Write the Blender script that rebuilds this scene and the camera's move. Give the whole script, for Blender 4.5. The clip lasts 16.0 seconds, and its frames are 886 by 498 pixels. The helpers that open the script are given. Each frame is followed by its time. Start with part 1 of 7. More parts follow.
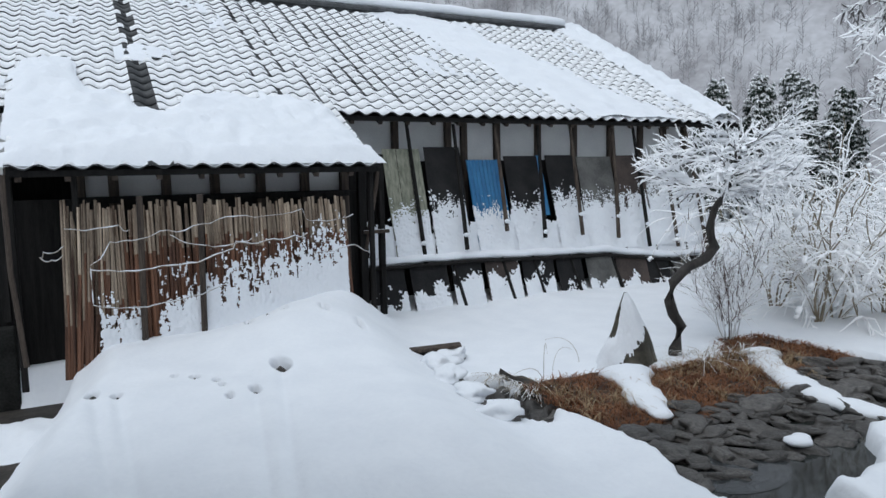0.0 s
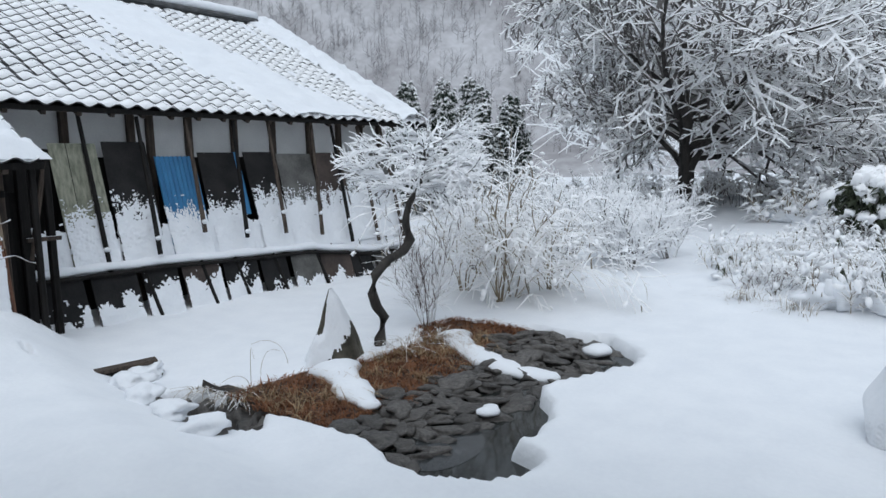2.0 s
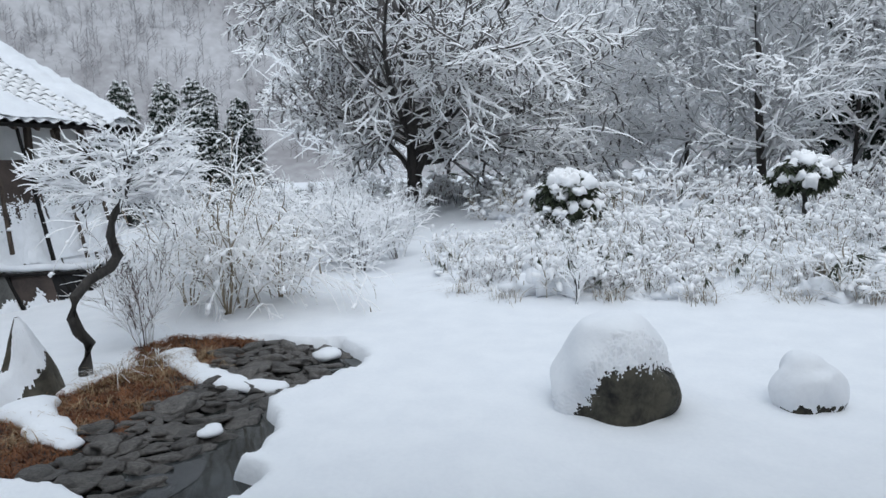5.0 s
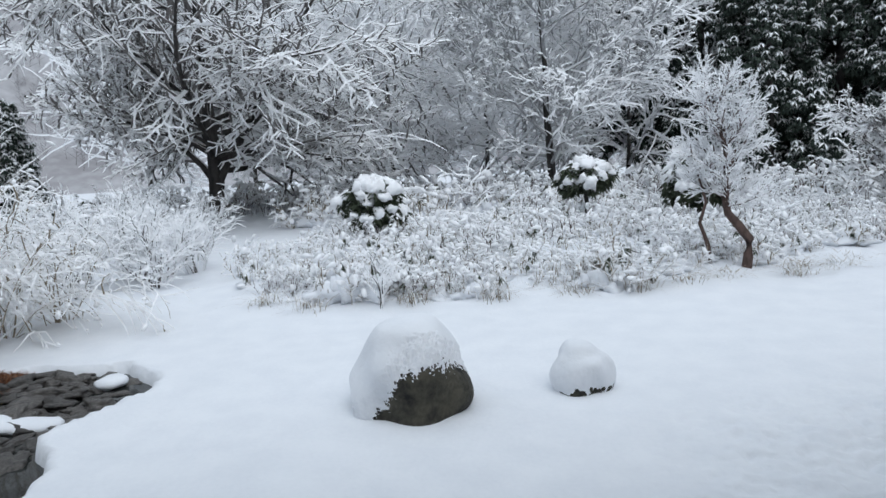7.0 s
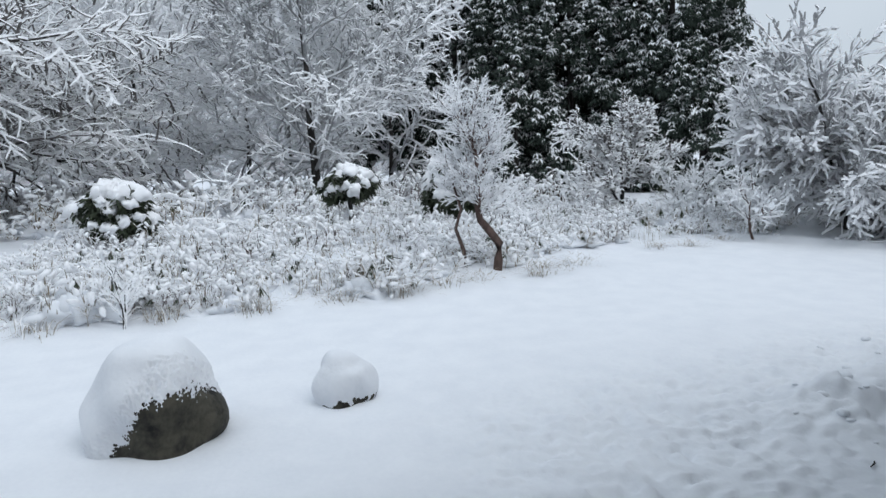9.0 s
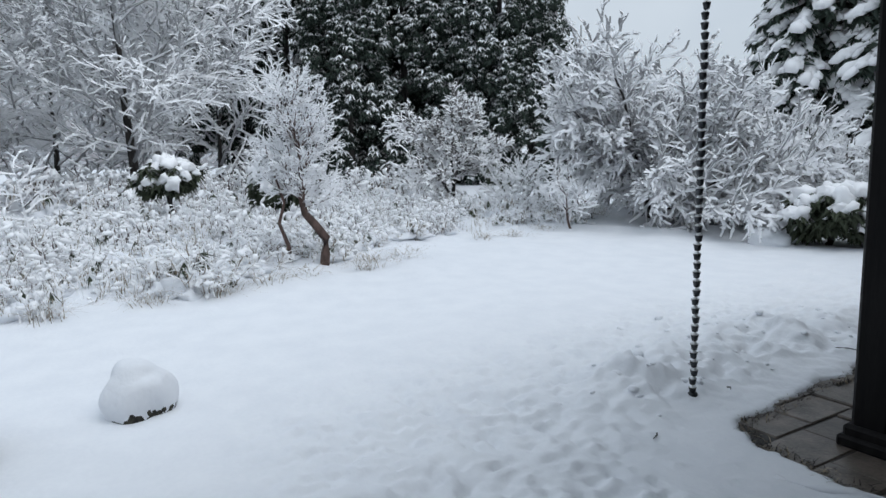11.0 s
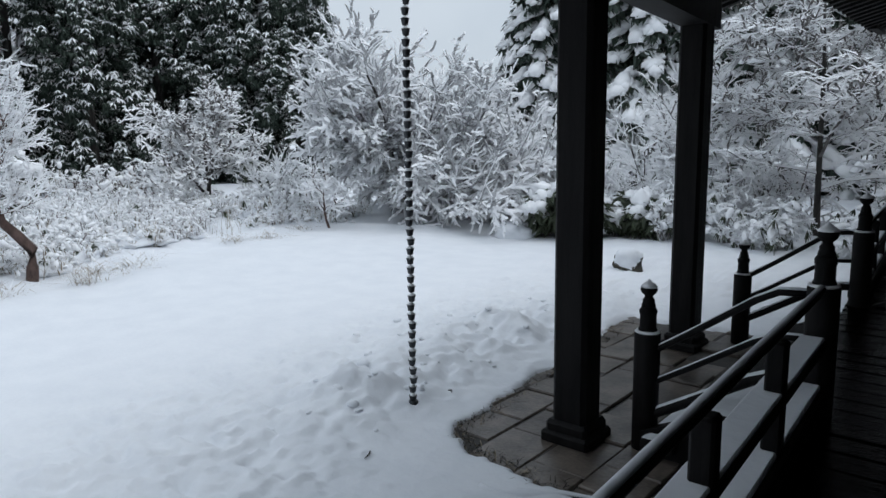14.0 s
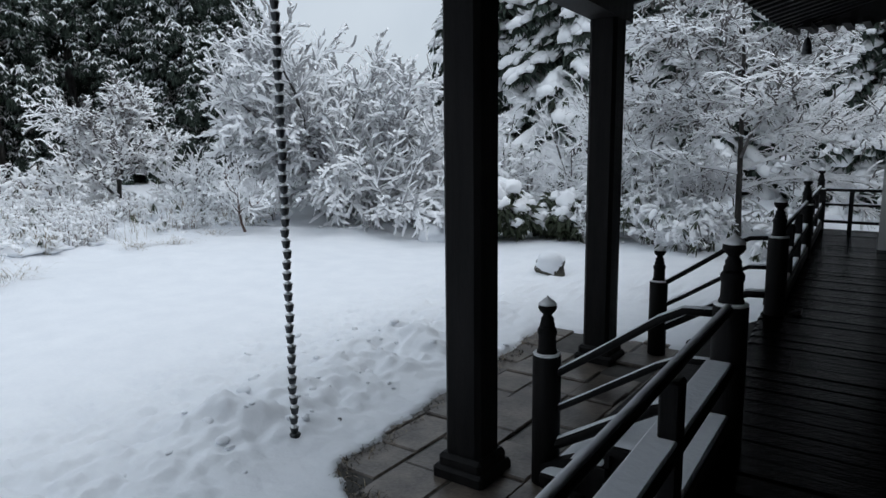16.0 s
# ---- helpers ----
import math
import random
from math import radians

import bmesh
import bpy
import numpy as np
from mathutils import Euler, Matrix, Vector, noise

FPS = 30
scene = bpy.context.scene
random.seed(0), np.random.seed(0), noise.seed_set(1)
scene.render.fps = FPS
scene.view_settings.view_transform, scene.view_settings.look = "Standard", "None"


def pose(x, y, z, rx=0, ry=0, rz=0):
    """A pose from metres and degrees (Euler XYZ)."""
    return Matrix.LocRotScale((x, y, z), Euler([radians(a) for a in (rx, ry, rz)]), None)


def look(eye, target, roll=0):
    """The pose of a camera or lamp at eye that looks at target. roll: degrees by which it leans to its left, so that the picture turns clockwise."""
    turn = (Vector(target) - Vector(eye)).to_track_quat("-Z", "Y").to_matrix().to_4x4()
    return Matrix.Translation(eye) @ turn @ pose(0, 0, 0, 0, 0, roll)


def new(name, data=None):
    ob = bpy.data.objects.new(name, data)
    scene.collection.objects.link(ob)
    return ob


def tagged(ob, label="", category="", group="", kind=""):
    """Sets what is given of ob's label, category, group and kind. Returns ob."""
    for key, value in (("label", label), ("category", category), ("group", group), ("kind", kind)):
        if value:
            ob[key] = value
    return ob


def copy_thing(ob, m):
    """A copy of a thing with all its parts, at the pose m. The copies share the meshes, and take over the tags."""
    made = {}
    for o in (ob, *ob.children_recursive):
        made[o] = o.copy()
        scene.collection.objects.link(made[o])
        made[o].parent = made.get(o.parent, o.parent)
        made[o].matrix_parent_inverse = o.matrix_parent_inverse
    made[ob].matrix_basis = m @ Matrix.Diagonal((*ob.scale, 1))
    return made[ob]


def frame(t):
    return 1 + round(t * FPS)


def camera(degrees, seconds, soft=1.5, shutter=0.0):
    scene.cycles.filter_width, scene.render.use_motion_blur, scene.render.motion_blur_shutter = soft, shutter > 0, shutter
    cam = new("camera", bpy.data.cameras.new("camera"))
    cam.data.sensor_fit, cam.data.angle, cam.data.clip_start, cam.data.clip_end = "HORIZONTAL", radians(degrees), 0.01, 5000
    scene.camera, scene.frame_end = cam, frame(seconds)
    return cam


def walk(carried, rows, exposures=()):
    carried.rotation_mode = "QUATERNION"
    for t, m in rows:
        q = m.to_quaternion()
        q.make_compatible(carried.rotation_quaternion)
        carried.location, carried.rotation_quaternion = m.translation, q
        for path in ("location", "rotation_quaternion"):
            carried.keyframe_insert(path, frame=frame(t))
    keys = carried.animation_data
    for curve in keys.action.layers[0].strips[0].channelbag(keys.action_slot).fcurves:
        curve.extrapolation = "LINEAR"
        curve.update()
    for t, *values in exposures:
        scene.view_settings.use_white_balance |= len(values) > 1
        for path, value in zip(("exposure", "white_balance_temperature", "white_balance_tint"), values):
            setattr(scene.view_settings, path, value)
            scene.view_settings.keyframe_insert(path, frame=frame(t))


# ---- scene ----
cam = camera(66.1, 16.0)
PATH = [
    (0, (-0.164, -0.195, 2.067), (0.748, 1.572, 1.86), -1.3),
    (0.5, (-0.177, -0.168, 2.088), (0.935, 1.48, 1.869), -1.3),
    (1, (-0.151, -0.16, 2.079), (1.139, 1.352, 1.854), -1.9),
    (1.5, (-0.091, -0.15, 2.065), (1.351, 1.216, 1.833), -2.0),
    (2, (-0.067, -0.145, 2.067), (1.492, 1.086, 1.831), -1.5),
    (2.5, (-0.066, -0.139, 2.063), (1.59, 0.957, 1.827), -1.3),
    (3, (-0.034, -0.175, 2.056), (1.701, 0.791, 1.822), -0.4),
    (3.5, (-0.019, -0.209, 2.06), (1.772, 0.648, 1.825), -0.4),
    (4, (0.003, -0.247, 2.069), (1.837, 0.515, 1.83), -1.4),
    (6.5, (0.046, -0.495, 2.075), (2.019, -0.282, 1.827), -2.4),
    (7, (0.051, -0.534, 2.086), (2.034, -0.487, 1.834), -2.8),
    (7.5, (0.1, -0.553, 2.079), (2.08, -0.683, 1.823), -2.2),
    (8, (0.138, -0.581, 2.078), (2.1, -0.873, 1.821), -2.3),
    (8.5, (0.171, -0.613, 2.08), (2.1, -1.074, 1.824), -2.1),
    (9, (0.194, -0.63, 2.082), (2.079, -1.248, 1.824), -1.6),
    (11.5, (0.233, -1.066, 2.051), (1.858, -2.194, 1.759), -1.0),
    (12, (0.25, -1.165, 2.047), (1.794, -2.402, 1.755), -0.8),
    (12.5, (0.267, -1.261, 2.061), (1.723, -2.599, 1.762), -1.1),
    (13, (0.252, -1.382, 2.07), (1.621, -2.808, 1.768), -1.0),
    (13.5, (0.212, -1.549, 2.073), (1.52, -3.032, 1.769), -0.1),
    (14, (0.199, -1.681, 2.074), (1.48, -3.185, 1.764), -0.8),
    (14.5, (0.219, -1.82, 2.059), (1.457, -3.36, 1.751), -0.8),
    (15, (0.254, -1.999, 2.066), (1.443, -3.577, 1.756), -1.4),
    (15.5, (0.263, -2.157, 2.067), (1.392, -3.778, 1.755), -1.4),
    (16, (0.242, -2.341, 2.075), (1.386, -3.951, 1.761), -0.6),
]
walk(cam, [(t, look(eye, target, roll)) for t, eye, target, roll in PATH])

# ---- world and light: a flat overcast winter day ----
ZENITH, HORIZON = 0.52, 0.87  # brightness of the cloud overhead and at the horizon
world = bpy.data.worlds.new("overcast")
scene.world = world
world.use_nodes = True
wn, wl = world.node_tree.nodes, world.node_tree.links
wn.clear()
w_out = wn.new("ShaderNodeOutputWorld")
w_add = wn.new("ShaderNodeAddShader")
w_sky_bg = wn.new("ShaderNodeBackground")
w_cloud_bg = wn.new("ShaderNodeBackground")
w_sky = wn.new("ShaderNodeTexSky")
w_sky.sky_type = "NISHITA"
w_sky.sun_disc = False
w_sky.sun_elevation, w_sky.sun_rotation = radians(59), radians(230)
w_coord, w_noise, w_ramp = wn.new("ShaderNodeTexCoord"), wn.new("ShaderNodeTexNoise"), wn.new("ShaderNodeValToRGB")
w_noise.inputs["Scale"].default_value = 2.2
w_noise.inputs["Detail"].default_value = 5
w_ramp.color_ramp.elements[0].position, w_ramp.color_ramp.elements[0].color = 0.3, (0.485, 0.56, 0.645, 1)
w_ramp.color_ramp.elements[1].position, w_ramp.color_ramp.elements[1].color = 0.75, (0.69, 0.76, 0.83, 1)
wl.new(w_coord.outputs["Generated"], w_noise.inputs["Vector"])
wl.new(w_noise.outputs["Fac"], w_ramp.inputs["Fac"])
w_sep, w_pow, w_gain = wn.new("ShaderNodeSeparateXYZ"), wn.new("ShaderNodeMath"), wn.new("ShaderNodeMath")
w_max = wn.new("ShaderNodeMath")
w_max.operation, w_pow.operation, w_gain.operation = "MAXIMUM", "POWER", "MULTIPLY_ADD"
w_max.inputs[1].default_value, w_pow.inputs[1].default_value = 0.0, 1.4
w_gain.inputs[1].default_value, w_gain.inputs[2].default_value = ZENITH, HORIZON
wl.new(w_coord.outputs["Generated"], w_sep.inputs[0])
wl.new(w_sep.outputs["Z"], w_max.inputs[0])
wl.new(w_max.outputs[0], w_pow.inputs[0])
wl.new(w_pow.outputs[0], w_gain.inputs[0])
wl.new(w_gain.outputs[0], w_cloud_bg.inputs["Strength"])
wl.new(w_ramp.outputs["Color"], w_cloud_bg.inputs["Color"])
wl.new(w_sky.outputs["Color"], w_sky_bg.inputs["Color"])
w_sky_bg.inputs["Strength"].default_value = 0.012
wl.new(w_sky_bg.outputs[0], w_add.inputs[0])
wl.new(w_cloud_bg.outputs[0], w_add.inputs[1])
wl.new(w_add.outputs[0], w_out.inputs["Surface"])
sun_data = bpy.data.lights.new("sun", "SUN")
sun_data.energy, sun_data.angle, sun_data.color = 0.8, radians(50), (0.97, 0.985, 1.0)
sun = new("sun", sun_data)
sun.matrix_world = look((-6, -5, 13), (0, 0, 0))


# ---- materials ----
def material(name, colour, second=None, scale=4.0, rough=0.8, metal=0.0, bump=0.3, fine=40.0, stretch=(1, 1, 1), contrast=(0.35, 0.65), vary=0.0, spec=0.5, bump_dist=0.02):
    m = bpy.data.materials.new(name)
    m.use_nodes = True
    n, l = m.node_tree.nodes, m.node_tree.links
    b = n["Principled BSDF"]
    b.inputs["Roughness"].default_value, b.inputs["Metallic"].default_value = rough, metal
    b.inputs["Specular IOR Level"].default_value = spec
    co, mp = n.new("ShaderNodeTexCoord"), n.new("ShaderNodeMapping")
    mp.inputs["Scale"].default_value = stretch
    l.new(co.outputs["Object"], mp.inputs["Vector"])
    big, small = n.new("ShaderNodeTexNoise"), n.new("ShaderNodeTexNoise")
    big.inputs["Scale"].default_value, big.inputs["Detail"].default_value = scale, 6
    small.inputs["Scale"].default_value, small.inputs["Detail"].default_value = fine, 4
    for t in (big, small):
        l.new(mp.outputs[0], t.inputs["Vector"])
    ramp = n.new("ShaderNodeValToRGB")
    ramp.color_ramp.elements[0].position, ramp.color_ramp.elements[1].position = contrast
    ramp.color_ramp.elements[0].color = (*colour, 1)
    ramp.color_ramp.elements[1].color = (*(second or [c * 1.25 for c in colour]), 1)
    mixf = n.new("ShaderNodeMath")
    mixf.operation = "MULTIPLY_ADD"
    mixf.inputs[1].default_value = 0.35
    sub = n.new("ShaderNodeMath")
    sub.operation = "MULTIPLY_ADD"
    sub.inputs[1].default_value, sub.inputs[2].default_value = 0.8, -0.07
    l.new(big.outputs["Fac"], sub.inputs[0])
    l.new(small.outputs["Fac"], mixf.inputs[0])
    l.new(sub.outputs[0], mixf.inputs[2])
    l.new(mixf.outputs[0], ramp.inputs["Fac"])
    out = ramp.outputs["Color"]
    if vary:
        info, hsv, rng = n.new("ShaderNodeObjectInfo"), n.new("ShaderNodeHueSaturation"), n.new("ShaderNodeMapRange")
        rng.inputs["To Min"].default_value, rng.inputs["To Max"].default_value = 1 - vary, 1 + vary
        l.new(info.outputs["Random"], rng.inputs["Value"])
        l.new(rng.outputs["Result"], hsv.inputs["Value"])
        l.new(out, hsv.inputs["Color"])
        out = hsv.outputs["Color"]
    l.new(out, b.inputs["Base Color"])
    if bump:
        bp = n.new("ShaderNodeBump")
        bp.inputs["Strength"].default_value, bp.inputs["Distance"].default_value = bump, bump_dist
        l.new(mixf.outputs[0], bp.inputs["Height"])
        l.new(bp.outputs[0], b.inputs["Normal"])
    return m


SNOW = material("snow", (0.76, 0.784, 0.822), (0.81, 0.831, 0.862), scale=2.6, rough=0.75, bump=0.45, fine=24, spec=0.2, bump_dist=0.035)
SNOW_FINE = material("snow_on_twigs", (0.925, 0.935, 0.952), (0.955, 0.96, 0.972), scale=3, rough=0.8, bump=0.0, fine=25, spec=0.2)
BARK = material("dark_bark", (0.018, 0.016, 0.015), (0.06, 0.053, 0.048), scale=6, rough=0.9, bump=0.6, stretch=(1, 1, 0.3))
BARK_GREY = material("grey_twig_bark", (0.09, 0.083, 0.08), (0.21, 0.195, 0.185), scale=6, rough=0.9, bump=0.0)
BARK_RIME = material("rime_coated_bark", (0.32, 0.32, 0.327), (0.54, 0.545, 0.555), scale=6, rough=0.9, bump=0.0)
BARK_RED = material("reddish_bark", (0.045, 0.027, 0.022), (0.145, 0.092, 0.076), scale=7, rough=0.8, bump=0.5, stretch=(1, 1, 0.4))
TWIG_TAN = material("tan_twigs", (0.20, 0.16, 0.11), (0.36, 0.30, 0.22), scale=6, rough=0.9, bump=0.0)
LEAF = material("dark_conifer_green", (0.018, 0.030, 0.023), (0.052, 0.074, 0.055), scale=1.2, rough=0.8, bump=0.0, fine=9)
LEAF_SHRUB = material("dark_shrub_green", (0.018, 0.026, 0.014), (0.06, 0.075, 0.04), scale=3, rough=0.7, bump=0.0, fine=20)
TILE = material("slate_roof_tile", (0.025, 0.027, 0.030), (0.075, 0.078, 0.080), scale=5, rough=0.55, bump=0.3, vary=0.2)
PLASTER = material("white_plaster", (0.62, 0.62, 0.62), (0.74, 0.74, 0.73), scale=2, rough=0.9, bump=0.15)
OLD_WOOD = material("old_brown_timber", (0.022, 0.016, 0.013), (0.085, 0.063, 0.048), scale=5, rough=0.85, bump=0.6, stretch=(4, 4, 0.4))
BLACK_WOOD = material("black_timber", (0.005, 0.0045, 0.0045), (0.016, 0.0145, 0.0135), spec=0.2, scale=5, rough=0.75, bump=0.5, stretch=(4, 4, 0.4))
TEMPLE_WOOD = material("dark_lacquered_timber", (0.004, 0.0038, 0.004), (0.011, 0.010, 0.010), scale=3, rough=0.6, bump=0.35, stretch=(5, 5, 0.4), spec=0.14)
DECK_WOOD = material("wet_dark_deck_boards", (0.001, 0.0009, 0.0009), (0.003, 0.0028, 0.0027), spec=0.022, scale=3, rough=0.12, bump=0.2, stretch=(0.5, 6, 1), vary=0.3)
REED = material("weathered_reed", (0.09, 0.055, 0.036), (0.46, 0.37, 0.28), scale=2.2, rough=0.85, bump=0.5, stretch=(6, 6, 0.35), vary=0.35)
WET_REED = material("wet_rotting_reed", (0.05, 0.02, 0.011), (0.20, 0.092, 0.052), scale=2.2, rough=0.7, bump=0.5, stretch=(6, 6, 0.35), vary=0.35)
GREEN_BOARD = material("green_grey_boards", (0.15, 0.16, 0.12), (0.33, 0.33, 0.26), scale=3, rough=0.85, bump=0.5, stretch=(8, 8, 0.6))
BLACK_SHEET = material("black_painted_sheet", (0.007, 0.007, 0.008), (0.020, 0.019, 0.019), scale=3, rough=0.75, bump=0.4, spec=0.25)
BLUE_SHEET = material("blue_painted_sheet", (0.016, 0.12, 0.27), (0.03, 0.19, 0.38), scale=3, rough=0.55, bump=0.2, stretch=(3, 3, 0.5))
GREY_SHEET = material("grey_weathered_sheet", (0.055, 0.055, 0.052), (0.14, 0.137, 0.13), scale=3, rough=0.7, bump=0.4)
PALE_SHEET = material("pale_grey_sheet", (0.16, 0.16, 0.155), (0.26, 0.26, 0.25), scale=3, rough=0.7, bump=0.3, stretch=(4, 4, 0.5))
BROWN_SHEET = material("dark_brown_sheet", (0.028, 0.020, 0.017), (0.07, 0.05, 0.042), scale=3, rough=0.75, bump=0.4)
STONE = material("wet_dark_bank_stone", (0.030, 0.028, 0.026), (0.125, 0.114, 0.104), scale=5, rough=0.45, bump=0.7, vary=0.3)
ROCK = material("mossy_dark_rock", (0.008, 0.008, 0.007), (0.085, 0.078, 0.058), scale=5, rough=0.9, bump=1.0, fine=25, bump_dist=0.04)
GREY_ROCK = material("grey_brown_standing_stone", (0.03, 0.027, 0.020), (0.095, 0.086, 0.066), scale=4, rough=0.9, bump=0.8, fine=20)
PAVER = material("wet_brown_paving_stone", (0.045, 0.037, 0.031), (0.15, 0.125, 0.105), spec=0.35, scale=4, rough=0.3, bump=0.35, vary=0.25)
JOINT = material("dark_paving_joint", (0.02, 0.018, 0.016), (0.05, 0.045, 0.04), scale=8, rough=0.7, bump=0.3)
SOIL = material("dark_wet_soil", (0.014, 0.012, 0.010), (0.05, 0.042, 0.035), scale=6, rough=0.8, bump=0.8)
RUST_GRASS = material("rust_brown_groundcover", (0.10, 0.036, 0.016), (0.27, 0.115, 0.052), scale=5, rough=0.9, bump=0.0, fine=30)
TAN_GRASS = material("dry_tan_grass", (0.22, 0.14, 0.07), (0.42, 0.31, 0.19), scale=5, rough=0.9, bump=0.0)
WATER = material("dark_pond_water", (0.012, 0.014, 0.013), (0.03, 0.032, 0.03), spec=0.28, scale=1.5, rough=0.06, bump=0.04, fine=8)
SLUSH = material("thin_grey_ice", (0.022, 0.024, 0.025), (0.05, 0.053, 0.055), scale=2, rough=0.14, bump=0.1)
IRON = material("dark_iron", (0.03, 0.032, 0.034), (0.09, 0.095, 0.10), scale=20, rough=0.45, metal=0.8, bump=0.3)
ROPE = material("weathered_rope", (0.20, 0.16, 0.12), (0.42, 0.37, 0.31), scale=20, rough=0.9, bump=0.3)
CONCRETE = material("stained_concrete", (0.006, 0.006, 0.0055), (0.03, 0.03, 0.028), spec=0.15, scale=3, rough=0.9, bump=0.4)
# distance haze is put into these three colours as soft pale greys
HAZY_TREE = material("hazy_bare_woods", (0.20, 0.18, 0.178), (0.34, 0.325, 0.325), scale=0.06, rough=1.0, bump=0.0, fine=0.5)
HAZY_RIME = material("hazy_snowy_twigs", (0.32, 0.32, 0.335), (0.50, 0.51, 0.53), scale=0.05, rough=1.0, bump=0.0, fine=0.5)
HAZY_GROUND = material("hazy_snowy_slope", (0.30, 0.29, 0.30), (0.52, 0.52, 0.54), scale=0.04, rough=1.0, bump=0.0, fine=0.6)


# ---- building blocks ----
class Build:
    """Collects vertices and faces, each with a material slot, into one mesh."""

    def __init__(self):
        self.v, self.f, self.m, self.count = [], [], [], 0

    def add(self, verts, faces, slot=0):
        base = self.count
        self.v.extend(verts)
        self.count += len(verts)
        self.f.extend([tuple(base + i for i in face) for face in faces])
        self.m.extend(slot if isinstance(slot, (list, tuple)) else [slot] * len(faces))
        return self

    def many(self, verts, faces, slots, turns, places):
        """Copies of one small shape: turns is (n, 3, 3) and places (n, 3)."""
        n, k = len(places), len(verts)
        allv = np.einsum("nij,kj->nki", turns, np.asarray(verts, float)) + np.asarray(places)[:, None, :]
        base = self.count
        self.v.extend(map(tuple, allv.reshape(-1, 3).tolist()))
        self.count += n * k
        if len({len(q) for q in faces}) == 1:
            self.f.extend((np.array(faces)[None] + (base + k * np.arange(n))[:, None, None]).reshape(-1, len(faces[0])).tolist())
        else:
            for j in range(n):
                self.f.extend([tuple(base + j * k + i for i in face) for face in faces])
        self.m.extend((slots if isinstance(slots, (list, tuple)) else [slots] * len(faces)) * n)
        return self

    def box(self, x0, x1, y0, y1, z0, z1, slot=0, m=None, bevel=0.0, top=None):
        c = bevel
        if c:
            ring = [(x0 + c, y0), (x1 - c, y0), (x1, y0 + c), (x1, y1 - c), (x1 - c, y1), (x0 + c, y1), (x0, y1 - c), (x0, y0 + c)]
            inn = [(x0 + c, y0 + c), (x1 - c, y0 + c), (x1 - c, y0 + c), (x1 - c, y1 - c), (x1 - c, y1 - c), (x0 + c, y1 - c), (x0 + c, y1 - c), (x0 + c, y0 + c)]
            vs = [(a, b, z0) for a, b in ring] + [(a, b, z1 - c) for a, b in ring] + [(a, b, z1) for a, b in inn]
            fs = [tuple(range(7, -1, -1))] + [(i, (i + 1) % 8, 8 + (i + 1) % 8, 8 + i) for i in range(8)]
            fs += [(8 + i, 8 + (i + 1) % 8, 16 + (i + 1) % 8, 16 + i) for i in range(8)] + [(16, 18, 20, 22)]
            sl = [slot] * (len(fs) - 1) + [slot if top is None else top]
        else:
            vs = [(x, y, z) for z in (z0, z1) for x, y in ((x0, y0), (x1, y0), (x1, y1), (x0, y1))]
            fs = [(3, 2, 1, 0), (0, 1, 5, 4), (1, 2, 6, 5), (2, 3, 7, 6), (3, 0, 4, 7), (4, 5, 6, 7)]
            sl = [slot] * 5 + [slot if top is None else top]
        if m is not None:
            vs = [tuple(m @ Vector(q)) for q in vs]
        return self.add(vs, fs, sl)

    def tube(self, pts, radii, sides=8, slot=0, squash=1.0):
        pts = [Vector(p) for p in pts]
        vs, fs = [], []
        for i, p in enumerate(pts):
            d = (pts[min(i + 1, len(pts) - 1)] - pts[max(i - 1, 0)]).normalized()
            a = d.cross(Vector((0, 0, 1)))
            a = a.normalized() if a.length > 1e-3 else Vector((1, 0, 0))
            b = a.cross(d)
            r = radii[i] if isinstance(radii, (list, tuple)) else radii
            for k in range(sides):
                w = 2 * math.pi * k / sides
                vs.append(tuple(p + a * (r * math.cos(w)) + b * (r * squash * math.sin(w))))
        for i in range(len(pts) - 1):
            for k in range(sides):
                fs.append((i * sides + k, i * sides + (k + 1) % sides, (i + 1) * sides + (k + 1) % sides, (i + 1) * sides + k))
        fs.append(tuple(range(sides - 1, -1, -1)))
        fs.append(tuple((len(pts) - 1) * sides + k for k in range(sides)))
        return self.add(vs, fs, slot)

    def lathe(self, profile, cx=0, cy=0, sides=14, slot=0):
        vs = [(cx + r * math.cos(2 * math.pi * k / sides), cy + r * math.sin(2 * math.pi * k / sides), z) for r, z in profile for k in range(sides)]
        fs = [(i * sides + k, i * sides + (k + 1) % sides, (i + 1) * sides + (k + 1) % sides, (i + 1) * sides + k) for i in range(len(profile) - 1) for k in range(sides)]
        fs += [tuple(range(sides - 1, -1, -1)), tuple((len(profile) - 1) * sides + k for k in range(sides))]
        return self.add(vs, fs, slot)

    def mesh(self, name, mats, smooth=False):
        me = bpy.data.meshes.new(name)
        me.from_pydata(self.v, [], self.f)
        for q in mats if isinstance(mats, (list, tuple)) else [mats]:
            me.materials.append(q)
        me.polygons.foreach_set("material_index", self.m)
        me.polygons.foreach_set("use_smooth", [smooth] * len(self.f))
        me.update()
        return me


def thing(name, label, category, loc=(0, 0, 0), group="", kind="", rz=0.0, size=1.0):
    ob = new(name)
    ob.empty_display_size = 0.1
    ob.matrix_basis = pose(*loc, 0, 0, rz) @ Matrix.Diagonal((size, size, size, 1))
    return tagged(ob, label, category, group, kind)


def part(name, b, mats, parent=None, label="", smooth=False):
    """One mesh object under a thing or part; b is a Build or a ready mesh."""
    ob = new(name, b.mesh(name, mats, smooth) if isinstance(b, Build) else b)
    ob.parent = parent
    if label:
        ob["label"] = label
    return ob


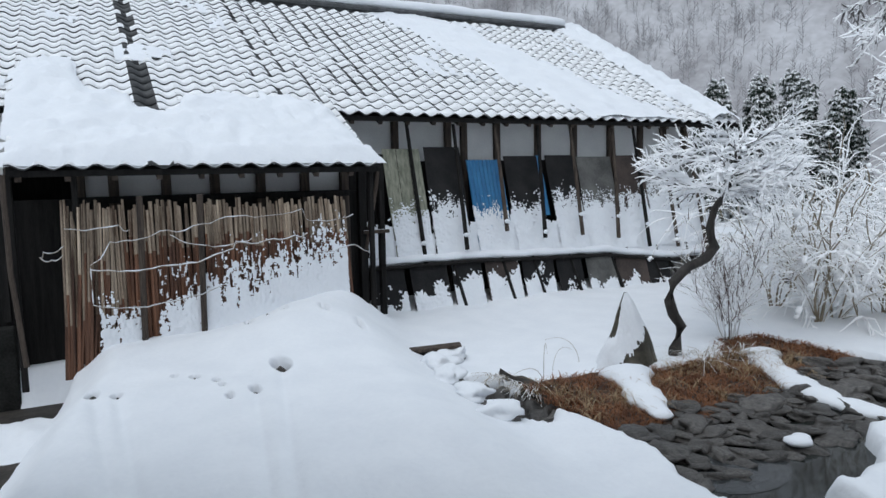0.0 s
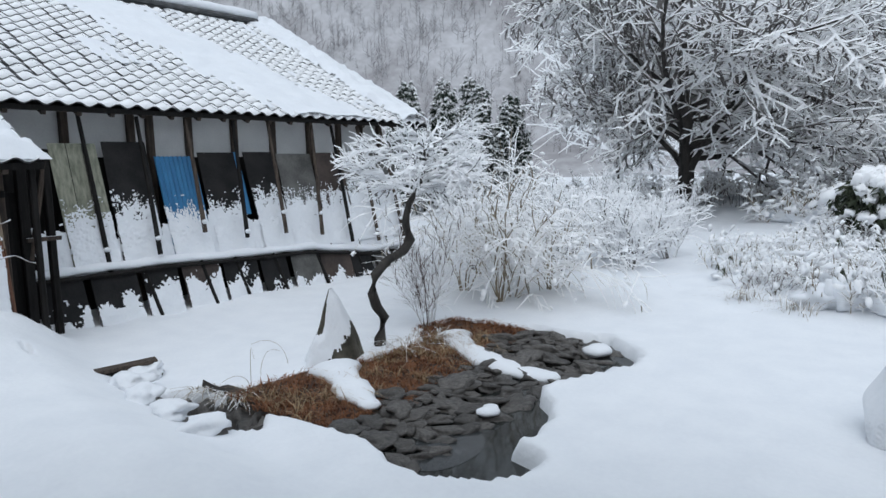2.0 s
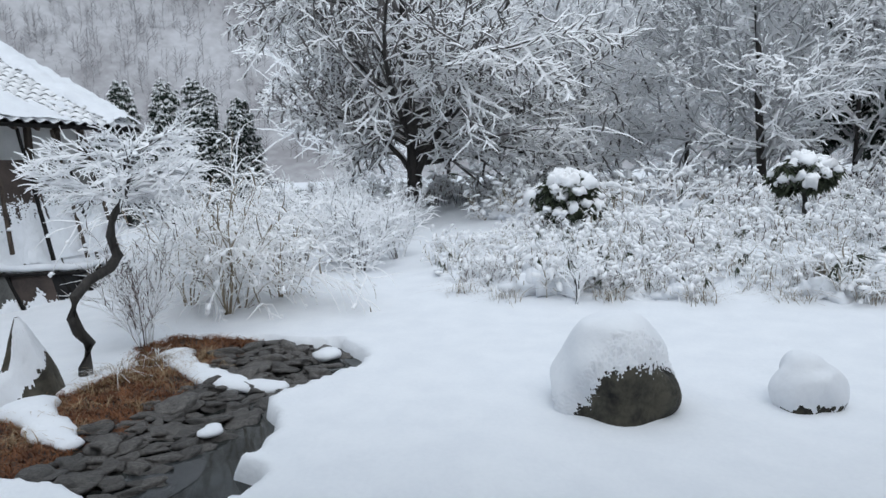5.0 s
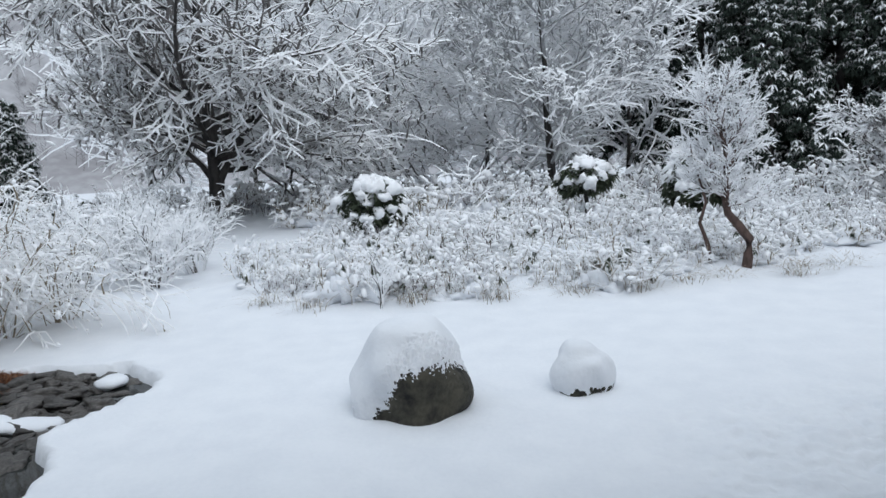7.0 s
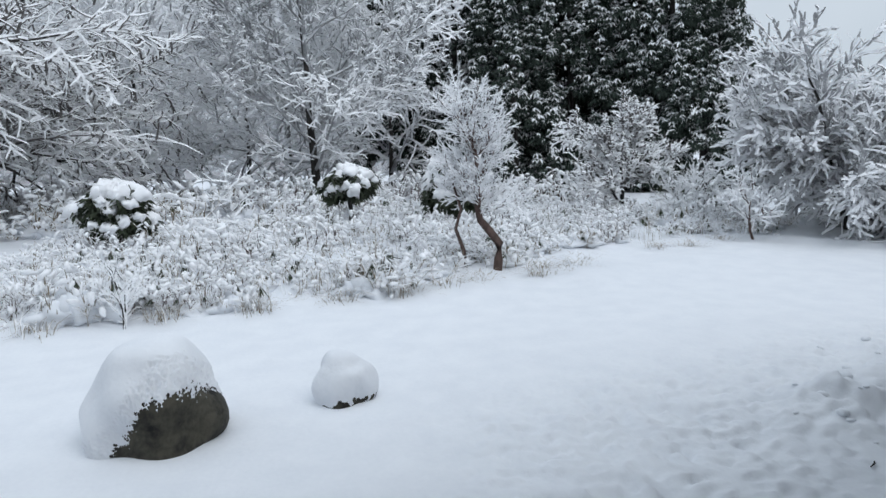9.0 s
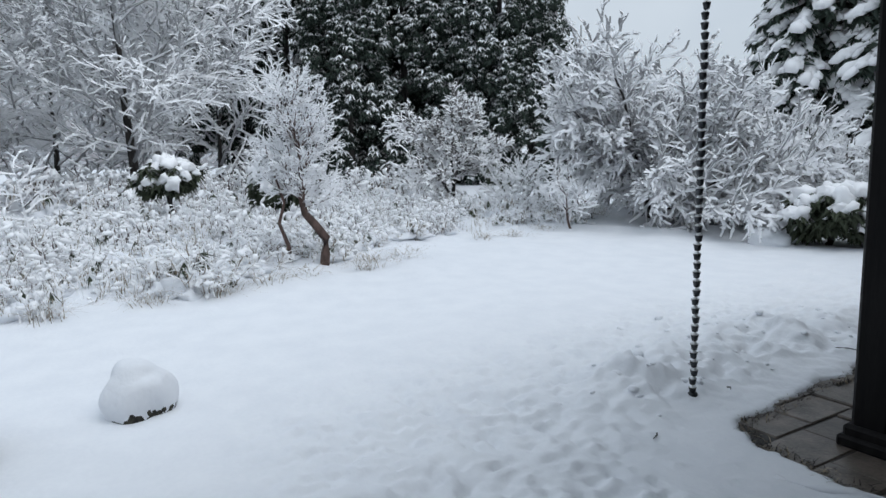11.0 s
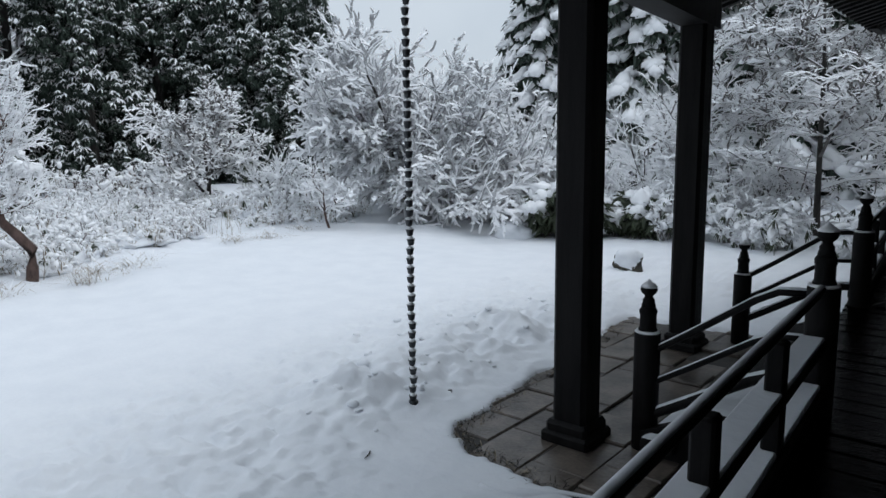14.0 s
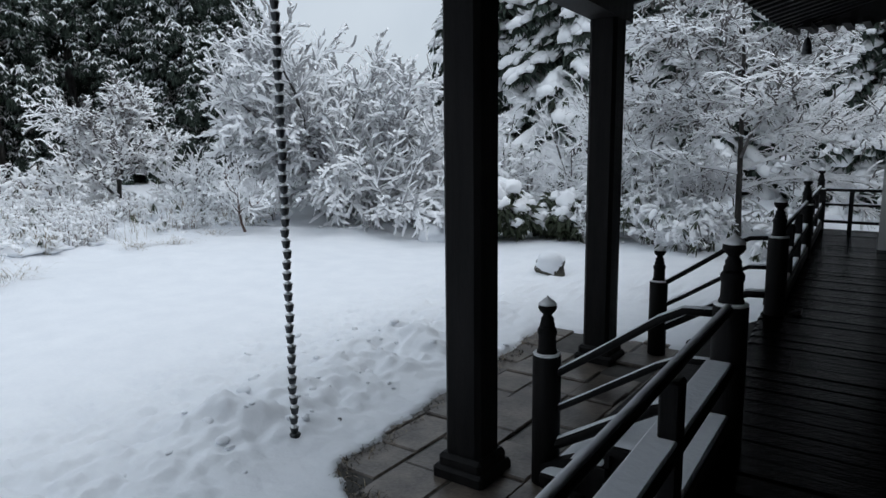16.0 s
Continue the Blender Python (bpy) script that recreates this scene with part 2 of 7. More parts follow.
def solo(name, b, mats, label, category, group="", kind="", loc=(0, 0, 0), smooth=False, rz=0.0):
    ob = new(name, b.mesh(name, mats, smooth) if isinstance(b, Build) else b)
    ob.matrix_basis = pose(*loc, 0, 0, rz)
    return tagged(ob, label, category, group, kind)


def ico(level):
    bm = bmesh.new()
    bmesh.ops.create_icosphere(bm, subdivisions=level, radius=1.0)
    vs, fs = np.array([v.co[:] for v in bm.verts]), [tuple(v.index for v in f.verts) for f in bm.faces]
    bm.free()
    return vs, fs


ICO1, ICO2, ICO3, ICO4 = ico(1), ico(2), ico(3), ico(4)


def blob(b, p, size, rough=0.25, freq=1.5, shape=ICO2, slot=0, seed=0.0, flat=None, rz=0.0, boxy=0.0):
    """An uneven lump; flat cuts its underside at that share of its height."""
    vs = []
    c, s = math.cos(rz), math.sin(rz)
    for x, y, z in shape[0]:
        k = 1 + rough * noise.noise(Vector((x * freq + seed, y * freq - seed, z * freq + 2 * seed)))
        if flat is not None:
            z = max(z, -flat)
        if boxy:
            q = max(1e-6, math.hypot(x, y)) ** -boxy
            x, y = x * q, y * q
        x, y, z = x * k * size[0], y * k * size[1], z * k * size[2]
        vs.append((p[0] + c * x - s * y, p[1] + s * x + c * y, p[2] + z))
    return b.add(vs, shape[1], slot)


def fbm(x, y, z=0.0, n=3):
    v, a = 0.0, 1.0
    for i in range(n):
        v += a * noise.noise(Vector((x, y, z)))
        x, y, a = x * 2.1 + 3.7, y * 2.1 - 1.3, a * 0.5
    return v


def smooth_step(a, b, x):
    t = min(1.0, max(0.0, (x - a) / (b - a)))
    return t * t * (3 - 2 * t)


# ---- branching growth ----
def grow(rng, start, way, length, radius, level, spec, out, flat=1.0):
    """flat below 1 keeps side branches near the level; spec by level: (segments, wander, pull, children, first, angle low, angle high, length share, spread of lengths)."""
    seg, wander, pull, kids, first, alo, ahi, share, spread = spec[level]
    pts, rad, d = [np.array(start, float)], [radius], np.array(way, float)
    step = length / seg
    ways = []
    for i in range(seg):
        d = d + rng.normal(0, wander, 3) + np.array([0, 0, pull])
        d /= np.linalg.norm(d)
        ways.append(d)
        pts.append(pts[-1] + d * step)
        rad.append(radius * (1 - 0.8 * (i + 1) / seg))
    out.append((np.array(pts), rad, level))
    if level + 1 >= len(spec):
        return
    turn = rng.uniform(0, 6.28)
    for c in range(kids):
        f = first + (1 - first) * (c + rng.uniform(0.1, 0.9)) / kids
        i = min(seg - 1, int(f * seg))
        u = f * seg - i
        p, dd = pts[i] * (1 - u) + pts[i + 1] * u, ways[i]
        turn += 2.4 + rng.normal(0, 0.35)
        a = np.cross(dd, [0.0, 0.0, 1.0] if abs(dd[2]) < 0.9 else [1.0, 0, 0])
        a /= np.linalg.norm(a)
        e = np.cross(a, dd)
        ang = radians(rng.uniform(alo, ahi))
        ct, st = math.cos(turn), math.sin(turn) * (flat if level else 1.0)
        hy = math.hypot(ct, st) + 1e-6
        w = dd * math.cos(ang) + (a * ct + e * st) * (math.sin(ang) / hy)
        ll = length * share * rng.uniform(1 - spread, 1 + spread) * (1.15 - 0.5 * f)
        grow(rng, p, w, ll, max(0.004, (radius * (1 - 0.8 * f)) * (0.42 if level == 0 else 0.55)), level + 1, spec, out, flat)


def limbs(b, branches, snow, keep=0.25, thick=1.0, min_r=0.0, bare=True, rime=1):
    """Branches as tapered limbs (slot 0) that carry snow along their upper sides (slot 1); the finest are rimed all round."""
    last = max(q[2] for q in branches)
    groups = {}
    for pts, rad, level in branches:
        groups.setdefault((len(pts), rad[0] > 0.06, level > last - rime and last > 1, level == 0), []).append((pts, rad))
    for (n, big, rimed, stem), members in groups.items():
        P = np.array([q[0] for q in members], float)
        R = np.maximum(np.array([q[1] for q in members], float) * thick, min_r)[..., None]
        D = np.empty_like(P)
        D[:, 1:-1], D[:, 0], D[:, -1] = P[:, 2:] - P[:, :-2], P[:, 1] - P[:, 0], P[:, -1] - P[:, -2]
        D /= np.linalg.norm(D, axis=2, keepdims=True) + 1e-9
        A = np.stack([D[..., 1], -D[..., 0], np.zeros(D.shape[:2])], 2)
        K = np.linalg.norm(A, axis=2, keepdims=True)
        A = np.where(K > 1e-3, A / np.maximum(K, 1e-6), np.array([1.0, 0, 0]))
        E = np.cross(A, D)
        S = (0.0 if stem and last < 2 and bare else snow) * (keep + (1 - keep) * K)
        S = S * np.linspace(1.0, 0.4, n)[None, :, None] if not big else S * 0.6 * np.maximum(0.0, K - 0.35)
        if big:
            ring = []
            for w in (90, 42, -30, -90, -150, 138):
                cw, sw = math.cos(radians(w)), math.sin(radians(w))
                rr = R + (S if w == 90 else S * 0.45 if sw > 0 else 0)
                ring.append(P + A * (rr * cw) + E * (rr * sw))
            white = [1, 0, 0, 0, 0, 1]
        else:
            ring = [P + E * (R + S), P + A * (R * 0.9 + S * 0.75) - E * (R * 0.5), P - E * R, P - A * (R * 0.9 + S * 0.75) - E * (R * 0.5)]
            white = [1, 0, 0, 1]
            if rimed:
                ring, white = [P + E * (R + S), P + A * (R * 0.9 + S * 0.6) - E * (R * 0.7), P - A * (R * 0.9 + S * 0.6) - E * (R * 0.7)], [1, 1, 1]
        k = len(ring)
        if stem and last < 2 and bare:
            white = [0] * k
        V = np.stack(ring, 2).reshape(len(members), n * k, 3)
        faces = [(i * k + q, i * k + (q + 1) % k, (i + 1) * k + (q + 1) % k, (i + 1) * k + q) for i in range(n - 1) for q in range(k)]
        F = (np.array(faces)[None] + (b.count + np.arange(len(members)) * n * k)[:, None, None]).reshape(-1, 4)
        b.v.extend(V.reshape(-1, 3).tolist())
        b.f.extend(F.tolist())
        b.m.extend(white * (n - 1) * len(members))
        b.count += len(members) * n * k
    return b


def tree_thing(name, label, category, loc, branches, snow, bark, group="", split=2, crown_bark=None, keep=0.25, thick=1.0, min_r=0.0, size=1.0, rz=0.0, rime=1):
    ob = thing(name, label, category, loc, group, size=size, rz=rz)
    low = [q for q in branches if q[2] < split]
    high = [q for q in branches if q[2] >= split]
    part("trunk", limbs(Build(), low, snow, keep, thick), [bark, SNOW_FINE], ob, smooth=True)
    part("crown", limbs(Build(), high, snow, keep, thick, min_r, rime=rime), [crown_bark or bark, SNOW_FINE], ob, "fine twigs carrying lines of snow")
    return ob


def turns_of(rng, n, tilt=0.4, stretch=(0.8, 1.25)):
    """Random turns about z with some tilt and size."""
    a, t, w, s = rng.uniform(0, 6.283, n), rng.normal(0, tilt, n), rng.uniform(0, 6.283, n), rng.uniform(*stretch, n)
    ca, sa, ct, st = np.cos(a), np.sin(a), np.cos(t), np.sin(t)
    out = np.zeros((n, 3, 3))
    out[:, 0, 0], out[:, 0, 1] = ca, -sa
    out[:, 1, 0], out[:, 1, 1] = sa, ca
    out[:, 2, 2] = 1
    tx = np.zeros((n, 3, 3))
    tx[:, 0, 0] = 1
    tx[:, 1, 1], tx[:, 1, 2], tx[:, 2, 1], tx[:, 2, 2] = ct, -st, st, ct
    return np.einsum("nij,njk->nik", out, tx) * s[:, None, None]


# ---- ground: one sheet of snow with a pond basin, a ditch and a drift ----
BASIN = [(3.38, 4.95), (3.45, 4.2), (3.47, 3.75), (3.44, 3.35), (3.32, 3.02), (3.22, 2.62), (3.34, 2.3), (3.58, 2.1), (3.76, 2.14), (3.87, 2.3), (3.97, 2.44), (4.2, 2.42), (4.42, 2.45), (4.64, 2.57), (4.88, 2.67), (5.05, 2.88), (5.22, 2.96),
         (5.5, 2.86), (6.27, 2.52), (6.8, 2.7), (7.22, 3.2), (7.25, 4.3), (6.9, 5.2), (6.4, 5.25), (5.9, 4.85), (5.1, 4.85), (4.4, 5.0), (3.8, 5.02)]
DITCH = [(2.98, 5.62), (3.02, 5.1), (2.96, 4.6), (3.14, 4.35), (3.38, 4.6), (3.48, 5.1), (3.42, 5.6), (3.2, 5.8)]


def inside_depth(poly, x, y):
    """Distance to the edge of a polygon, positive inside."""
    best, odd = 1e9, False
    for i in range(len(poly)):
        (ax, ay), (bx, by) = poly[i - 1], poly[i]
        dx, dy = bx - ax, by - ay
        t = max(0.0, min(1.0, ((x - ax) * dx + (y - ay) * dy) / (dx * dx + dy * dy)))
        best = min(best, math.hypot(x - ax - t * dx, y - ay - t * dy))
        if (ay > y) != (by > y) and x < ax + (y - ay) / (by - ay) * dx:
            odd = not odd
    return best if odd else -best


HOLES = [(1.32, 6.03, 0.075, 0.30), (0.57, 6.12, 0.036, 0.3), (0.75, 5.42, 0.028, 0.25), (0.96, 5.45, 0.04, 0.3), (-0.25, 6.05, 0.05, 0.28), (-0.07, 5.86, 0.04, 0.28), (0.72, 5.9, 0.026, 0.2), (0.74, 5.72, 0.022, 0.2), (0.42, 6.3, 0.024, 0.2), (1.55, 7.5, 0.04, 0.25), (1.72, 7.42, 0.035, 0.2), (2.12, 7.2, 0.035, 0.2), (2.43, 6.88, 0.035, 0.2), (1.32, 7.45, 0.035, 0.2)]


def bump_at(x, y, cx, cy, sx, sy):
    return math.exp(-((x - cx) / sx) ** 2 - ((y - cy) / sy) ** 2)


def bed_edge(y):
    """Where the lawn ends and the shrub bed begins."""
    return float(np.interp(y, [-14.5, -12, -9, -6.5, -5, -3, -1, 1, 2.6, 3.6], [13.0, 13.2, 12.6, 11.9, 11.3, 9.9, 9.7, 9.7, 10.3, 12.5]))


def mound_edge(y):
    """Where the drift breaks off towards the dark doorway."""
    return float(np.interp(y, [2.5, 4.7, 6.1, 6.8, 8.5], [-1.0, -0.78, -0.52, -0.33, -0.28]))


def ground_z(x, y):
    z = 0.05 + 0.05 * fbm(x * 0.25, y * 0.25, 2.0, 2)
    far = math.hypot(x, y)
    if far < 40:
        z += 0.014 * fbm(x * 1.3, y * 1.3, 5.0, 3)
    if -2.5 < x < 4.2 and 0 < y < 9:
        lip = mound_edge(y)
        edge = smooth_step(lip - 0.16, lip + 0.3, x) * (1 - smooth_step(2.1, 3.05, x + 0.14 * (5 - y)))
        z += 0.30 * edge * smooth_step(1.5, 3.5, y) * (1 - smooth_step(8.0, 8.6, y))
        z += 0.36 * bump_at(x, y, 1.95, 7.35, 0.75, 0.75) + 0.30 * bump_at(x, y, 2.7, 8.1, 0.6, 0.5)
        z += 0.05 * fbm(x * 0.9, y * 0.9, 1.0, 2) * edge
        for hx, hy, hr, deep in HOLES:
            q = math.hypot(x - hx, (y - hy) * 0.45) / hr
            if q < 2:
                z -= deep * math.exp(-q ** 6)
        for gx, gy in ((-0.25, 6.05), (-0.07, 5.86), (0.96, 5.45), (1.32, 6.03)):
            z -= 0.028 * math.exp(-((x - gx * y / gy) / 0.055) ** 2) * smooth_step(2.2, 3.4, y) * (1 - smooth_step(gy - 0.3, gy, y))
        pit = (1 - smooth_step(lip - 0.34, lip - 0.1, x)) * smooth_step(4.0, 4.7, y) * (1 - smooth_step(8.5, 8.6, y))
        z = z * (1 - pit) + pit * (-0.42 + 0.24 * bump_at(x, y, -1.0, 7.35, 0.75, 0.4) * (1 + 0.5 * fbm(x * 3, y * 3, 5.0, 2)))
    # banked snow along the foot of the farmhouse and round the shrubs
    if 3 < x < 11.5 and 6 < y < 10:
        z += 0.08 * smooth_step(7.5, 9.0, y) * (1 + 0.6 * fbm(x * 1.5, y * 1.5, 4.0, 2))
    if x > 8 and y < 9:
        z += 0.10 * smooth_step(8.5, 11, x) * (1 + fbm(x * 0.8, y * 0.8, 7.0, 2)) * (1 if far < 60 else 0.3)
        if -14.5 < y < 3.6 and x < 24:
            z += 0.16 * smooth_step(0.0, 0.9, x - bed_edge(y)) * max(0.0, 0.4 + 1.3 * fbm(x * 1.5, y * 1.5, 17.0, 3))
    # churned and trodden snow beside the veranda
    tread = smooth_step(0.6, 2.2, -y - 0.25 * (x - 1.5)) * (1 - smooth_step(4.6, 6.4, x - 0.12 * (-y - 3))) * (1 - smooth_step(11, 15, -y))
    if tread > 0.01:
        z += tread * (0.04 * fbm(x * 2.2, y * 2.2, 3.0, 2) - 0.05 * max(0.0, abs(fbm(x * 4.6, y * 4.6, 6.0, 2)) - 0.10) + 0.022 * noise.noise(Vector((x * 6.5, y * 6.5, 6.0)))
                      - 0.07 * max(0.0, noise.noise(Vector((x * 8.5, y * 8.5, 26.0))) - 0.05) + 0.034 * noise.noise(Vector((x * 13.0, y * 13.0, 36.0))))
        heap = bump_at(x, y, 4.3, -7.3, 0.75, 1.9) + 0.8 * bump_at(x, y, 4.0, -5.2, 0.5, 0.7)
        z += tread * heap * (0.17 + 0.11 * fbm(x * 2.2, y * 2.6, 8.0, 3))
    if -0.5 < x < 4.4 and -11 < y < -3.4:
        wob = 0.10 * fbm(x * 2.3, y * 2.3, 9.0, 3)
        inx = 1 - smooth_step(3.22, 3.40, x + wob - 0.10 * (-6.5 - y))
        iny = smooth_step(4.93, 5.11, -y + wob - 0.25 * max(0.0, x - 2.2) ** 2) * (1 - smooth_step(8.95, 9.15, -y + wob))
        cut = inx * iny
        near = (1 - smooth_step(3.2, 4.2, x)) * smooth_step(4.1, 4.8, -y) * (1 - smooth_step(9.7, 10.6, -y))
        z = z * (1 - 0.8 * near) + 0.018 * near
        z = z * (1 - cut) - 0.09 * cut
        if cut < 0.35 and near > 0:
            z = max(z, 0.022)
    if 2.5 < x < 8.5 and 1.5 < y < 7.8:
        wob = 0.07 * fbm(x * 3.0, y * 3.0, 11.0, 2)
        d = inside_depth(BASIN, x, y) + wob
        e = inside_depth(DITCH, x, y) + 0.5 * wob
        if d > -0.35:
            z += 0.02 * smooth_step(-0.35, -0.05, d) * (1 - smooth_step(-0.05, 0.0, d))
        k = smooth_step(-0.07, 0.10, d)
        z = z * (1 - k) + (-0.62) * k
        k = smooth_step(-0.05, 0.07, e)
        z = z * (1 - k) + (-0.5) * k
    return z


def axis(lo, hi, step, reach, growth=1.14):
    mid = list(np.arange(lo, hi, step))
    left, s, p = [], step, lo
    while p > -reach:
        s *= growth
        p -= s
        left.append(p)
    right, s, p = [], step, mid[-1]
    while p < reach:
        s *= growth
        p += s
        right.append(p)
    return left[::-1] + mid + right


def refine(values, lo, hi):
    """Halves the steps of an axis between lo and hi."""
    more = [(a + c) / 2 for a, c in zip(values, values[1:]) if lo < a < hi]
    return sorted(values + more)


gx, gy = axis(-1.6, 7.9, 0.06, 900, 1.11), axis(-9.9, 8.9, 0.065, 900, 1.11)
gx, gy = refine(refine(refine(gx, -0.8, 1.5), -0.4, 1.5), 1.6, 6.6), refine(refine(refine(gy, 5.2, 6.5), 5.2, 6.5), -8.6, -0.9)
ground_build = Build()
ground_build.v = [(x, y, ground_z(x, y)) for y in gy for x in gx]
nx_, ny_ = len(gx), len(gy)
ground_build.f = [(j * nx_ + i, j * nx_ + i + 1, (j + 1) * nx_ + i + 1, (j + 1) * nx_ + i) for j in range(ny_ - 1) for i in range(nx_ - 1)]
ground_build.m = [0] * len(ground_build.f)
solo("ground", ground_build, SNOW, "deep fresh snow covering the temple garden", "snow", kind="structure", smooth=True)


# a dark lump just below each rim stands in for the hole's shaded inside
for hx, hy, hr, deep in HOLES:
    b = Build()
    blob(b, (0, 0.25 * hr, 0), (hr * 0.75, hr * 1.5, 0.06), 0.3, seed=hx)
    rim = ground_z(hx, hy - 3.2 * hr)
    solo("melt_hole_dark_lump", b, SOIL, "dark lump set in a melt hole in the snow to darken its inside", "earth", "melt holes in the drift", loc=(hx, hy, rim - 0.085), smooth=True)
# dark sheet that blackens the low ground between drift and doorway
earth = Build().box(-3.2, -0.5, 4.3, 8.6, -0.6, -0.38)
solo("dark_pit_floor", earth, SOIL, "dark sheet on the sunken ground in front of the doorway", "earth", kind="structure")


def bank_z(x, y):
    return -0.115 + 0.078 * (y - 3.0) + 0.025 * fbm(x * 3, y * 3, 2.0, 2)


bank = Build()
bx, by = list(np.arange(2.7, 8.0, 0.09)), list(np.arange(2.0, 7.3, 0.09))
bank.v = [(x, y, bank_z(x, y) if x > 3.45 or y < 4.5 else -0.26) for y in by for x in bx]
for j in range(len(by) - 1):
    for i in range(len(bx) - 1):
        cx, cy = bx[i], by[j]
        if inside_depth(BASIN, cx, cy) > -0.10 or inside_depth(DITCH, cx, cy) > -0.06:
            bank.f.append((j * len(bx) + i, j * len(bx) + i + 1, (j + 1) * len(bx) + i + 1, (j + 1) * len(bx) + i))
bank.m = [0] * len(bank.f)
solo("pond_bank", bank, SOIL, "dark wet soil bank sloping into the pond", "bank", kind="structure", smooth=True)
pond = Build().box(3.1, 7.9, 1.9, 3.75, -0.5, -0.07, 0)
solo("pond_water", pond, WATER, "still dark water of a small garden pond", "water", kind="structure")
ice = Build()
ice.lathe([(0.01, -0.072), (0.42, -0.069), (0.43, -0.0672), (0.01, -0.0668)], 0, 0, 64)
ice.v = [(x * (1 + 0.5 * fbm(x * 1.2, y * 1.2, 4.0, 1)), y * (1 + 0.5 * fbm(x * 1.2, y * 1.2, 4.0, 1)), z) for x, y, z in ice.v]
ice_ob = solo("ice_sheet", ice, SLUSH, "thin grey ice floating on the dark pond", "ice", loc=(3.85, 2.95, 0))
ice_ob.scale = (1.1, 0.6, 1)
ditch_water = Build().box(2.7, 3.5, 4.6, 6.1, -0.4, -0.245, 0)
solo("ditch_water", ditch_water, WATER, "dark trickle of water in a narrow ditch", "water", kind="structure")

# ---- the far hillside with bare snowy woods ----
rng = np.random.default_rng(11)


def hill_z(az, r):
    """Height of the slope at a compass angle (degrees clockwise from +y) and distance."""
    crest = np.interp(az, [-60, -10, 22, 40, 56, 68, 80, 92, 104, 116, 128], [35, 58, 70, 100, 108, 104, 92, 76, 55, 20, 0])
    return -4 + crest * smooth_step(95, 265, r) + 5 * fbm(az * 0.06, r * 0.02, 3.0, 3) * smooth_step(110, 170, r)


hill = Build()
azs, rs = list(np.linspace(-60, 128, 76)), list(np.linspace(85, 330, 30))
hill.v = [(r * math.sin(radians(a)), r * math.cos(radians(a)), hill_z(a, r)) for r in rs for a in azs]
hill.f = [(j * 76 + i, j * 76 + i + 1, (j + 1) * 76 + i + 1, (j + 1) * 76 + i) for j in range(29) for i in range(75)]
hill.m = [0] * len(hill.f)
solo("hillside", hill, HAZY_GROUND, "steep snowy hillside far behind the garden", "hill", kind="structure", smooth=True)
wood_v, wood_f, wood_s = [], [], []
for k in range(17):
    h = 0.25 + 0.75 * (k / 17.0)
    a = k * 2.4
    ln = 0.34 * (1.15 - h)
    base = (0, 0, h * 0.78)
    tip = (ln * math.cos(a), ln * math.sin(a), h * 0.78 + 0.22)
    o = len(wood_v)
    wood_v += [(base[0] - 0.006, base[1], base[2]), (base[0] + 0.006, base[1], base[2] + 0.02), tip]
    wood_f.append((o, o + 1, o + 2))
    wood_s.append(1 if k % 3 else 0)
o = len(wood_v)
wood_v += [(-0.007, 0, 0), (0.007, 0, 0), (0, 0, 0.9), (0, -0.007, 0), (0, 0.007, 0), (0, 0, 0.9)]
wood_f += [(o, o + 1, o + 2), (o + 3, o + 4, o + 5)]
wood_s += [0, 0]
NW = 18000
az, rr = rng.uniform(-35, 120, NW), np.sqrt(rng.uniform(120 ** 2, 285 ** 2, NW))
places = np.array([(r * math.sin(radians(a)), r * math.cos(radians(a)), hill_z(a, r) - 0.5) for a, r in zip(az, rr)])
turns = turns_of(rng, NW, 0.06, (3.5, 7))
turns[:, :2, :] *= 1.15
solo("bare_woods", Build().many(wood_v, wood_f, wood_s, turns, places), [HAZY_TREE, HAZY_RIME], "bare grey-brown woods dusted with snow on a far hillside", "woods", kind="stuff")

# ---- the old farmhouse ----
EAVE_Y, EAVE_Z, SLOPE, RIDGE_Y = 9.38, 3.03, 0.55, 14.4
RIDGE_Z = EAVE_Z + SLOPE * (RIDGE_Y - EAVE_Y)
EXT_Y, EXT_X0, EXT_X1 = 7.98, -0.92, 3.2
ROOF_X0, ROOF_X1 = -6.0, 11.62
ANG = math.atan(SLOPE)


def roof_z(y):
    return EAVE_Z + SLOPE * (y - EAVE_Y)


house = thing("farmhouse", "old Japanese farmhouse with snow-covered tile roof and plaster walls", "house", (5, 9.9, 0))
H0 = Matrix.Translation((-5, -9.9, 0))


def hpart(name, b, mats, label="", smooth=False, parent=None):
    ob = part(name, b, mats, parent or house, label, smooth)
    if parent is None:
        ob.matrix_basis = H0
    return ob


def slab(b, x0, x1, y0, y1, low, high):
    vs = [(x, y, roof_z(y) + o) for o in (low, high) for x, y in ((x0, y0), (x1, y0), (x1, y1), (x0, y1))]
    b.add(vs, [(3, 2, 1, 0), (0, 1, 5, 4), (1, 2, 6, 5), (2, 3, 7, 6), (3, 0, 4, 7), (4, 5, 6, 7)])


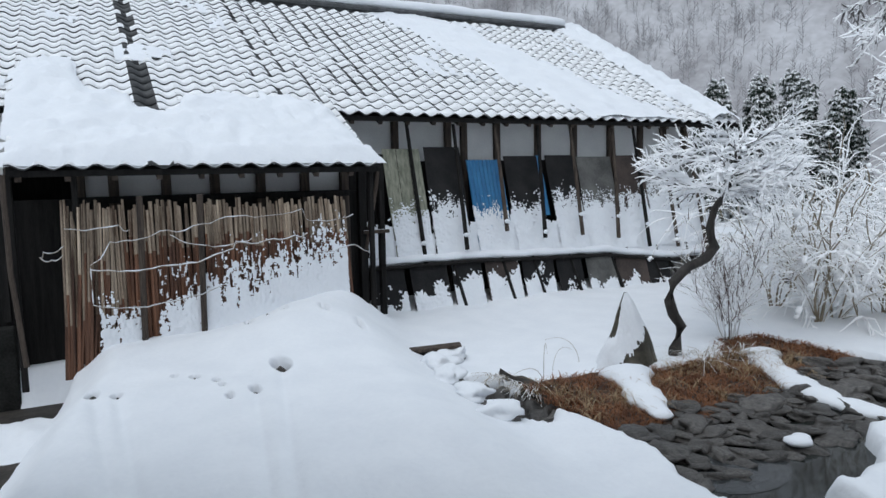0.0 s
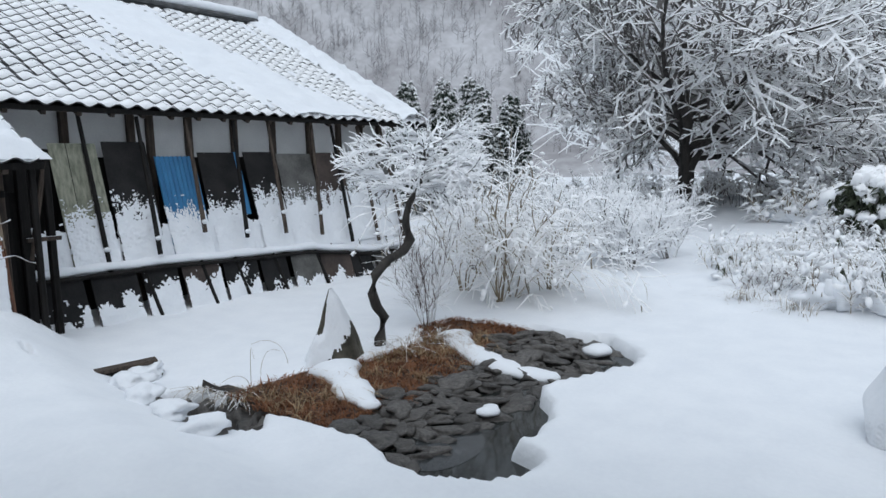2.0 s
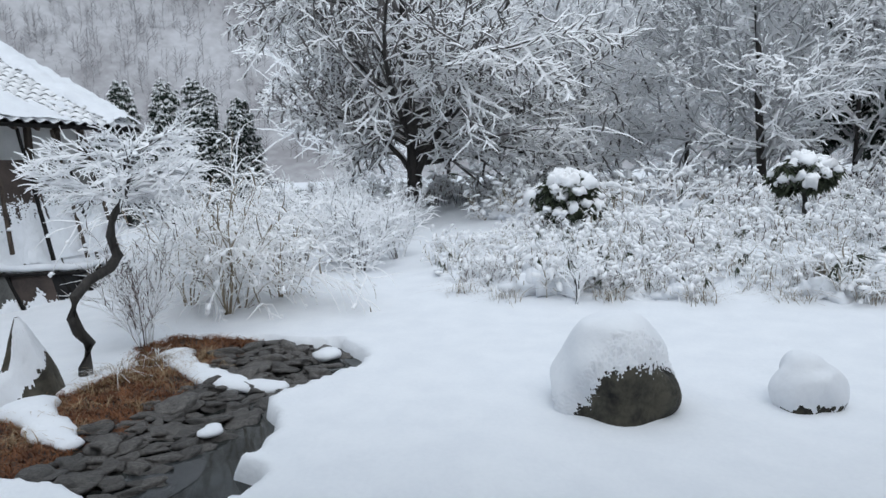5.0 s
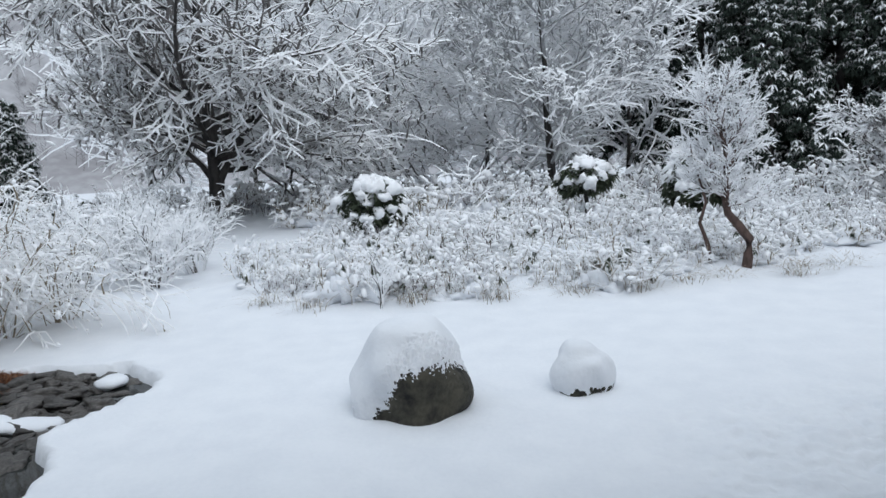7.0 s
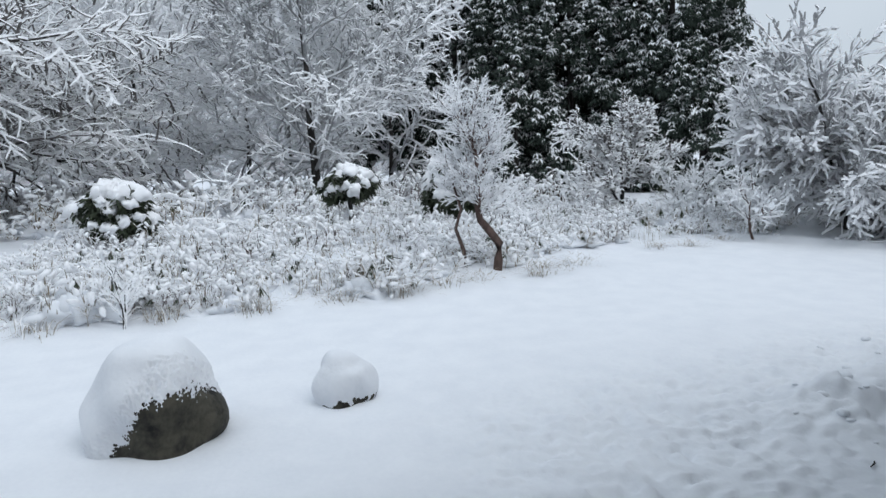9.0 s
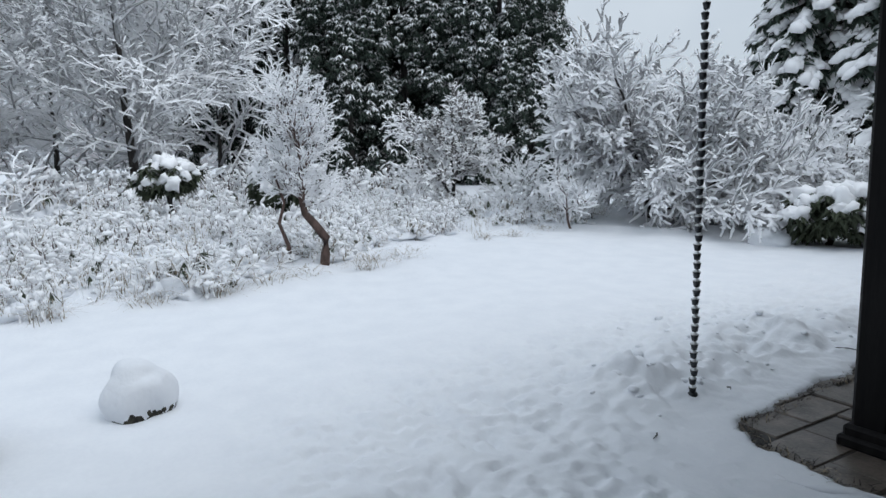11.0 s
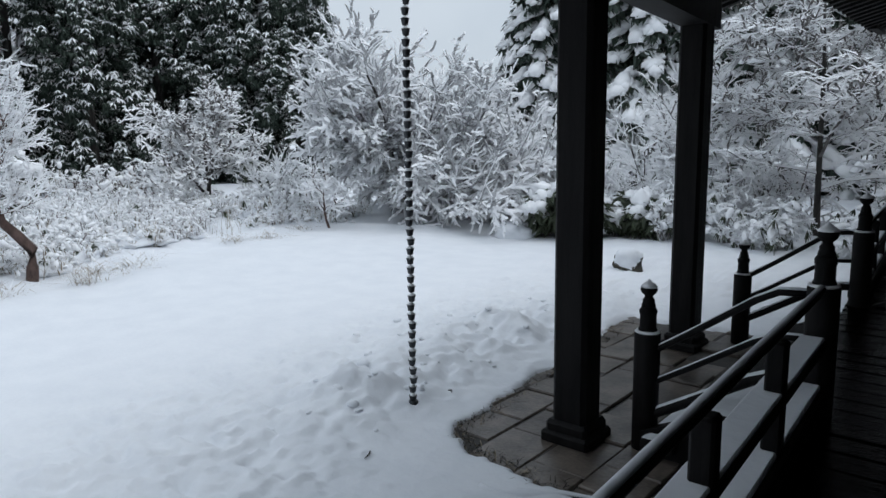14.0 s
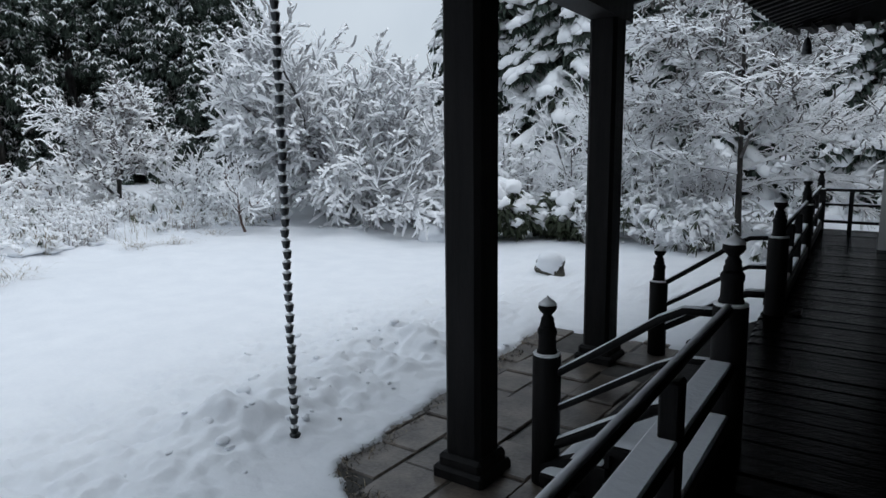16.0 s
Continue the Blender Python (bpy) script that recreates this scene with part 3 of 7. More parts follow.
roof_b = Build()
slab(roof_b, ROOF_X0, ROOF_X1 - 0.05, EAVE_Y + 0.02, RIDGE_Y, -0.10, -0.035)
slab(roof_b, EXT_X0 + 0.02, EXT_X1 - 0.02, EXT_Y + 0.02, EAVE_Y + 0.018, -0.10, -0.035)
back = [(x, y, z) for x, y, z in ((ROOF_X0, RIDGE_Y, RIDGE_Z - 0.05), (ROOF_X1 - 0.05, RIDGE_Y, RIDGE_Z - 0.05), (ROOF_X1 - 0.05, 19.4, EAVE_Z), (ROOF_X0, 19.4, EAVE_Z))]
roof_b.add(back, [(0, 1, 2, 3)])
roof = hpart("roof", roof_b, BLACK_WOOD, "dark boarded roof under slate-grey pantiles")

# pantiles, each a wavy tile with a dark lower edge
TW, TL = 0.268, 0.25
NU = 6


def tile_mesh(name, top):
    b = Build()
    us = [i / NU for i in range(NU + 1)]
    wave = [0.030 * math.cos(2 * math.pi * (u - 0.12)) for u in us]
    front = [(u * TW, -0.025, w + 0.030) for u, w in zip(us, wave)]
    rear = [(u * TW, TL + 0.01, w + 0.010) for u, w in zip(us, wave)]
    lip = [(u * TW, -0.018, w + 0.008) for u, w in zip(us, wave)]
    n = NU + 1
    b.add(front + rear + lip, [(i, i + 1, n + i + 1, n + i) for i in range(NU)] + [(2 * n + i, 2 * n + i + 1, i + 1, i) for i in range(NU)], [1 if t else 0 for t in top] + [0] * NU)
    return b


TILE_SNOWY = tile_mesh("snowy", [1] * 6)
TILE_PART = tile_mesh("part", [1, 1, 1, 0, 1, 1])
TILE_THIN = tile_mesh("thin", [1, 1, 0, 0, 1, 1])
TILE_BARE = tile_mesh("bare", [0] * 6)
tile_data = {k: b.mesh("tile", [TILE, SNOW_FINE], True) for k, b in (("s", TILE_SNOWY), ("p", TILE_PART), ("t", TILE_THIN), ("b", TILE_BARE))}
tile_build = {"s": TILE_SNOWY, "p": TILE_PART, "t": TILE_THIN, "b": TILE_BARE}
rest = Build()
rt = random.Random(5)
tile_pieces = []
tilt = Matrix.Rotation(ANG, 4, "X")
cols = int((ROOF_X1 - ROOF_X0) / TW)
for i in range(cols):
    x = ROOF_X0 + i * TW
    ext = EXT_X0 - 0.05 < x < EXT_X1 - 0.1
    streak = "ptpps"[i % 5]
    y0 = EXT_Y if ext else EAVE_Y
    rows_n = int((RIDGE_Y - y0) / math.cos(ANG) / TL)
    for j in range(rows_n):
        along = j * TL
        y = y0 + along * math.cos(ANG)
        u = (y - EAVE_Y) / (RIDGE_Y - EAVE_Y)
        kind = "s"
        if 0.40 < x < 0.62 and y < 13.9:
            kind = "b" if rt.random() < 0.85 else "t"
        elif 2.2 < x - 0.1 * u < 4.3 and u > 0.05:
            kind = streak if rt.random() < 0.25 + 0.5 * u else rt.choice("pss")
        elif 4.3 <= x < 5.6:
            kind = "p" if streak != "s" and rt.random() < 0.12 else "s"
        elif rt.random() < 0.03:
            kind = "p"
        m = Matrix.Translation((x, y, roof_z(y))) @ tilt @ pose(0, rt.uniform(-0.006, 0.006), rt.uniform(-0.003, 0.006), rt.uniform(-1, 1), rt.uniform(-1, 1), 0)
        if x > 3.15 and j < 10:
            tile_pieces.append((kind, m))
        else:
            tb = tile_build[kind]
            rest.add([tuple(m @ Vector(q)) for q in tb.v], tb.f, list(tb.m))
ob = part("tiles", rest, [TILE, SNOW_FINE], roof, "slate-grey pantiles with snow lying in their hollows", True)
ob["kind"] = "stuff"


def blanket(b, x0, x1, y0, y1, fn, cell=0.08, height=0.13, over=0.0):
    """A layer of snow on the roof slope where fn(x, y) is positive; over: how far it hangs past its lower edge."""
    xs, ys = list(np.arange(x0, x1 + cell, cell)), list(np.arange(y0, y1 + cell, cell))
    idx, vs, fs = {}, [], []

    def vert(i, j):
        if (i, j) not in idx:
            x, y = xs[i], ys[j]
            f = fn(x, y)
            h = 0.015 + height * min(1.0, max(0.0, f)) ** 0.5 * (1 + 0.5 * fbm(x * 2.6, y * 2.6, 1.0, 2) + 0.45 * noise.noise(Vector((x * 9, y * 9, 3.0))))
            z = roof_z(y) + h
            if over and j == 0:
                z -= h * 0.75
                y -= over * (0.6 + 0.6 * fbm(x * 3, 0.0, 4.0, 2))
            idx[(i, j)] = len(vs)
            vs.append((x, y, z))
        return idx[(i, j)]

    for j in range(len(ys) - 1):
        for i in range(len(xs) - 1):
            if fn(xs[i] + cell / 2, ys[j] + cell / 2) > 0:
                fs.append((vert(i, j), vert(i + 1, j), vert(i + 1, j + 1), vert(i, j + 1)))
    b.add(vs, fs)


rs_b = Build()


def ext_cover(x, y):
    top = np.interp(x, [-0.92, -0.65, -0.6, -0.24, -0.18, 0.36, 0.42, 0.66, 0.7, 0.95, 1.05, 2.4, 3.2], [10.4, 10.7, 10.9, 10.8, 9.9, 9.75, 9.35, 9.3, 9.25, 9.45, 9.85, 9.85, 9.5]) + 0.22 * fbm(x * 3.1, y * 1.5, 2.0, 3)
    side = min(x - EXT_X0 + 0.06, EXT_X1 + 0.06 - 0.2 * max(0.0, y - EXT_Y) - x) * 4
    return min(1.0, (top - y) * 2.0, side + 0.5 * fbm(x * 5, y * 5, 1.0, 2), 0.12 + (y - EXT_Y) * 5)


def band_cover(x, y):
    u = (y - EAVE_Y) / (RIDGE_Y - EAVE_Y)
    lo, hi = 7.7 - 2.3 * u, 10.2 - 2.9 * u
    w = 0.35 * fbm(x * 1.5, y * 1.5, 6.0, 3)
    return min(1.0, (x - lo + w) * 2, (hi - x + w) * 2)


def verge_cover(x, y):
    return min(1.0, (x - 10.72 + 0.22 * fbm(x * 2, y * 2, 3.0, 2)) * 3, (ROOF_X1 + 0.05 - x) * 6)


def scatter_cover(x, y):
    return min(0.5, fbm(x * 0.75, y * 0.75, 13.0, 3) * 2.2 - 0.75) if not 2.2 < x < 5.2 else -1


for args in ((EXT_X0 - 0.05, EXT_X1 + 0.03, EXT_Y - 0.02, 11.0, ext_cover, 0.055, 0.13), (4.6, 10.6, EAVE_Y, RIDGE_Y - 0.1, band_cover, 0.08, 0.075),
             (10.4, ROOF_X1 + 0.04, EAVE_Y - 0.02, RIDGE_Y, verge_cover, 0.07, 0.15), (-4.0, 10.5, EAVE_Y + 0.1, RIDGE_Y - 0.1, scatter_cover, 0.1, 0.07)):
    rs_b = Build()
    blanket(rs_b, *args)
    hpart("roof_snow", rs_b, SNOW, "thick snow lying on the roof", True)["kind"] = "stuff"
ridge_b = Build()
ridge_b.box(ROOF_X0, 10.9, RIDGE_Y - 0.16, RIDGE_Y + 0.16, RIDGE_Z - 0.1, RIDGE_Z + 0.12, 0, bevel=0.04)
ridge_b.tube([(x, RIDGE_Y - 0.18, RIDGE_Z + 0.02) for x in (ROOF_X0, 10.9)], 0.06, 8)
hpart("ridge", ridge_b, TILE, "stacked dark ridge tiles")
cap = Build()
cap.tube([(x, RIDGE_Y + 0.02 * math.sin(7 * x), RIDGE_Z + 0.17 + 0.035 * fbm(x * 0.9, 1.0, 0.0, 3)) for x in np.arange(ROOF_X0, 11.0, 0.22)], [0.2 + 0.04 * fbm(x * 1.3, 2.0, 3.0, 2) for x in np.arange(ROOF_X0, 11.0, 0.22)], 10, squash=0.72)
hpart("ridge_snow", cap, SNOW, "rounded roll of snow along the ridge", True)
joint = Build()
joint.box(0.2, 1.0, RIDGE_Y - 0.55, RIDGE_Y - 0.2, RIDGE_Z - 0.2, RIDGE_Z + 0.12, 0, bevel=0.05)
hpart("ridge_end_tile", joint, TILE)

# walls, posts and plaster
for args in ((3.2, 10.6, 9.86, 10.0, 0.0, 2.35), (EXT_X0 - 5, 3.2, 8.78, 8.92, 0.0, 1.92), (10.46, 10.6, 10.0, 18.9, 0.0, 3.0), (ROOF_X0 + 0.2, ROOF_X0 + 0.34, 8.92, 18.9, 0.0, 3.2), (ROOF_X0 + 0.2, 10.6, 18.9, 19.0, 0.0, 3.2)):
    hpart("wall", Build().box(*args), BLACK_WOOD, "blackened board wall of the farmhouse")
main_posts = [3.3, 4.2, 5.15, 5.45, 6.1, 6.95, 7.75, 8.6, 9.35, 9.95, 10.5]
for a, c in zip(main_posts, main_posts[1:]):
    hpart("plaster_panel", Build().box(a, c, 9.88, 9.98, 2.35, 3.16), PLASTER, "off-white plaster between posts under the eave")
ext_posts = [-0.25, 0.1, 0.68, 1.25, 1.82, 2.4, 2.95]
for a, c in zip(ext_posts, ext_posts[1:]):
    hpart("plaster_panel", Build().box(a, c, 8.80, 8.90, 1.92, 2.52), PLASTER, "grey-white plaster band under the low eave")
hpart("plaster_panel", Build().box(-3.5, -1.0, 9.5, 9.6, 2.0, 3.0), PLASTER)
for x in main_posts:
    hpart("post", Build().box(x - 0.055, x + 0.055, 9.80, 9.90, 0.0, 3.1, bevel=0.012), OLD_WOOD)
for x in ext_posts:
    hpart("post", Build().box(x - 0.055, x + 0.055, 8.70, 8.82, 0.0, 2.48, bevel=0.012), OLD_WOOD)
for x in (-0.9, -0.3, 3.1):
    hpart("post", Build().box(x - 0.032, x + 0.032, 8.12, 8.19, -0.1, 2.28, bevel=0.012), BLACK_WOOD)
hpart("beam", Build().box(3.2, 10.5, 9.56, 9.68, 2.96, 3.06, bevel=0.015), OLD_WOOD, "long timber under the eave")
hpart("beam", Build().box(EXT_X0, EXT_X1, 8.10, 8.22, 2.20, 2.30, bevel=0.015), OLD_WOOD)
hpart("beam", Build().box(-0.3, 3.0, 8.68, 8.82, 1.86, 1.94, bevel=0.01), BLACK_WOOD)
for x in np.arange(3.35, 10.7, 0.45):
    m = Matrix.Translation((x, EAVE_Y + 0.05, roof_z(EAVE_Y + 0.05) - 0.14)) @ tilt
    hpart("rafter", Build().box(-0.03, 0.03, 0, 0.6, -0.03, 0.035, m=m), OLD_WOOD)
for x in np.arange(-0.8, 3.2, 0.45):
    m = Matrix.Translation((x, EXT_Y + 0.05, roof_z(EXT_Y + 0.05) - 0.14)) @ tilt
    hpart("rafter", Build().box(-0.03, 0.03, 0, 0.8, -0.03, 0.035, m=m), OLD_WOOD)
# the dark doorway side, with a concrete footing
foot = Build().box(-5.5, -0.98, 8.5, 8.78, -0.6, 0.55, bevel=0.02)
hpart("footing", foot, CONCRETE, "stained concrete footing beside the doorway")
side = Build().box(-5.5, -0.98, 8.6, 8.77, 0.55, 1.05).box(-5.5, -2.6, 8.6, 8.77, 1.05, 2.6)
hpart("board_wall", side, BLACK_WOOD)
fr = Build()
for x in (-1.05, -1.75, -2.55):
    fr.box(x - 0.035, x + 0.035, 8.56, 8.64, 0.6, 2.6)
fr.box(-2.55, -1.02, 8.575, 8.635, 1.02, 1.10).box(-2.55, -1.02, 8.575, 8.635, 2.0, 2.06)
hpart("window_frame", fr, BLACK_WOOD)
hpart("gutter_pipe", Build().tube([(-0.93, 7.95, 2.2), (-0.93, 8.0, 1.2), (-0.86, 8.0, 0.2)], 0.028, 8), OLD_WOOD, "thin brown pole standing at the doorway")

# reed screen in front of the low wall
screen = thing("reed_screen", "weathered brown reed screen half buried in drifted snow", "screen", (1.1, 8.0, 0.0))
rs_ = random.Random(8)
x = -0.47
while x < 2.78:
    w = rs_.uniform(0.012, 0.024)
    top = 1.87 + rs_.uniform(-0.08, 0.05) - 0.015 * x
    b = Build()
    lean = rs_.uniform(-0.02, 0.02) + (0.05 if x < 0 else -0.05 if x > 2.4 else 0)
    y = rs_.uniform(-0.03, 0.03)
    zm = rs_.uniform(1.28, 1.5) if x > 0.15 else rs_.uniform(0.5, 1.4)
    joint = (x - 1.1 + lean * (0.3 + 0.7 * (zm - 1) / (top - 1)), y + 0.05 + 0.07 * (zm - 1) / (top - 1), zm)
    b.tube([(x - 1.1 + lean, y + 0.12, top), joint], [w * 0.85, w], 6, 0)
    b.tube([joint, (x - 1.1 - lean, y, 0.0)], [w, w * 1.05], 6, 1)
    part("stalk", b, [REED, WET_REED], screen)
    x += w * 1.75
for px in (0.32, 0.95):
    part("stake", Build().tube([(px - 1.1, -0.06, 1.95), (px - 1.1 - 0.04, -0.07, 0.1)], 0.035, 7), OLD_WOOD, screen)


rd = random.Random(3)


def drape(b, origin, u, v, out, w, h, fn, cell=0.022, height=0.03):
    """Snow stuck to an upright face: a thin raised crust where fn(s, t) is positive (s along, t upward, in metres)."""
    o, u, v, out = Vector(origin), Vector(u).normalized(), Vector(v).normalized(), Vector(out).normalized()
    n, m_ = int(w / cell), int(h / cell)
    idx, vs, fs = {}, [], []

    def vert(i, j):
        if (i, j) not in idx:
            f = fn(i * cell, j * cell)
            ji, jj = i + 0.85 * (rd.random() - 0.5), j + 0.85 * (rd.random() - 0.5)
            p = o + u * (ji * cell) + v * (jj * cell) + out * (0.004 + height * min(1.0, max(0.0, f) * 1.5) * (1 + 0.4 * fbm(i * cell * 6, j * cell * 6, o.x, 2)))
            idx[(i, j)] = len(vs)
            vs.append(tuple(p))
        return idx[(i, j)]

    for j in range(m_):
        for i in range(n):
            if fn((i + 0.5) * cell, (j + 0.5) * cell) > 0:
                fs.append((vert(i, j), vert(i + 1, j), vert(i + 1, j + 1), vert(i, j + 1)))
    b.add(vs, fs)


def screen_snow(s, t):
    x = s - 0.4
    line = np.interp(x, [-0.4, 0.2, 0.9, 1.4, 2.0, 2.9], [0.62, 0.62, 0.85, 1.0, 1.12, 1.45])
    streak = 0.45 * noise.noise(Vector((x * 11, t * 3.0, 1.0))) + 0.55 * noise.noise(Vector((x * 38, t * 12, 5.0))) + 0.25 * noise.noise(Vector((x * 30, t * 55, 3.0)))
    bare = 1.5 * smooth_step(0.09, 0.0, abs(x - 0.36) - 0.03) * smooth_step(0.3, 0.42, t) if abs(x - 0.36) < 0.12 else 0.0
    return (line + 0.10 - t) * 1.15 + streak - 0.05 - bare - 2.0 * (1 - smooth_step(-0.28, -0.1, x))


sd = Build()
drape(sd, (-1.5, -0.075, 0.0), (1, 0, 0), (0, 0.06, 1), (0, -1, 0), 3.1, 1.75, screen_snow, 0.014, 0.014)
part("snow_crust", sd, SNOW, screen, "wind-blown snow stuck to the reeds", True)


def rope(pts, label="thin rope carrying a line of snow", r=0.0038):
    b = Build()
    dense = []
    for (a, c) in zip(pts, pts[1:]):
        a, c = Vector(a), Vector(c)
        for k in range(8):
            f = k / 8
            q = a.lerp(c, f)
            dense.append((q.x, q.y, q.z - 0.035 * math.sin(math.pi * f) + 0.028 * fbm(q.x * 5, q.z * 5, 0, 3)))
    dense.append(tuple(pts[-1]))
    b.tube(dense, r, 5, 0)
    b.tube([(q[0], q[1], q[2] + r * 1.4) for q in dense], [r * max(0.3, 1.0 + 1.6 * fbm(q[0] * 7, q[2] * 7, 2, 2)) for q in dense], 6, 1)
    solo("rope", b, [ROPE, SNOW], label, "rope", "ropes on the reed screen", smooth=True)


rope([(-0.42, 7.93, 1.62), (0.1, 7.9, 1.65), (0.2, 7.88, 1.58)])
rope([(-0.2, 7.9, 1.22), (0.0, 7.88, 1.45), (0.5, 7.86, 1.55), (1.2, 7.86, 1.68), (2.1, 7.86, 1.72), (2.2, 7.86, 1.58), (2.75, 7.88, 1.64)])
rope([(-0.2, 7.88, 1.18), (0.5, 7.85, 1.16), (1.25, 7.85, 1.3), (1.3, 7.85, 1.38), (2.0, 7.85, 1.42), (2.15, 7.85, 1.44)], r=0.0055)
rope([(0.6, 7.86, 1.5), (1.0, 7.86, 1.36), (1.5, 7.86, 1.42)])
rope([(-0.2, 7.86, 1.2), (-0.2, 7.84, 0.8), (0.4, 7.84, 0.75), (1.2, 7.84, 0.92)])
rope([(2.2, 7.84, 1.2), (2.75, 7.86, 1.28), (3.3, 8.6, 1.05)])
rope([(-0.44, 7.92, 1.45), (-0.62, 7.92, 1.4), (-0.66, 7.92, 1.32), (-0.55, 7.92, 1.3), (-0.44, 7.92, 1.36)])

# narrow gap at the end of the screen: old boards and a ladder-like post
gap = thing("timber_frame", "dark old timber frame standing at the end of the reed screen", "frame", (3.2, 8.75, 0.0))
part("upright", Build().box(-0.06, 0.05, -0.05, 0.05, 0.0, 2.35, bevel=0.01), BLACK_WOOD, gap)
part("upright", Build().box(0.24, 0.32, -0.05, 0.05, 0.0, 2.42, bevel=0.01), BLACK_WOOD, gap)
part("crosspiece", Build().box(-0.02, 0.36, -0.10, 0.02, 1.32, 1.37, top=1), [OLD_WOOD, SNOW], gap, "short board with snow on it")
part("brace", Build().tube([(0.02, -0.04, 1.1), (0.28, -0.02, 2.3)], 0.03, 6), OLD_WOOD, gap)

# boards and metal sheets leaning against the farmhouse, in two rows
SHEETS = [
    (3.81, 4.44, 2.53, "weathered_board", GREEN_BOARD, "greenish-grey weathered wooden boards leaning on the wall", 3),
    (4.48, 5.12, 2.56, "leaning_sheet", BLACK_SHEET, "black painted sheet leaning on the wall, snow-caked below", 0),
    (5.25, 5.91, 2.35, "leaning_sheet", BLUE_SHEET, "bright blue corrugated sheet leaning on the wall, snow-caked below", 9),
    (5.99, 6.66, 2.41, "leaning_sheet", BLACK_SHEET, "black painted sheet leaning on the wall, snow-caked below", 0),
    (6.86, 7.47, 2.42, "leaning_sheet", BLACK_SHEET, "black sheet leaning beside a narrow blue strip", 0),
    (7.50, 8.27, 2.39, "leaning_sheet", GREY_SHEET, "grey weathered sheet leaning on the wall", 0),
    (8.33, 9.03, 2.41, "leaning_sheet", BROWN_SHEET, "dark brown rusty sheet leaning on the wall", 0),
    (9.06, 9.78, 2.37, "leaning_sheet", PALE_SHEET, "pale grey corrugated sheet leaning on the wall", 8),
    (9.83, 10.5, 2.45, "leaning_sheet", GREY_SHEET, "grey weathered sheet at the end of the row", 0),
]
rq = random.Random(21)


def ledge_z(x):
    return float(np.interp(x, [3.3, 5.2, 6.6, 7.8, 9.3, 10.3], [0.80, 0.79, 0.73, 0.70, 0.50, 0.52]))


def lean_frame(x0, x1, ytop, ztop, ybot, zbot):
    o = Vector((x0, ybot, zbot))
    v = Vector((0, ytop - ybot, ztop - zbot))
    return o, Vector((1, 0, 0)), v, Vector((0, -v.z, v.y)).normalized()


def sheet_thing(name, label, mat, x0, x1, ytop, ztop, ybot, zbot, waves, cover, group, skew=0.0):
    o, u, v, out = lean_frame(x0, x1, ytop, ztop, ybot, zbot)
    w, h = x1 - x0, v.length
    vn = v.normalized()
    ob = thing(name, label, "sheet", tuple(o), group)
    b = Build()
    n = waves * 6 if waves > 3 else 6
    prof = []
    for i in range(n + 1):
        s = i / n
        prof.append((s * w, 0.014 * math.cos(2 * math.pi * waves * s) if waves > 3 else 0.006 * fbm(s * 3, x0, 0, 2)))
    fr_ = [[tuple(u * s + vn * t + u * (skew * t) + out * (d + q)) for s, q in prof] for t, d in ((0, 0.012), (h, 0.012), (h, 0.0), (0, 0.0))]
    k = n + 1
    vs = fr_[0] + fr_[1] + fr_[2] + fr_[3]
    fs = []
    for r in range(4):
        a, c = r * k, ((r + 1) % 4) * k
        fs += [(a + i, a + i + 1, c + i + 1, c + i) for i in range(n)]
    b.add(vs, fs)
    part("sheet", b, mat, ob)
    if waves == 3:
        for i in range(1, 3):
            part("seam", Build().add([tuple(u * (w * i / 3 + e) + vn * t + out * 0.0165) for t in (0, h) for e in (-0.004, 0.004)], [(0, 1, 3, 2)]), BLACK_WOOD, ob)
    sd = Build()
    drape(sd, tuple(out * 0.016), u, vn, out, w, h, cover, 0.016, 0.03)
    if sd.f:
        part("snow_crust", sd, SNOW, ob, "wind-blown crust of snow", True)
    return ob


for i, (x0, x1, zt, nm, mat, lab, waves) in enumerate(SHEETS):
    x0, x1 = x0 + 0.08, x1 + 0.08
    zb = ledge_z((x0 + x1) / 2) + 0.04
    ph = i * 3.1
    lim = (1.62, 1.70, 1.58, 1.62, 1.74, 1.68, 1.72, 1.85, 1.8)[i]

    def cover(s, t, ph=ph, lim=lim, zb=zb):
        q = 0.26 * noise.noise(Vector((s * 7 + ph, t * 7, 1))) + 0.34 * noise.noise(Vector((s * 24 + ph, t * 40, 2))) + 0.22 * noise.noise(Vector((s * 60 + ph, t * 45, 4)))
        hole = 0.75 * max(0.0, noise.noise(Vector((s * 5 + ph, t * 3.0, 9))) - 0.28)
        return (lim - zb - t) * 1.15 + q - hole

    sheet_thing(nm, lab, mat, x0, x1, 9.62, zt, 9.16, zb, waves, cover, "sheets leaning on the farmhouse wall", rq.uniform(-0.02, 0.03))
strip = thing("narrow_strip", "narrow blue strip of sheet metal leaning on the wall", "sheet", (6.74, 9.16, 0.8))
part("sheet", Build().add([tuple(Vector((s, q * 0.29, q))) for q in (0.6, 1.62) for s in (0, 0.1)] + [tuple(Vector((s, q * 0.29 + 0.01, q))) for q in (0.6, 1.62) for s in (0, 0.1)],
                          [(0, 1, 3, 2), (4, 6, 7, 5), (0, 4, 5, 1), (2, 3, 7, 6), (1, 5, 7, 3), (0, 2, 6, 4)]), BLUE_SHEET, strip)
drift = Build()
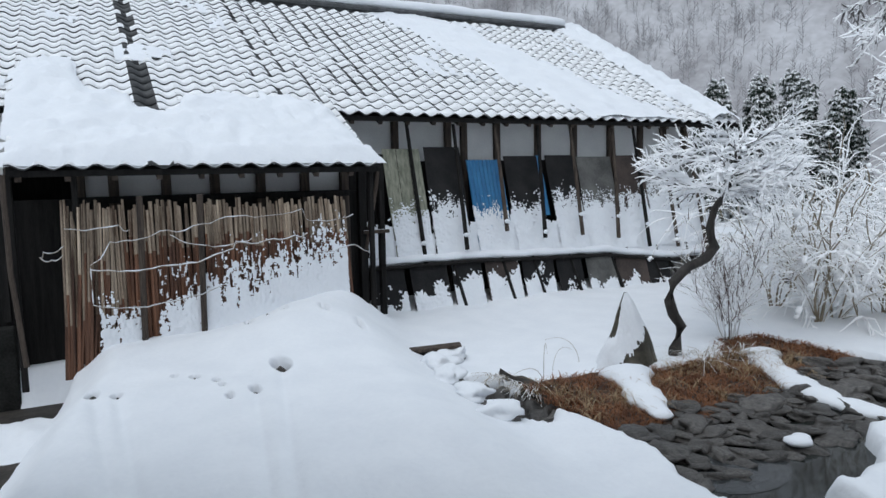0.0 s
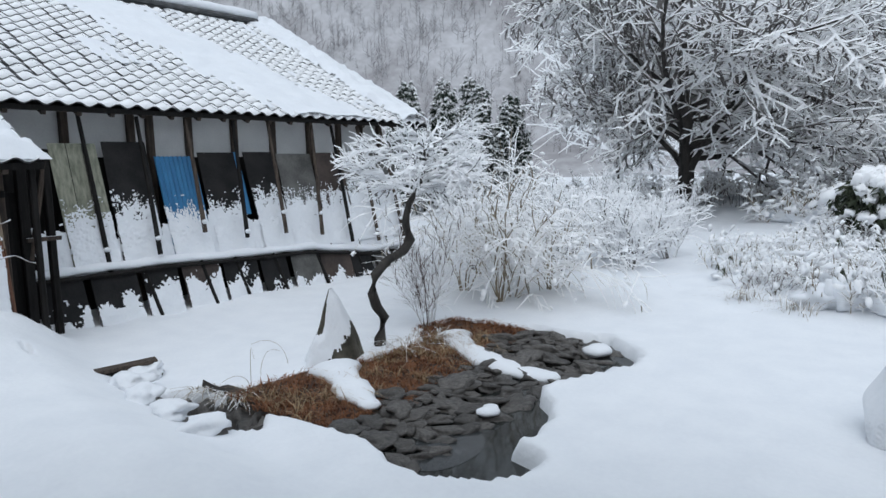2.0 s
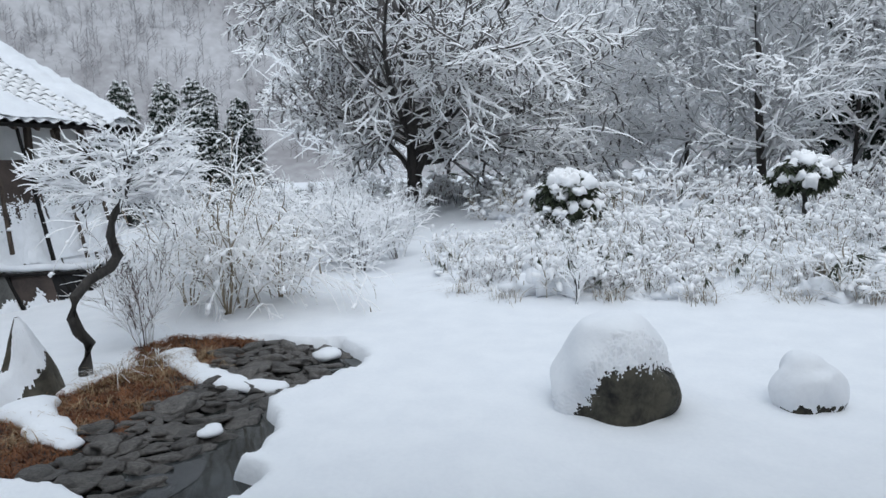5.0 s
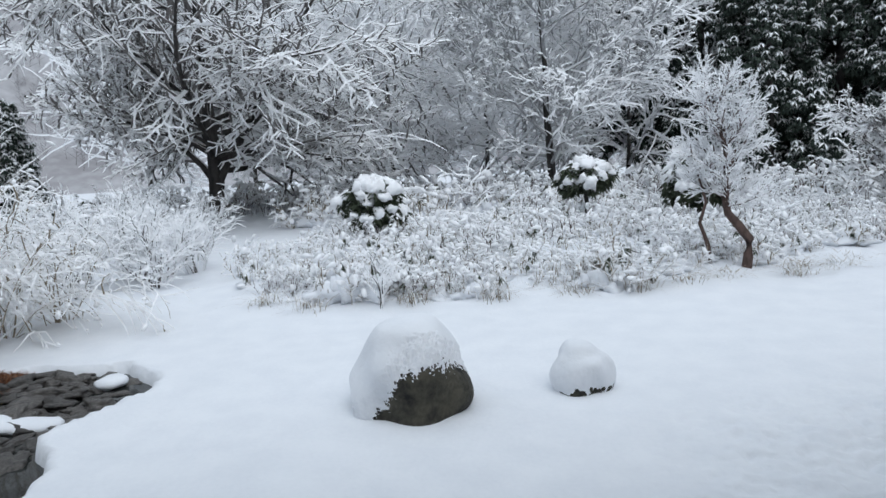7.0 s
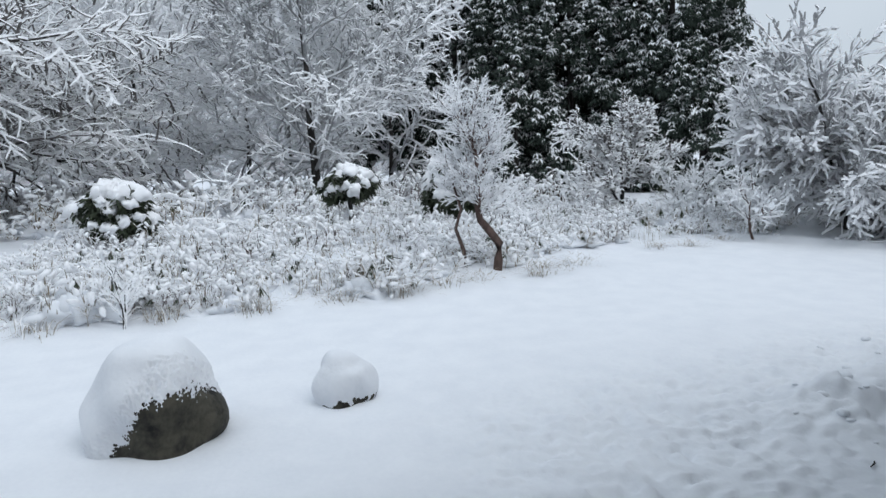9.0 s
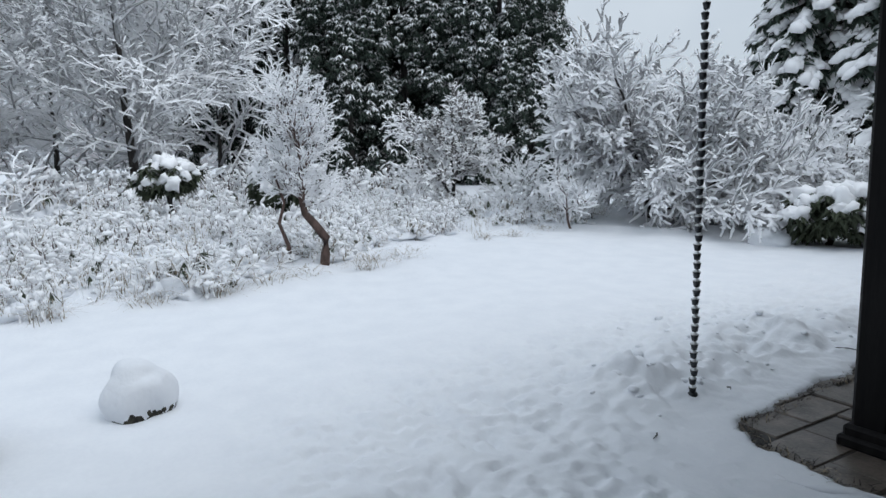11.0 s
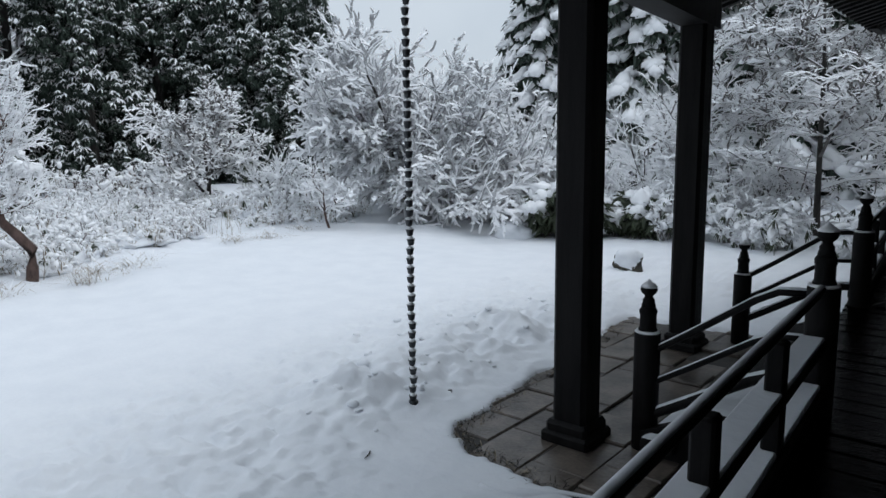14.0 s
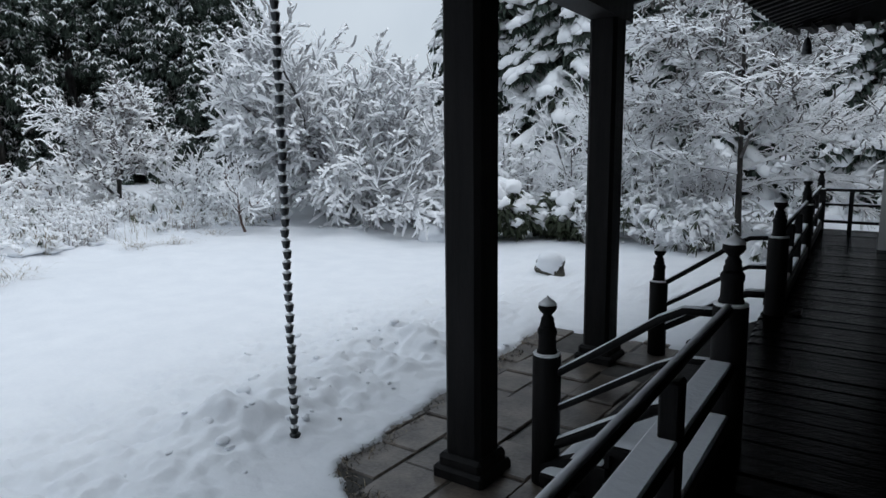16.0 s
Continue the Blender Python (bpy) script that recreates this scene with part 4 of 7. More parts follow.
drape(drift, (3.45, 9.18, 0.74), (1, 0, 0), (0, 0.20, 1), (0, -1, 0.2), 7.0, 1.1, lambda s, t: 0.62 + 0.2 * fbm(s * 1.3, 0, 3, 2) - t + 0.22 * noise.noise(Vector((s * 9, t * 7, 4))), 0.03, 0.05)
solo("wall_drift", drift, SNOW, "drifted snow packed between the leaning sheets", "snow", kind="structure", smooth=True)
# lower row of dark boards
xl = 3.42
i = 0
while xl < 10.4:
    w = rq.choice((0.52, 0.62, 0.70))
    zb = 0.0 if xl > 4.5 else 0.10
    zt = ledge_z(xl + w / 2) - 0.02
    ph = 40 + i * 2.7
    amount = rq.choice((-0.28, -0.12, 0.05)) if xl > 4.4 else -0.2

    def cover(s, t, ph=ph, zt=zt, zb=zb, amount=amount):
        return (zt - zb - 0.26 - t) * 1.3 + 0.5 * noise.noise(Vector((s * 4 + ph, t * 3, 1))) + 0.25 * noise.noise(Vector((s * 22 + ph, t * 20, 2))) + amount

    sheet_thing("lower_board", "dark board leaning below the snowy ledge, patched with snow", rq.choice((BLACK_SHEET, BLACK_SHEET, GREY_SHEET, BROWN_SHEET)), xl, xl + w, 9.05, zt, 8.84, zb, 0, cover, "lower leaning boards", rq.uniform(-0.03, 0.05))
    xl += w + rq.uniform(0.02, 0.10)
    i += 1
ledge = Build()
xs = list(np.arange(3.3, 10.5, 0.11))
ledge.tube([(x, 9.10 + 0.02 * fbm(x * 2, 0, 0, 2), ledge_z(x) + 0.055 + 0.03 * fbm(x * 1.6, 1.0, 0, 3)) for x in xs], [0.085 + 0.03 * fbm(x * 2.4, 4.0, 0, 3) for x in xs], 10, squash=0.8)
solo("ledge_snow", ledge, SNOW, "bank of snow lying along the foot of the leaning sheets", "snow", kind="structure", smooth=True)
for a, c in zip((3.3, 5.2, 6.6, 7.8, 9.3), (5.2, 6.6, 7.8, 9.3, 10.35)):
    za, zc = ledge_z(a) - 0.03, ledge_z(c) - 0.03
    rail_b = Build().tube([(a, 9.0, za), (c, 9.0, zc)], 0.032, 6)
    solo("ledge_rail", rail_b, BLACK_WOOD, "dark wooden rail between the two rows of sheets", "rail", "rails along the farmhouse")
POLES = [(4.26, 4.36, 0.30), (5.08, 5.02, 0.95), (5.86, 5.76, 1.20), (6.71, 6.51, 1.05), (7.41, 7.29, 1.05), (8.38, 8.09, 0.95), (8.86, 8.83, 0.75), (9.54, 9.54, 0.70), (10.2, 10.3, 0.6)]
for xa, xb, zb in POLES:
    ob = thing("pole", "thin dark wooden pole leaning against the sheets", "pole", (xb, 9.02, zb), "leaning poles")
    part("shaft", Build().tube([(xa - xb, 0.5, 2.92 - zb), ((xa - xb) * 0.5, 0.24, 1.45 - zb * 0.5), (0, 0, 0)], [0.028, 0.033, 0.036], 7), rq.choice((OLD_WOOD, BLACK_WOOD)), ob)
    b = Build()
    f = rq.uniform(0.05, 0.3)
    blob(b, ((xa - xb) * f, 0.5 * f - 0.035, (2.92 - zb) * f), (0.05, 0.04, 0.035), seed=xa)
    part("snow_lump", b, SNOW, ob, smooth=True)
for xa in (4.85, 5.75, 6.35, 7.1, 8.0, 9.0, 9.4, 9.9):
    ob = thing("prop", "short dark stick propping up the lower boards", "pole", (xa, 8.78, 0.0), "short props")
    part("shaft", Build().tube([(-0.08, 0.28, ledge_z(xa) + 0.02), (0.05, 0.0, -0.05)], 0.03, 6), BLACK_WOOD, ob)

# a fallen plank over the ditch and its stepping stones
plank = thing("plank", "old grey plank lying across the ditch, half under snow", "plank", (3.16, 6.63, 0.13), rz=-22)
part("board", Build().box(-0.34, 0.36, -0.09, 0.07, 0.0, 0.035, m=pose(0, 0, 0.0, 0, -4, 0), bevel=0.01), OLD_WOOD, plank)
part("board", Build().box(-0.34, 0.12, -0.08, -0.03, -0.2, 0.0, m=pose(0, 0, 0.0, 0, -4, 0), bevel=0.01), BLACK_WOOD, plank)
for k, (sx, sy) in enumerate(((3.02, 6.12), (2.87, 5.62), (2.80, 5.02), (2.80, 4.52), (3.36, 6.45))):
    ob = thing("stepping_stone", "dark flat stone capped with rounded snow beside the ditch", "stone", (sx, sy, ground_z(sx, sy) + 0.01), "stones by the ditch")
    b = Build()
    blob(b, (0, 0, -0.03), (0.16, 0.13, 0.09), 0.4, seed=k + 0.3, shape=ICO2)
    part("stone", b, STONE, ob, smooth=True)
    b = Build()
    blob(b, (0, 0, 0.045), (0.18, 0.15, 0.085), 0.7, 1.5, seed=k + 7.1, shape=ICO3, flat=0.5, rz=k)
    part("snow_cap", b, SNOW, ob, smooth=True)


# added stones that turn the ditch's far side into a dark gap
for k, (sx, sy) in enumerate(((3.36, 4.55), (3.42, 4.75), (3.44, 5.0), (3.46, 5.25), (3.40, 5.5), (3.26, 5.72), (3.28, 4.42))):
    b = Build()
    blob(b, (0, 0, 0), (0.17, 0.15, 0.17), 0.6, 1.8, ICO3, seed=k * 2.2 + 40)
    solo("ditch_stone", b, STONE, "dark stone added along the narrow ditch to make a dark gap", "stone", "stones lining the ditch", loc=(sx, sy, -0.22), smooth=True)


# ---- pond bank: stones, groundcover, dry grass ----
rp = random.Random(31)
stone_shapes = []
for k in range(8):
    b = Build()
    blob(b, (0, 0, 0), (1, 0.85, 0.6), 0.75, 1.5, ICO3, seed=k * 1.7, boxy=0.6)
    stone_shapes.append(b.mesh("bank_stone", STONE, True))
placed = []
tries = 0
while len(placed) < 210 and tries < 7000:
    tries += 1
    x, y = rp.uniform(3.4, 7.5), rp.uniform(2.9, 4.75)
    r = rp.uniform(0.07, 0.18)
    if inside_depth(BASIN, x, y) < 0.02 or y > 3.95 + 0.25 * smooth_step(5.6, 6.2, x) - 0.2 * max(0, 4.4 - x) + 0.25 * fbm(x * 2, y, 0, 2):
        continue
    if y < 2.98 + 0.1 * fbm(x * 3, 0, 3, 2):
        continue
    if any((x - a) ** 2 + (y - c) ** 2 < (0.76 * (r + q)) ** 2 for a, c, q in placed):
        continue
    placed.append((x, y, r))
    ob = new("bank_stone", rp.choice(stone_shapes))
    ob.matrix_basis = pose(x, y, bank_z(x, y) + 0.02, rp.uniform(-8, 10), rp.uniform(-8, 8), rp.uniform(0, 360)) @ Matrix.Diagonal((r * rp.uniform(1.0, 1.35), r, r * rp.uniform(0.55, 0.85), 1))
    tagged(ob, "wet dark grey stone set in the pond bank", "stone", "stones of the pond bank")


def blades(b, rng_, x, y, z, n, h, spread, lean, wid=0.006, slot=0, droop=0.5):
    for _ in range(n):
        a, q = rng_.uniform(0, 6.283), rng_.uniform(0, spread)
        px_, py_ = x + q * math.cos(a), y + q * math.sin(a)
        d = rng_.uniform(0, 6.283)
        hh, ll = h * rng_.uniform(0.5, 1.2), lean * rng_.uniform(0.4, 1.3)
        dx, dy = math.cos(d), math.sin(d)
        w = wid * rng_.uniform(0.7, 1.3)
        vs = []
        for f in (0, 0.4, 0.75, 1.0):
            cx, cy, cz = px_ + dx * ll * f * f, py_ + dy * ll * f * f, z + hh * (f - droop * f * f * f)
            ww = w * (1 - 0.75 * f)
            vs += [(cx - dy * ww, cy + dx * ww, cz), (cx + dy * ww, cy - dx * ww, cz)]
        b.add(vs, [(0, 1, 3, 2), (2, 3, 5, 4), (4, 5, 7, 6)], slot)


cover_b, tuft_b = Build(), Build()
for _ in range(3000):
    x, y = rp.uniform(3.4, 7.2), rp.uniform(3.6, 5.35)
    if inside_depth(BASIN, x, y) < -0.12 or y < 3.85 - 0.2 * max(0, 4.4 - x) + 0.25 * fbm(x * 1.7, y * 1.7, 5, 2) or (x > 5.8 and y < 4.15):
        continue
    blades(cover_b, rp, x, y, bank_z(x, y) - 0.01, 5, 0.10, 0.07, 0.11, 0.005)
ob = solo("groundcover", cover_b, RUST_GRASS, "rust-brown matted groundcover on the pond bank", "groundcover", kind="stuff")
for _ in range(270):
    x, y = rp.uniform(3.45, 6.6), rp.uniform(4.0, 5.0)
    if inside_depth(BASIN, x, y) < -0.05 or fbm(x * 1.4, y * 1.4, 8, 2) < -0.05:
        continue
    blades(tuft_b, rp, x, y, bank_z(x, y), 6, 0.17, 0.06, 0.22, 0.004)
solo("dry_grass", tuft_b, TAN_GRASS, "dry tan grass flattened over the pond bank", "grass", kind="stuff")


def snow_lump(pts, label="rounded tongue of snow lying over the pond bank"):
    b = Build()
    dense = []
    first, last = pts[0], pts[-1]
    for a, c in zip(pts, pts[1:]):
        for k in range(4):
            dense.append(tuple(a[i] + (c[i] - a[i]) * k / 4 for i in range(4)))
    dense.append(last)
    n = len(dense)
    rad = [q[3] * (0.25 if i in (0, n - 1) else 1.0) * (1 + 0.5 * fbm(q[0] * 4, q[1] * 4, 3, 2)) for i, q in enumerate(dense)]
    b.tube([(q[0], q[1], q[2] + 0.055) for q in dense], rad, 12, squash=0.42)
    solo("snow_tongue", b, SNOW, label, "snow", smooth=True)


snow_lump([(6.4, 4.85, -0.020, 0.26), (6.15, 4.55, -0.040, 0.2), (5.95, 4.2, -0.055, 0.17), (5.78, 3.85, -0.070, 0.17), (5.72, 3.5, -0.085, 0.15), (5.74, 3.2, -0.095, 0.15), (5.82, 3.05, -0.100, 0.12)])
snow_lump([(4.68, 3.12, -0.055, 0.10), (4.58, 3.05, -0.065, 0.11), (4.45, 3.10, -0.060, 0.07)], "small lump of snow on a bank stone")
snow_lump([(6.68, 3.2, -0.065, 0.10), (6.85, 3.12, -0.065, 0.14), (7.0, 3.2, -0.060, 0.10)], "small lump of snow on a bank stone")
snow_lump([(4.55, 5.0, 0.01, 0.28), (4.36, 4.6, -0.01, 0.2), (4.2, 4.3, -0.04, 0.16), (4.1, 4.05, -0.05, 0.12), (4.06, 3.92, -0.06, 0.08)])
arcs = Build()
for _ in range(46):
    x, y = rp.uniform(5.4, 6.3), rp.uniform(4.75, 5.1)
    blades(arcs, rp, x, y, 0.03, 2, 0.32, 0.05, 0.45, 0.005, 1 if rp.random() < 0.6 else 0, 0.9)
solo("bank_grass", arcs, [TWIG_TAN, SNOW_FINE], "long dry grass bent over the bank under snow", "grass", kind="stuff")
fringe = Build()
for _ in range(150):
    f = rp.uniform(0, 1)
    x, y = 3.24 + 0.28 * math.sin(math.pi * (0.15 + 0.75 * f)) + rp.uniform(-0.02, 0.12), 5.75 - 1.35 * f
    blades(fringe, rp, x, y, ground_z(x + 0.1, y) - 0.02, 3, 0.16, 0.05, 0.26, 0.006, 1 if rp.random() < 0.6 else 0, 1.1)
solo("ditch_grass", fringe, [TWIG_TAN, SNOW_FINE], "snowy dry grass hanging over the ditch", "grass", kind="stuff")
reeds = thing("dry_reeds", "bent dry reeds poking out of the snow by the ditch", "reeds", (3.9, 5.35, 0.05))
for k in range(4):
    a, h, l = rp.uniform(0, 6.28), rp.uniform(0.15, 0.6), rp.uniform(0.15, 0.6)
    x, y = rp.uniform(-0.3, 0.7), rp.uniform(-0.25, 0.3)
    f = [i / 7 for i in range(8)]
    b = Build()
    b.tube([(x + l * q * q * math.cos(a), y + l * q * q * math.sin(a), -0.05 + h * (1.9 * q - 1.15 * q ** 3)) for q in f], [0.0032 * (1 - 0.6 * q) for q in f], 4)
    part("stem", b, TWIG_TAN, reeds)

# ---- rocks ----
ICO5, ICO7 = ico(5), ico(7)


def capped_rock(name, label, loc, size, seed, mat, snow_from, cap_h, group="", rz=0.0, shape=ICO4, flare=0.0):
    ob = thing(name, label, "rock", loc, group)
    b = Build()
    blob(b, (0, 0, size[2] * 0.55), size, 0.32, 1.3, shape, seed=seed, rz=rz, boxy=0.45)
    b.v = [(x * (1 - flare * (z / size[2] - 0.55)), y * (1 - flare * (z / size[2] - 0.55)), z) for x, y, z in b.v]
    part("rock", b, mat, ob, smooth=True)
    c = Build()
    blob(c, (0, 0, 0), size, 0.32, 1.3, ICO7 if size[0] > 0.4 and cap_h < 0.16 else ICO5, seed=seed, rz=rz, boxy=0.45)
    vs, keep_ = [], []
    for x, y, z in c.v:
        r = Vector((x, y, z)).normalized()
        g = fbm(r.x * 4 + seed, r.y * 4, r.z * 4, 3) * 0.16 + noise.noise(Vector((r.x * 11, r.y * 11 + seed, r.z * 11))) * 0.10 + noise.noise(Vector((r.x * 26, r.y * 26 + seed, r.z * 26))) * 0.16 + noise.noise(Vector((r.x * 55, r.y * 55 + seed, r.z * 55))) * 0.15
        side_ = snow_from(r)
        f = r.z - side_ + g
        th = min(1.0, max(0.0, f) * 2.0) ** 0.9
        keep_.append(f > 0)
        x, y = x * (1 - flare * z / size[2]), y * (1 - flare * z / size[2])
        vs.append((x * (1 + 0.07 * th), y * (1 + 0.07 * th), size[2] * 0.55 + z + cap_h * th * max(0.25, r.z) + 0.006))
    faces = [f for f in c.f if all(keep_[i] for i in f)]
    part("snow_cap", Build().add(vs, faces), SNOW, ob, "smooth dome of snow", True)
    return ob


capped_rock("boulder", "dark mossy boulder under a thick dome of snow", (5.66, -0.09, -0.06), (0.46, 0.47, 0.43), 3.3, ROCK, lambda r: 0.0 + 0.62 * max(0.0, -r.x * 0.85 - r.y * 0.5) - 0.75 * max(0.0, r.y - 0.05), 0.14, flare=0.09)
capped_rock("small_boulder", "small boulder nearly buried under a dome of snow", (6.0, -1.58, -0.08), (0.255, 0.25, 0.27), 5.1, ROCK, lambda r: -0.35 + 0.25 * max(0.0, -r.x), 0.09)
capped_rock("far_stone", "dark stone with a cap of snow on the lawn", (4.9, -11.75, 0.0), (0.24, 0.21, 0.19), 8.1, ROCK, lambda r: 0.62 - 0.9 * max(0, r.y) + 0.3 * r.x, 0.08)
capped_rock("snow_mound_stone", "low stone hidden under a smooth mound of snow", (8.45, -13.8, -0.05), (0.44, 0.42, 0.20), 2.2, ROCK, lambda r: -1.2, 0.08)

st = thing("standing_stone", "pointed grey-brown stone with snow on its flank beside the crooked tree", "rock", (4.90, 5.25, 0.0))
def stone_point(a, h, out=0.0):
    """A point of the leaning four-sided stone at angle a and height share h."""
    c, s_ = math.cos(a), math.sin(a)
    q = 1 / (abs(c) ** 1.3 + abs(s_) ** 1.3) ** (1 / 1.3)
    w = (1 - h) ** 0.98 * (0.44 + 0.08 * fbm(c * 1.3, s_ * 1.3, h * 2.5, 3)) + 0.015 + out
    return (-0.10 * h + w * q * c * 1.08, w * q * s_ * 0.85, -0.12 + 0.94 * h)


NA, NH = 168, 90
grid = [(2 * math.pi * i / NA, j / NH) for j in range(NH + 1) for i in range(NA)]
quads = [(j * NA + i, j * NA + (i + 1) % NA, (j + 1) * NA + (i + 1) % NA, (j + 1) * NA + i) for j in range(NH) for i in range(NA)]
part("stone", Build().add([stone_point(a, h) for a, h in grid], quads + [tuple(NH * NA + i for i in range(NA))]), GREY_ROCK, st, smooth=True)


def stone_cover(a, h):
    """Snow lies on the flank and fades out over a bare triangle low on one face and along the tip."""
    n = -math.cos(a - radians(138))
    flank = (-0.52 + 1.75 * h - 0.5 * n) * 1.6
    tip = 1.3 * smooth_step(0.42, 0.6, h) * (1 - smooth_step(-0.72, -0.3, n))
    return min(0.8, flank) - tip - 0.5 * smooth_step(0.88, 0.97, h) + 0.20 * fbm(a * 3, h * 7, 2, 3) + 0.22 * noise.noise(Vector((a * 14, h * 20, 1)))


cv = [stone_cover(a, h) for a, h in grid]
part("snow_crust", Build().add([stone_point(a, h, 0.006 + 0.03 * min(1, max(0, f))) for (a, h), f in zip(grid, cv)], [q for q in quads if all(cv[k] > 0 for k in q)]), SNOW, st, smooth=True)


# ---- temple veranda, porch and steps ----
DECK = 0.55
veranda = thing("temple_veranda", "raised dark wooden temple veranda with a wet board floor", "veranda", (0.2, -6.0, 0.0))
V0 = Matrix.Translation((-0.2, 6.0, 0))


def vpart(name, b, mats, label="", smooth=False):
    ob = part(name, b, mats, veranda, label, smooth)
    ob.matrix_basis = V0
    return ob


def deck_edge(y):
    """The outer edge of the veranda floor, a little wider beyond the steps."""
    return float(np.interp(y, [-15.3, -8.7, -5.8, 0.5], [1.76, 1.34, 1.06, 0.81]))


joist = Build()
joist.add([(deck_edge(y) - d, y, z) for y in (0.5, -5.8, -8.7, -15.3) for d, z in ((0.12, DECK - 0.22), (0.02, DECK - 0.22), (0.02, DECK - 0.04), (0.12, DECK - 0.04))],
          [(4 * i + k, 4 * i + (k + 1) % 4, 4 * i + 4 + (k + 1) % 4, 4 * i + 4 + k) for i in range(3) for k in range(4)] + [(0, 1, 2, 3), (15, 14, 13, 12)])
vpart("joist", joist, TEMPLE_WOOD)
for y in np.arange(-15.0, 0.5, 1.95):
    vpart("deck_leg", Build().box(deck_edge(y) - 0.14, deck_edge(y) - 0.01, y - 0.07, y + 0.07, -0.1, DECK - 0.22, bevel=0.01), TEMPLE_WOOD)
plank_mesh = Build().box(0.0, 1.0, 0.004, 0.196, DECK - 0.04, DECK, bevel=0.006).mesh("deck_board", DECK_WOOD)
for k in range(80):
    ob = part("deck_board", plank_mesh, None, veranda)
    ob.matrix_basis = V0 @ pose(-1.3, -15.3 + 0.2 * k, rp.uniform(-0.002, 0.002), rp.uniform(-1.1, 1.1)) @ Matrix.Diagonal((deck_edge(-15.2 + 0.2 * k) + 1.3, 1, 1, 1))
hall = thing("temple_hall", "dark wooden temple hall behind the veranda under a deep eave", "building", (-1.5, -6.0, 0.0))
h_m = Matrix.Translation((1.5, 6.0, 0))


def tpart(name, b, mats, label="", smooth=False):
    ob = part(name, b, mats, hall, label, smooth)
    ob.matrix_basis = h_m
    return ob


tpart("wall", Build().box(-1.5, -1.32, -16, 4, 0, 4.4), TEMPLE_WOOD)
tpart("wall", Build().box(-1.3, 0.50, -16, -15.45, 0, 3.9), TEMPLE_WOOD)
tpart("end_wall", Build().box(0.50, 0.72, -17.5, -13.2, 0.5, 3.5), PLASTER, "white plaster wall at the veranda's far end")
for y in (-13.2, -10.6, -8.0, -5.4, -2.8, -0.2, 2.4):
    tpart("wall_post", Build().box(-1.32, -1.12, y - 0.11, y + 0.11, DECK, 3.9, bevel=0.015), TEMPLE_WOOD)
eave = Build()
eave.add([(2.05, -13.3, 3.56), (2.05, 1.6, 3.56), (-1.5, 1.6, 4.5), (-1.5, -13.3, 4.5), (2.05, -13.3, 3.68), (2.05, 1.6, 3.68), (-1.5, 1.6, 4.7), (-1.5, -13.3, 4.7)], [(0, 1, 2, 3), (7, 6, 5, 4), (0, 4, 5, 1), (1, 5, 6, 2), (3, 2, 6, 7), (0, 3, 7, 4)])
eave.add([(2.05, -13.3, 3.56), (2.05, -13.3, 3.68), (-5, -13.3, 3.68), (-5, -13.3, 3.56), (-1.5, -11.8, 4.4), (-5, -11.8, 4.4)], [(0, 1, 2, 3), (0, 3, 5, 4)])
tpart("eave", eave, TEMPLE_WOOD, "deep dark eave of the temple roof")
for y in np.arange(-13.1, 1.5, 0.24):
    tpart("rafter", Build().add([(2.0, y, 3.50), (2.0, y + 0.09, 3.50), (-1.3, y + 0.09, 4.36), (-1.3, y, 4.36), (2.0, y, 3.56), (2.0, y + 0.09, 3.56), (-1.3, y + 0.09, 4.44), (-1.3, y, 4.44)],
                                [(3, 2, 1, 0), (0, 1, 5, 4), (1, 2, 6, 5), (2, 3, 7, 6), (3, 0, 4, 7), (4, 5, 6, 7)]), TEMPLE_WOOD)
for x in np.arange(-1.0, 2.0, 0.22):
    tpart("rafter_end", Build().box(x, x + 0.09, -13.34, -12.6, 3.49, 3.56), TEMPLE_WOOD)
tpart("eave_bell", Build().lathe([(0.07, 3.18), (0.062, 3.22), (0.055, 3.32), (0.035, 3.38), (0.008, 3.41), (0.008, 3.52)], 1.72, -13.0, 10), IRON, "small iron bell hanging at the eave corner", True)

porch = thing("temple_porch", "dark timber porch with two square posts over the temple steps", "porch", (2.42, -6.9, 0.0))
p_m = Matrix.Translation((-2.42, 6.9, 0))


def ppart(name, b, mats, label="", smooth=False, parent=None):
    ob = part(name, b, mats, parent or porch, label, smooth)
    if parent is None:
        ob.matrix_basis = p_m
    return ob


POSTS = ((2.45, -5.745), (2.67, -8.33))
for POST_X, y in POSTS:
    ppart("post", Build().box(POST_X - 0.127, POST_X + 0.127, y - 0.127, y + 0.127, 0.14, 3.3, bevel=0.03), TEMPLE_WOOD, "square dark-stained porch post")
    ppart("post_base", Build().box(POST_X - 0.185, POST_X + 0.185, y - 0.185, y + 0.185, 0.0, 0.075, bevel=0.02).box(POST_X - 0.16, POST_X + 0.16, y - 0.16, y + 0.16, 0.075, 0.15, bevel=0.025), TEMPLE_WOOD, "stepped plinth")
ppart("beam", Build().box(-0.13, 0.13, -1.65, 1.65, 3.12, 3.44, bevel=0.03, m=pose(2.56, -7.04, 0, 0, 0, 4.8)), TEMPLE_WOOD, "carved crossbeam over the posts")
for POST_X, y in POSTS:
    ppart("tie_beam", Build().box(-1.2, POST_X - 0.12, y - 0.09, y + 0.09, 3.52, 3.75, bevel=0.03), TEMPLE_WOOD)
roof_p = Build()
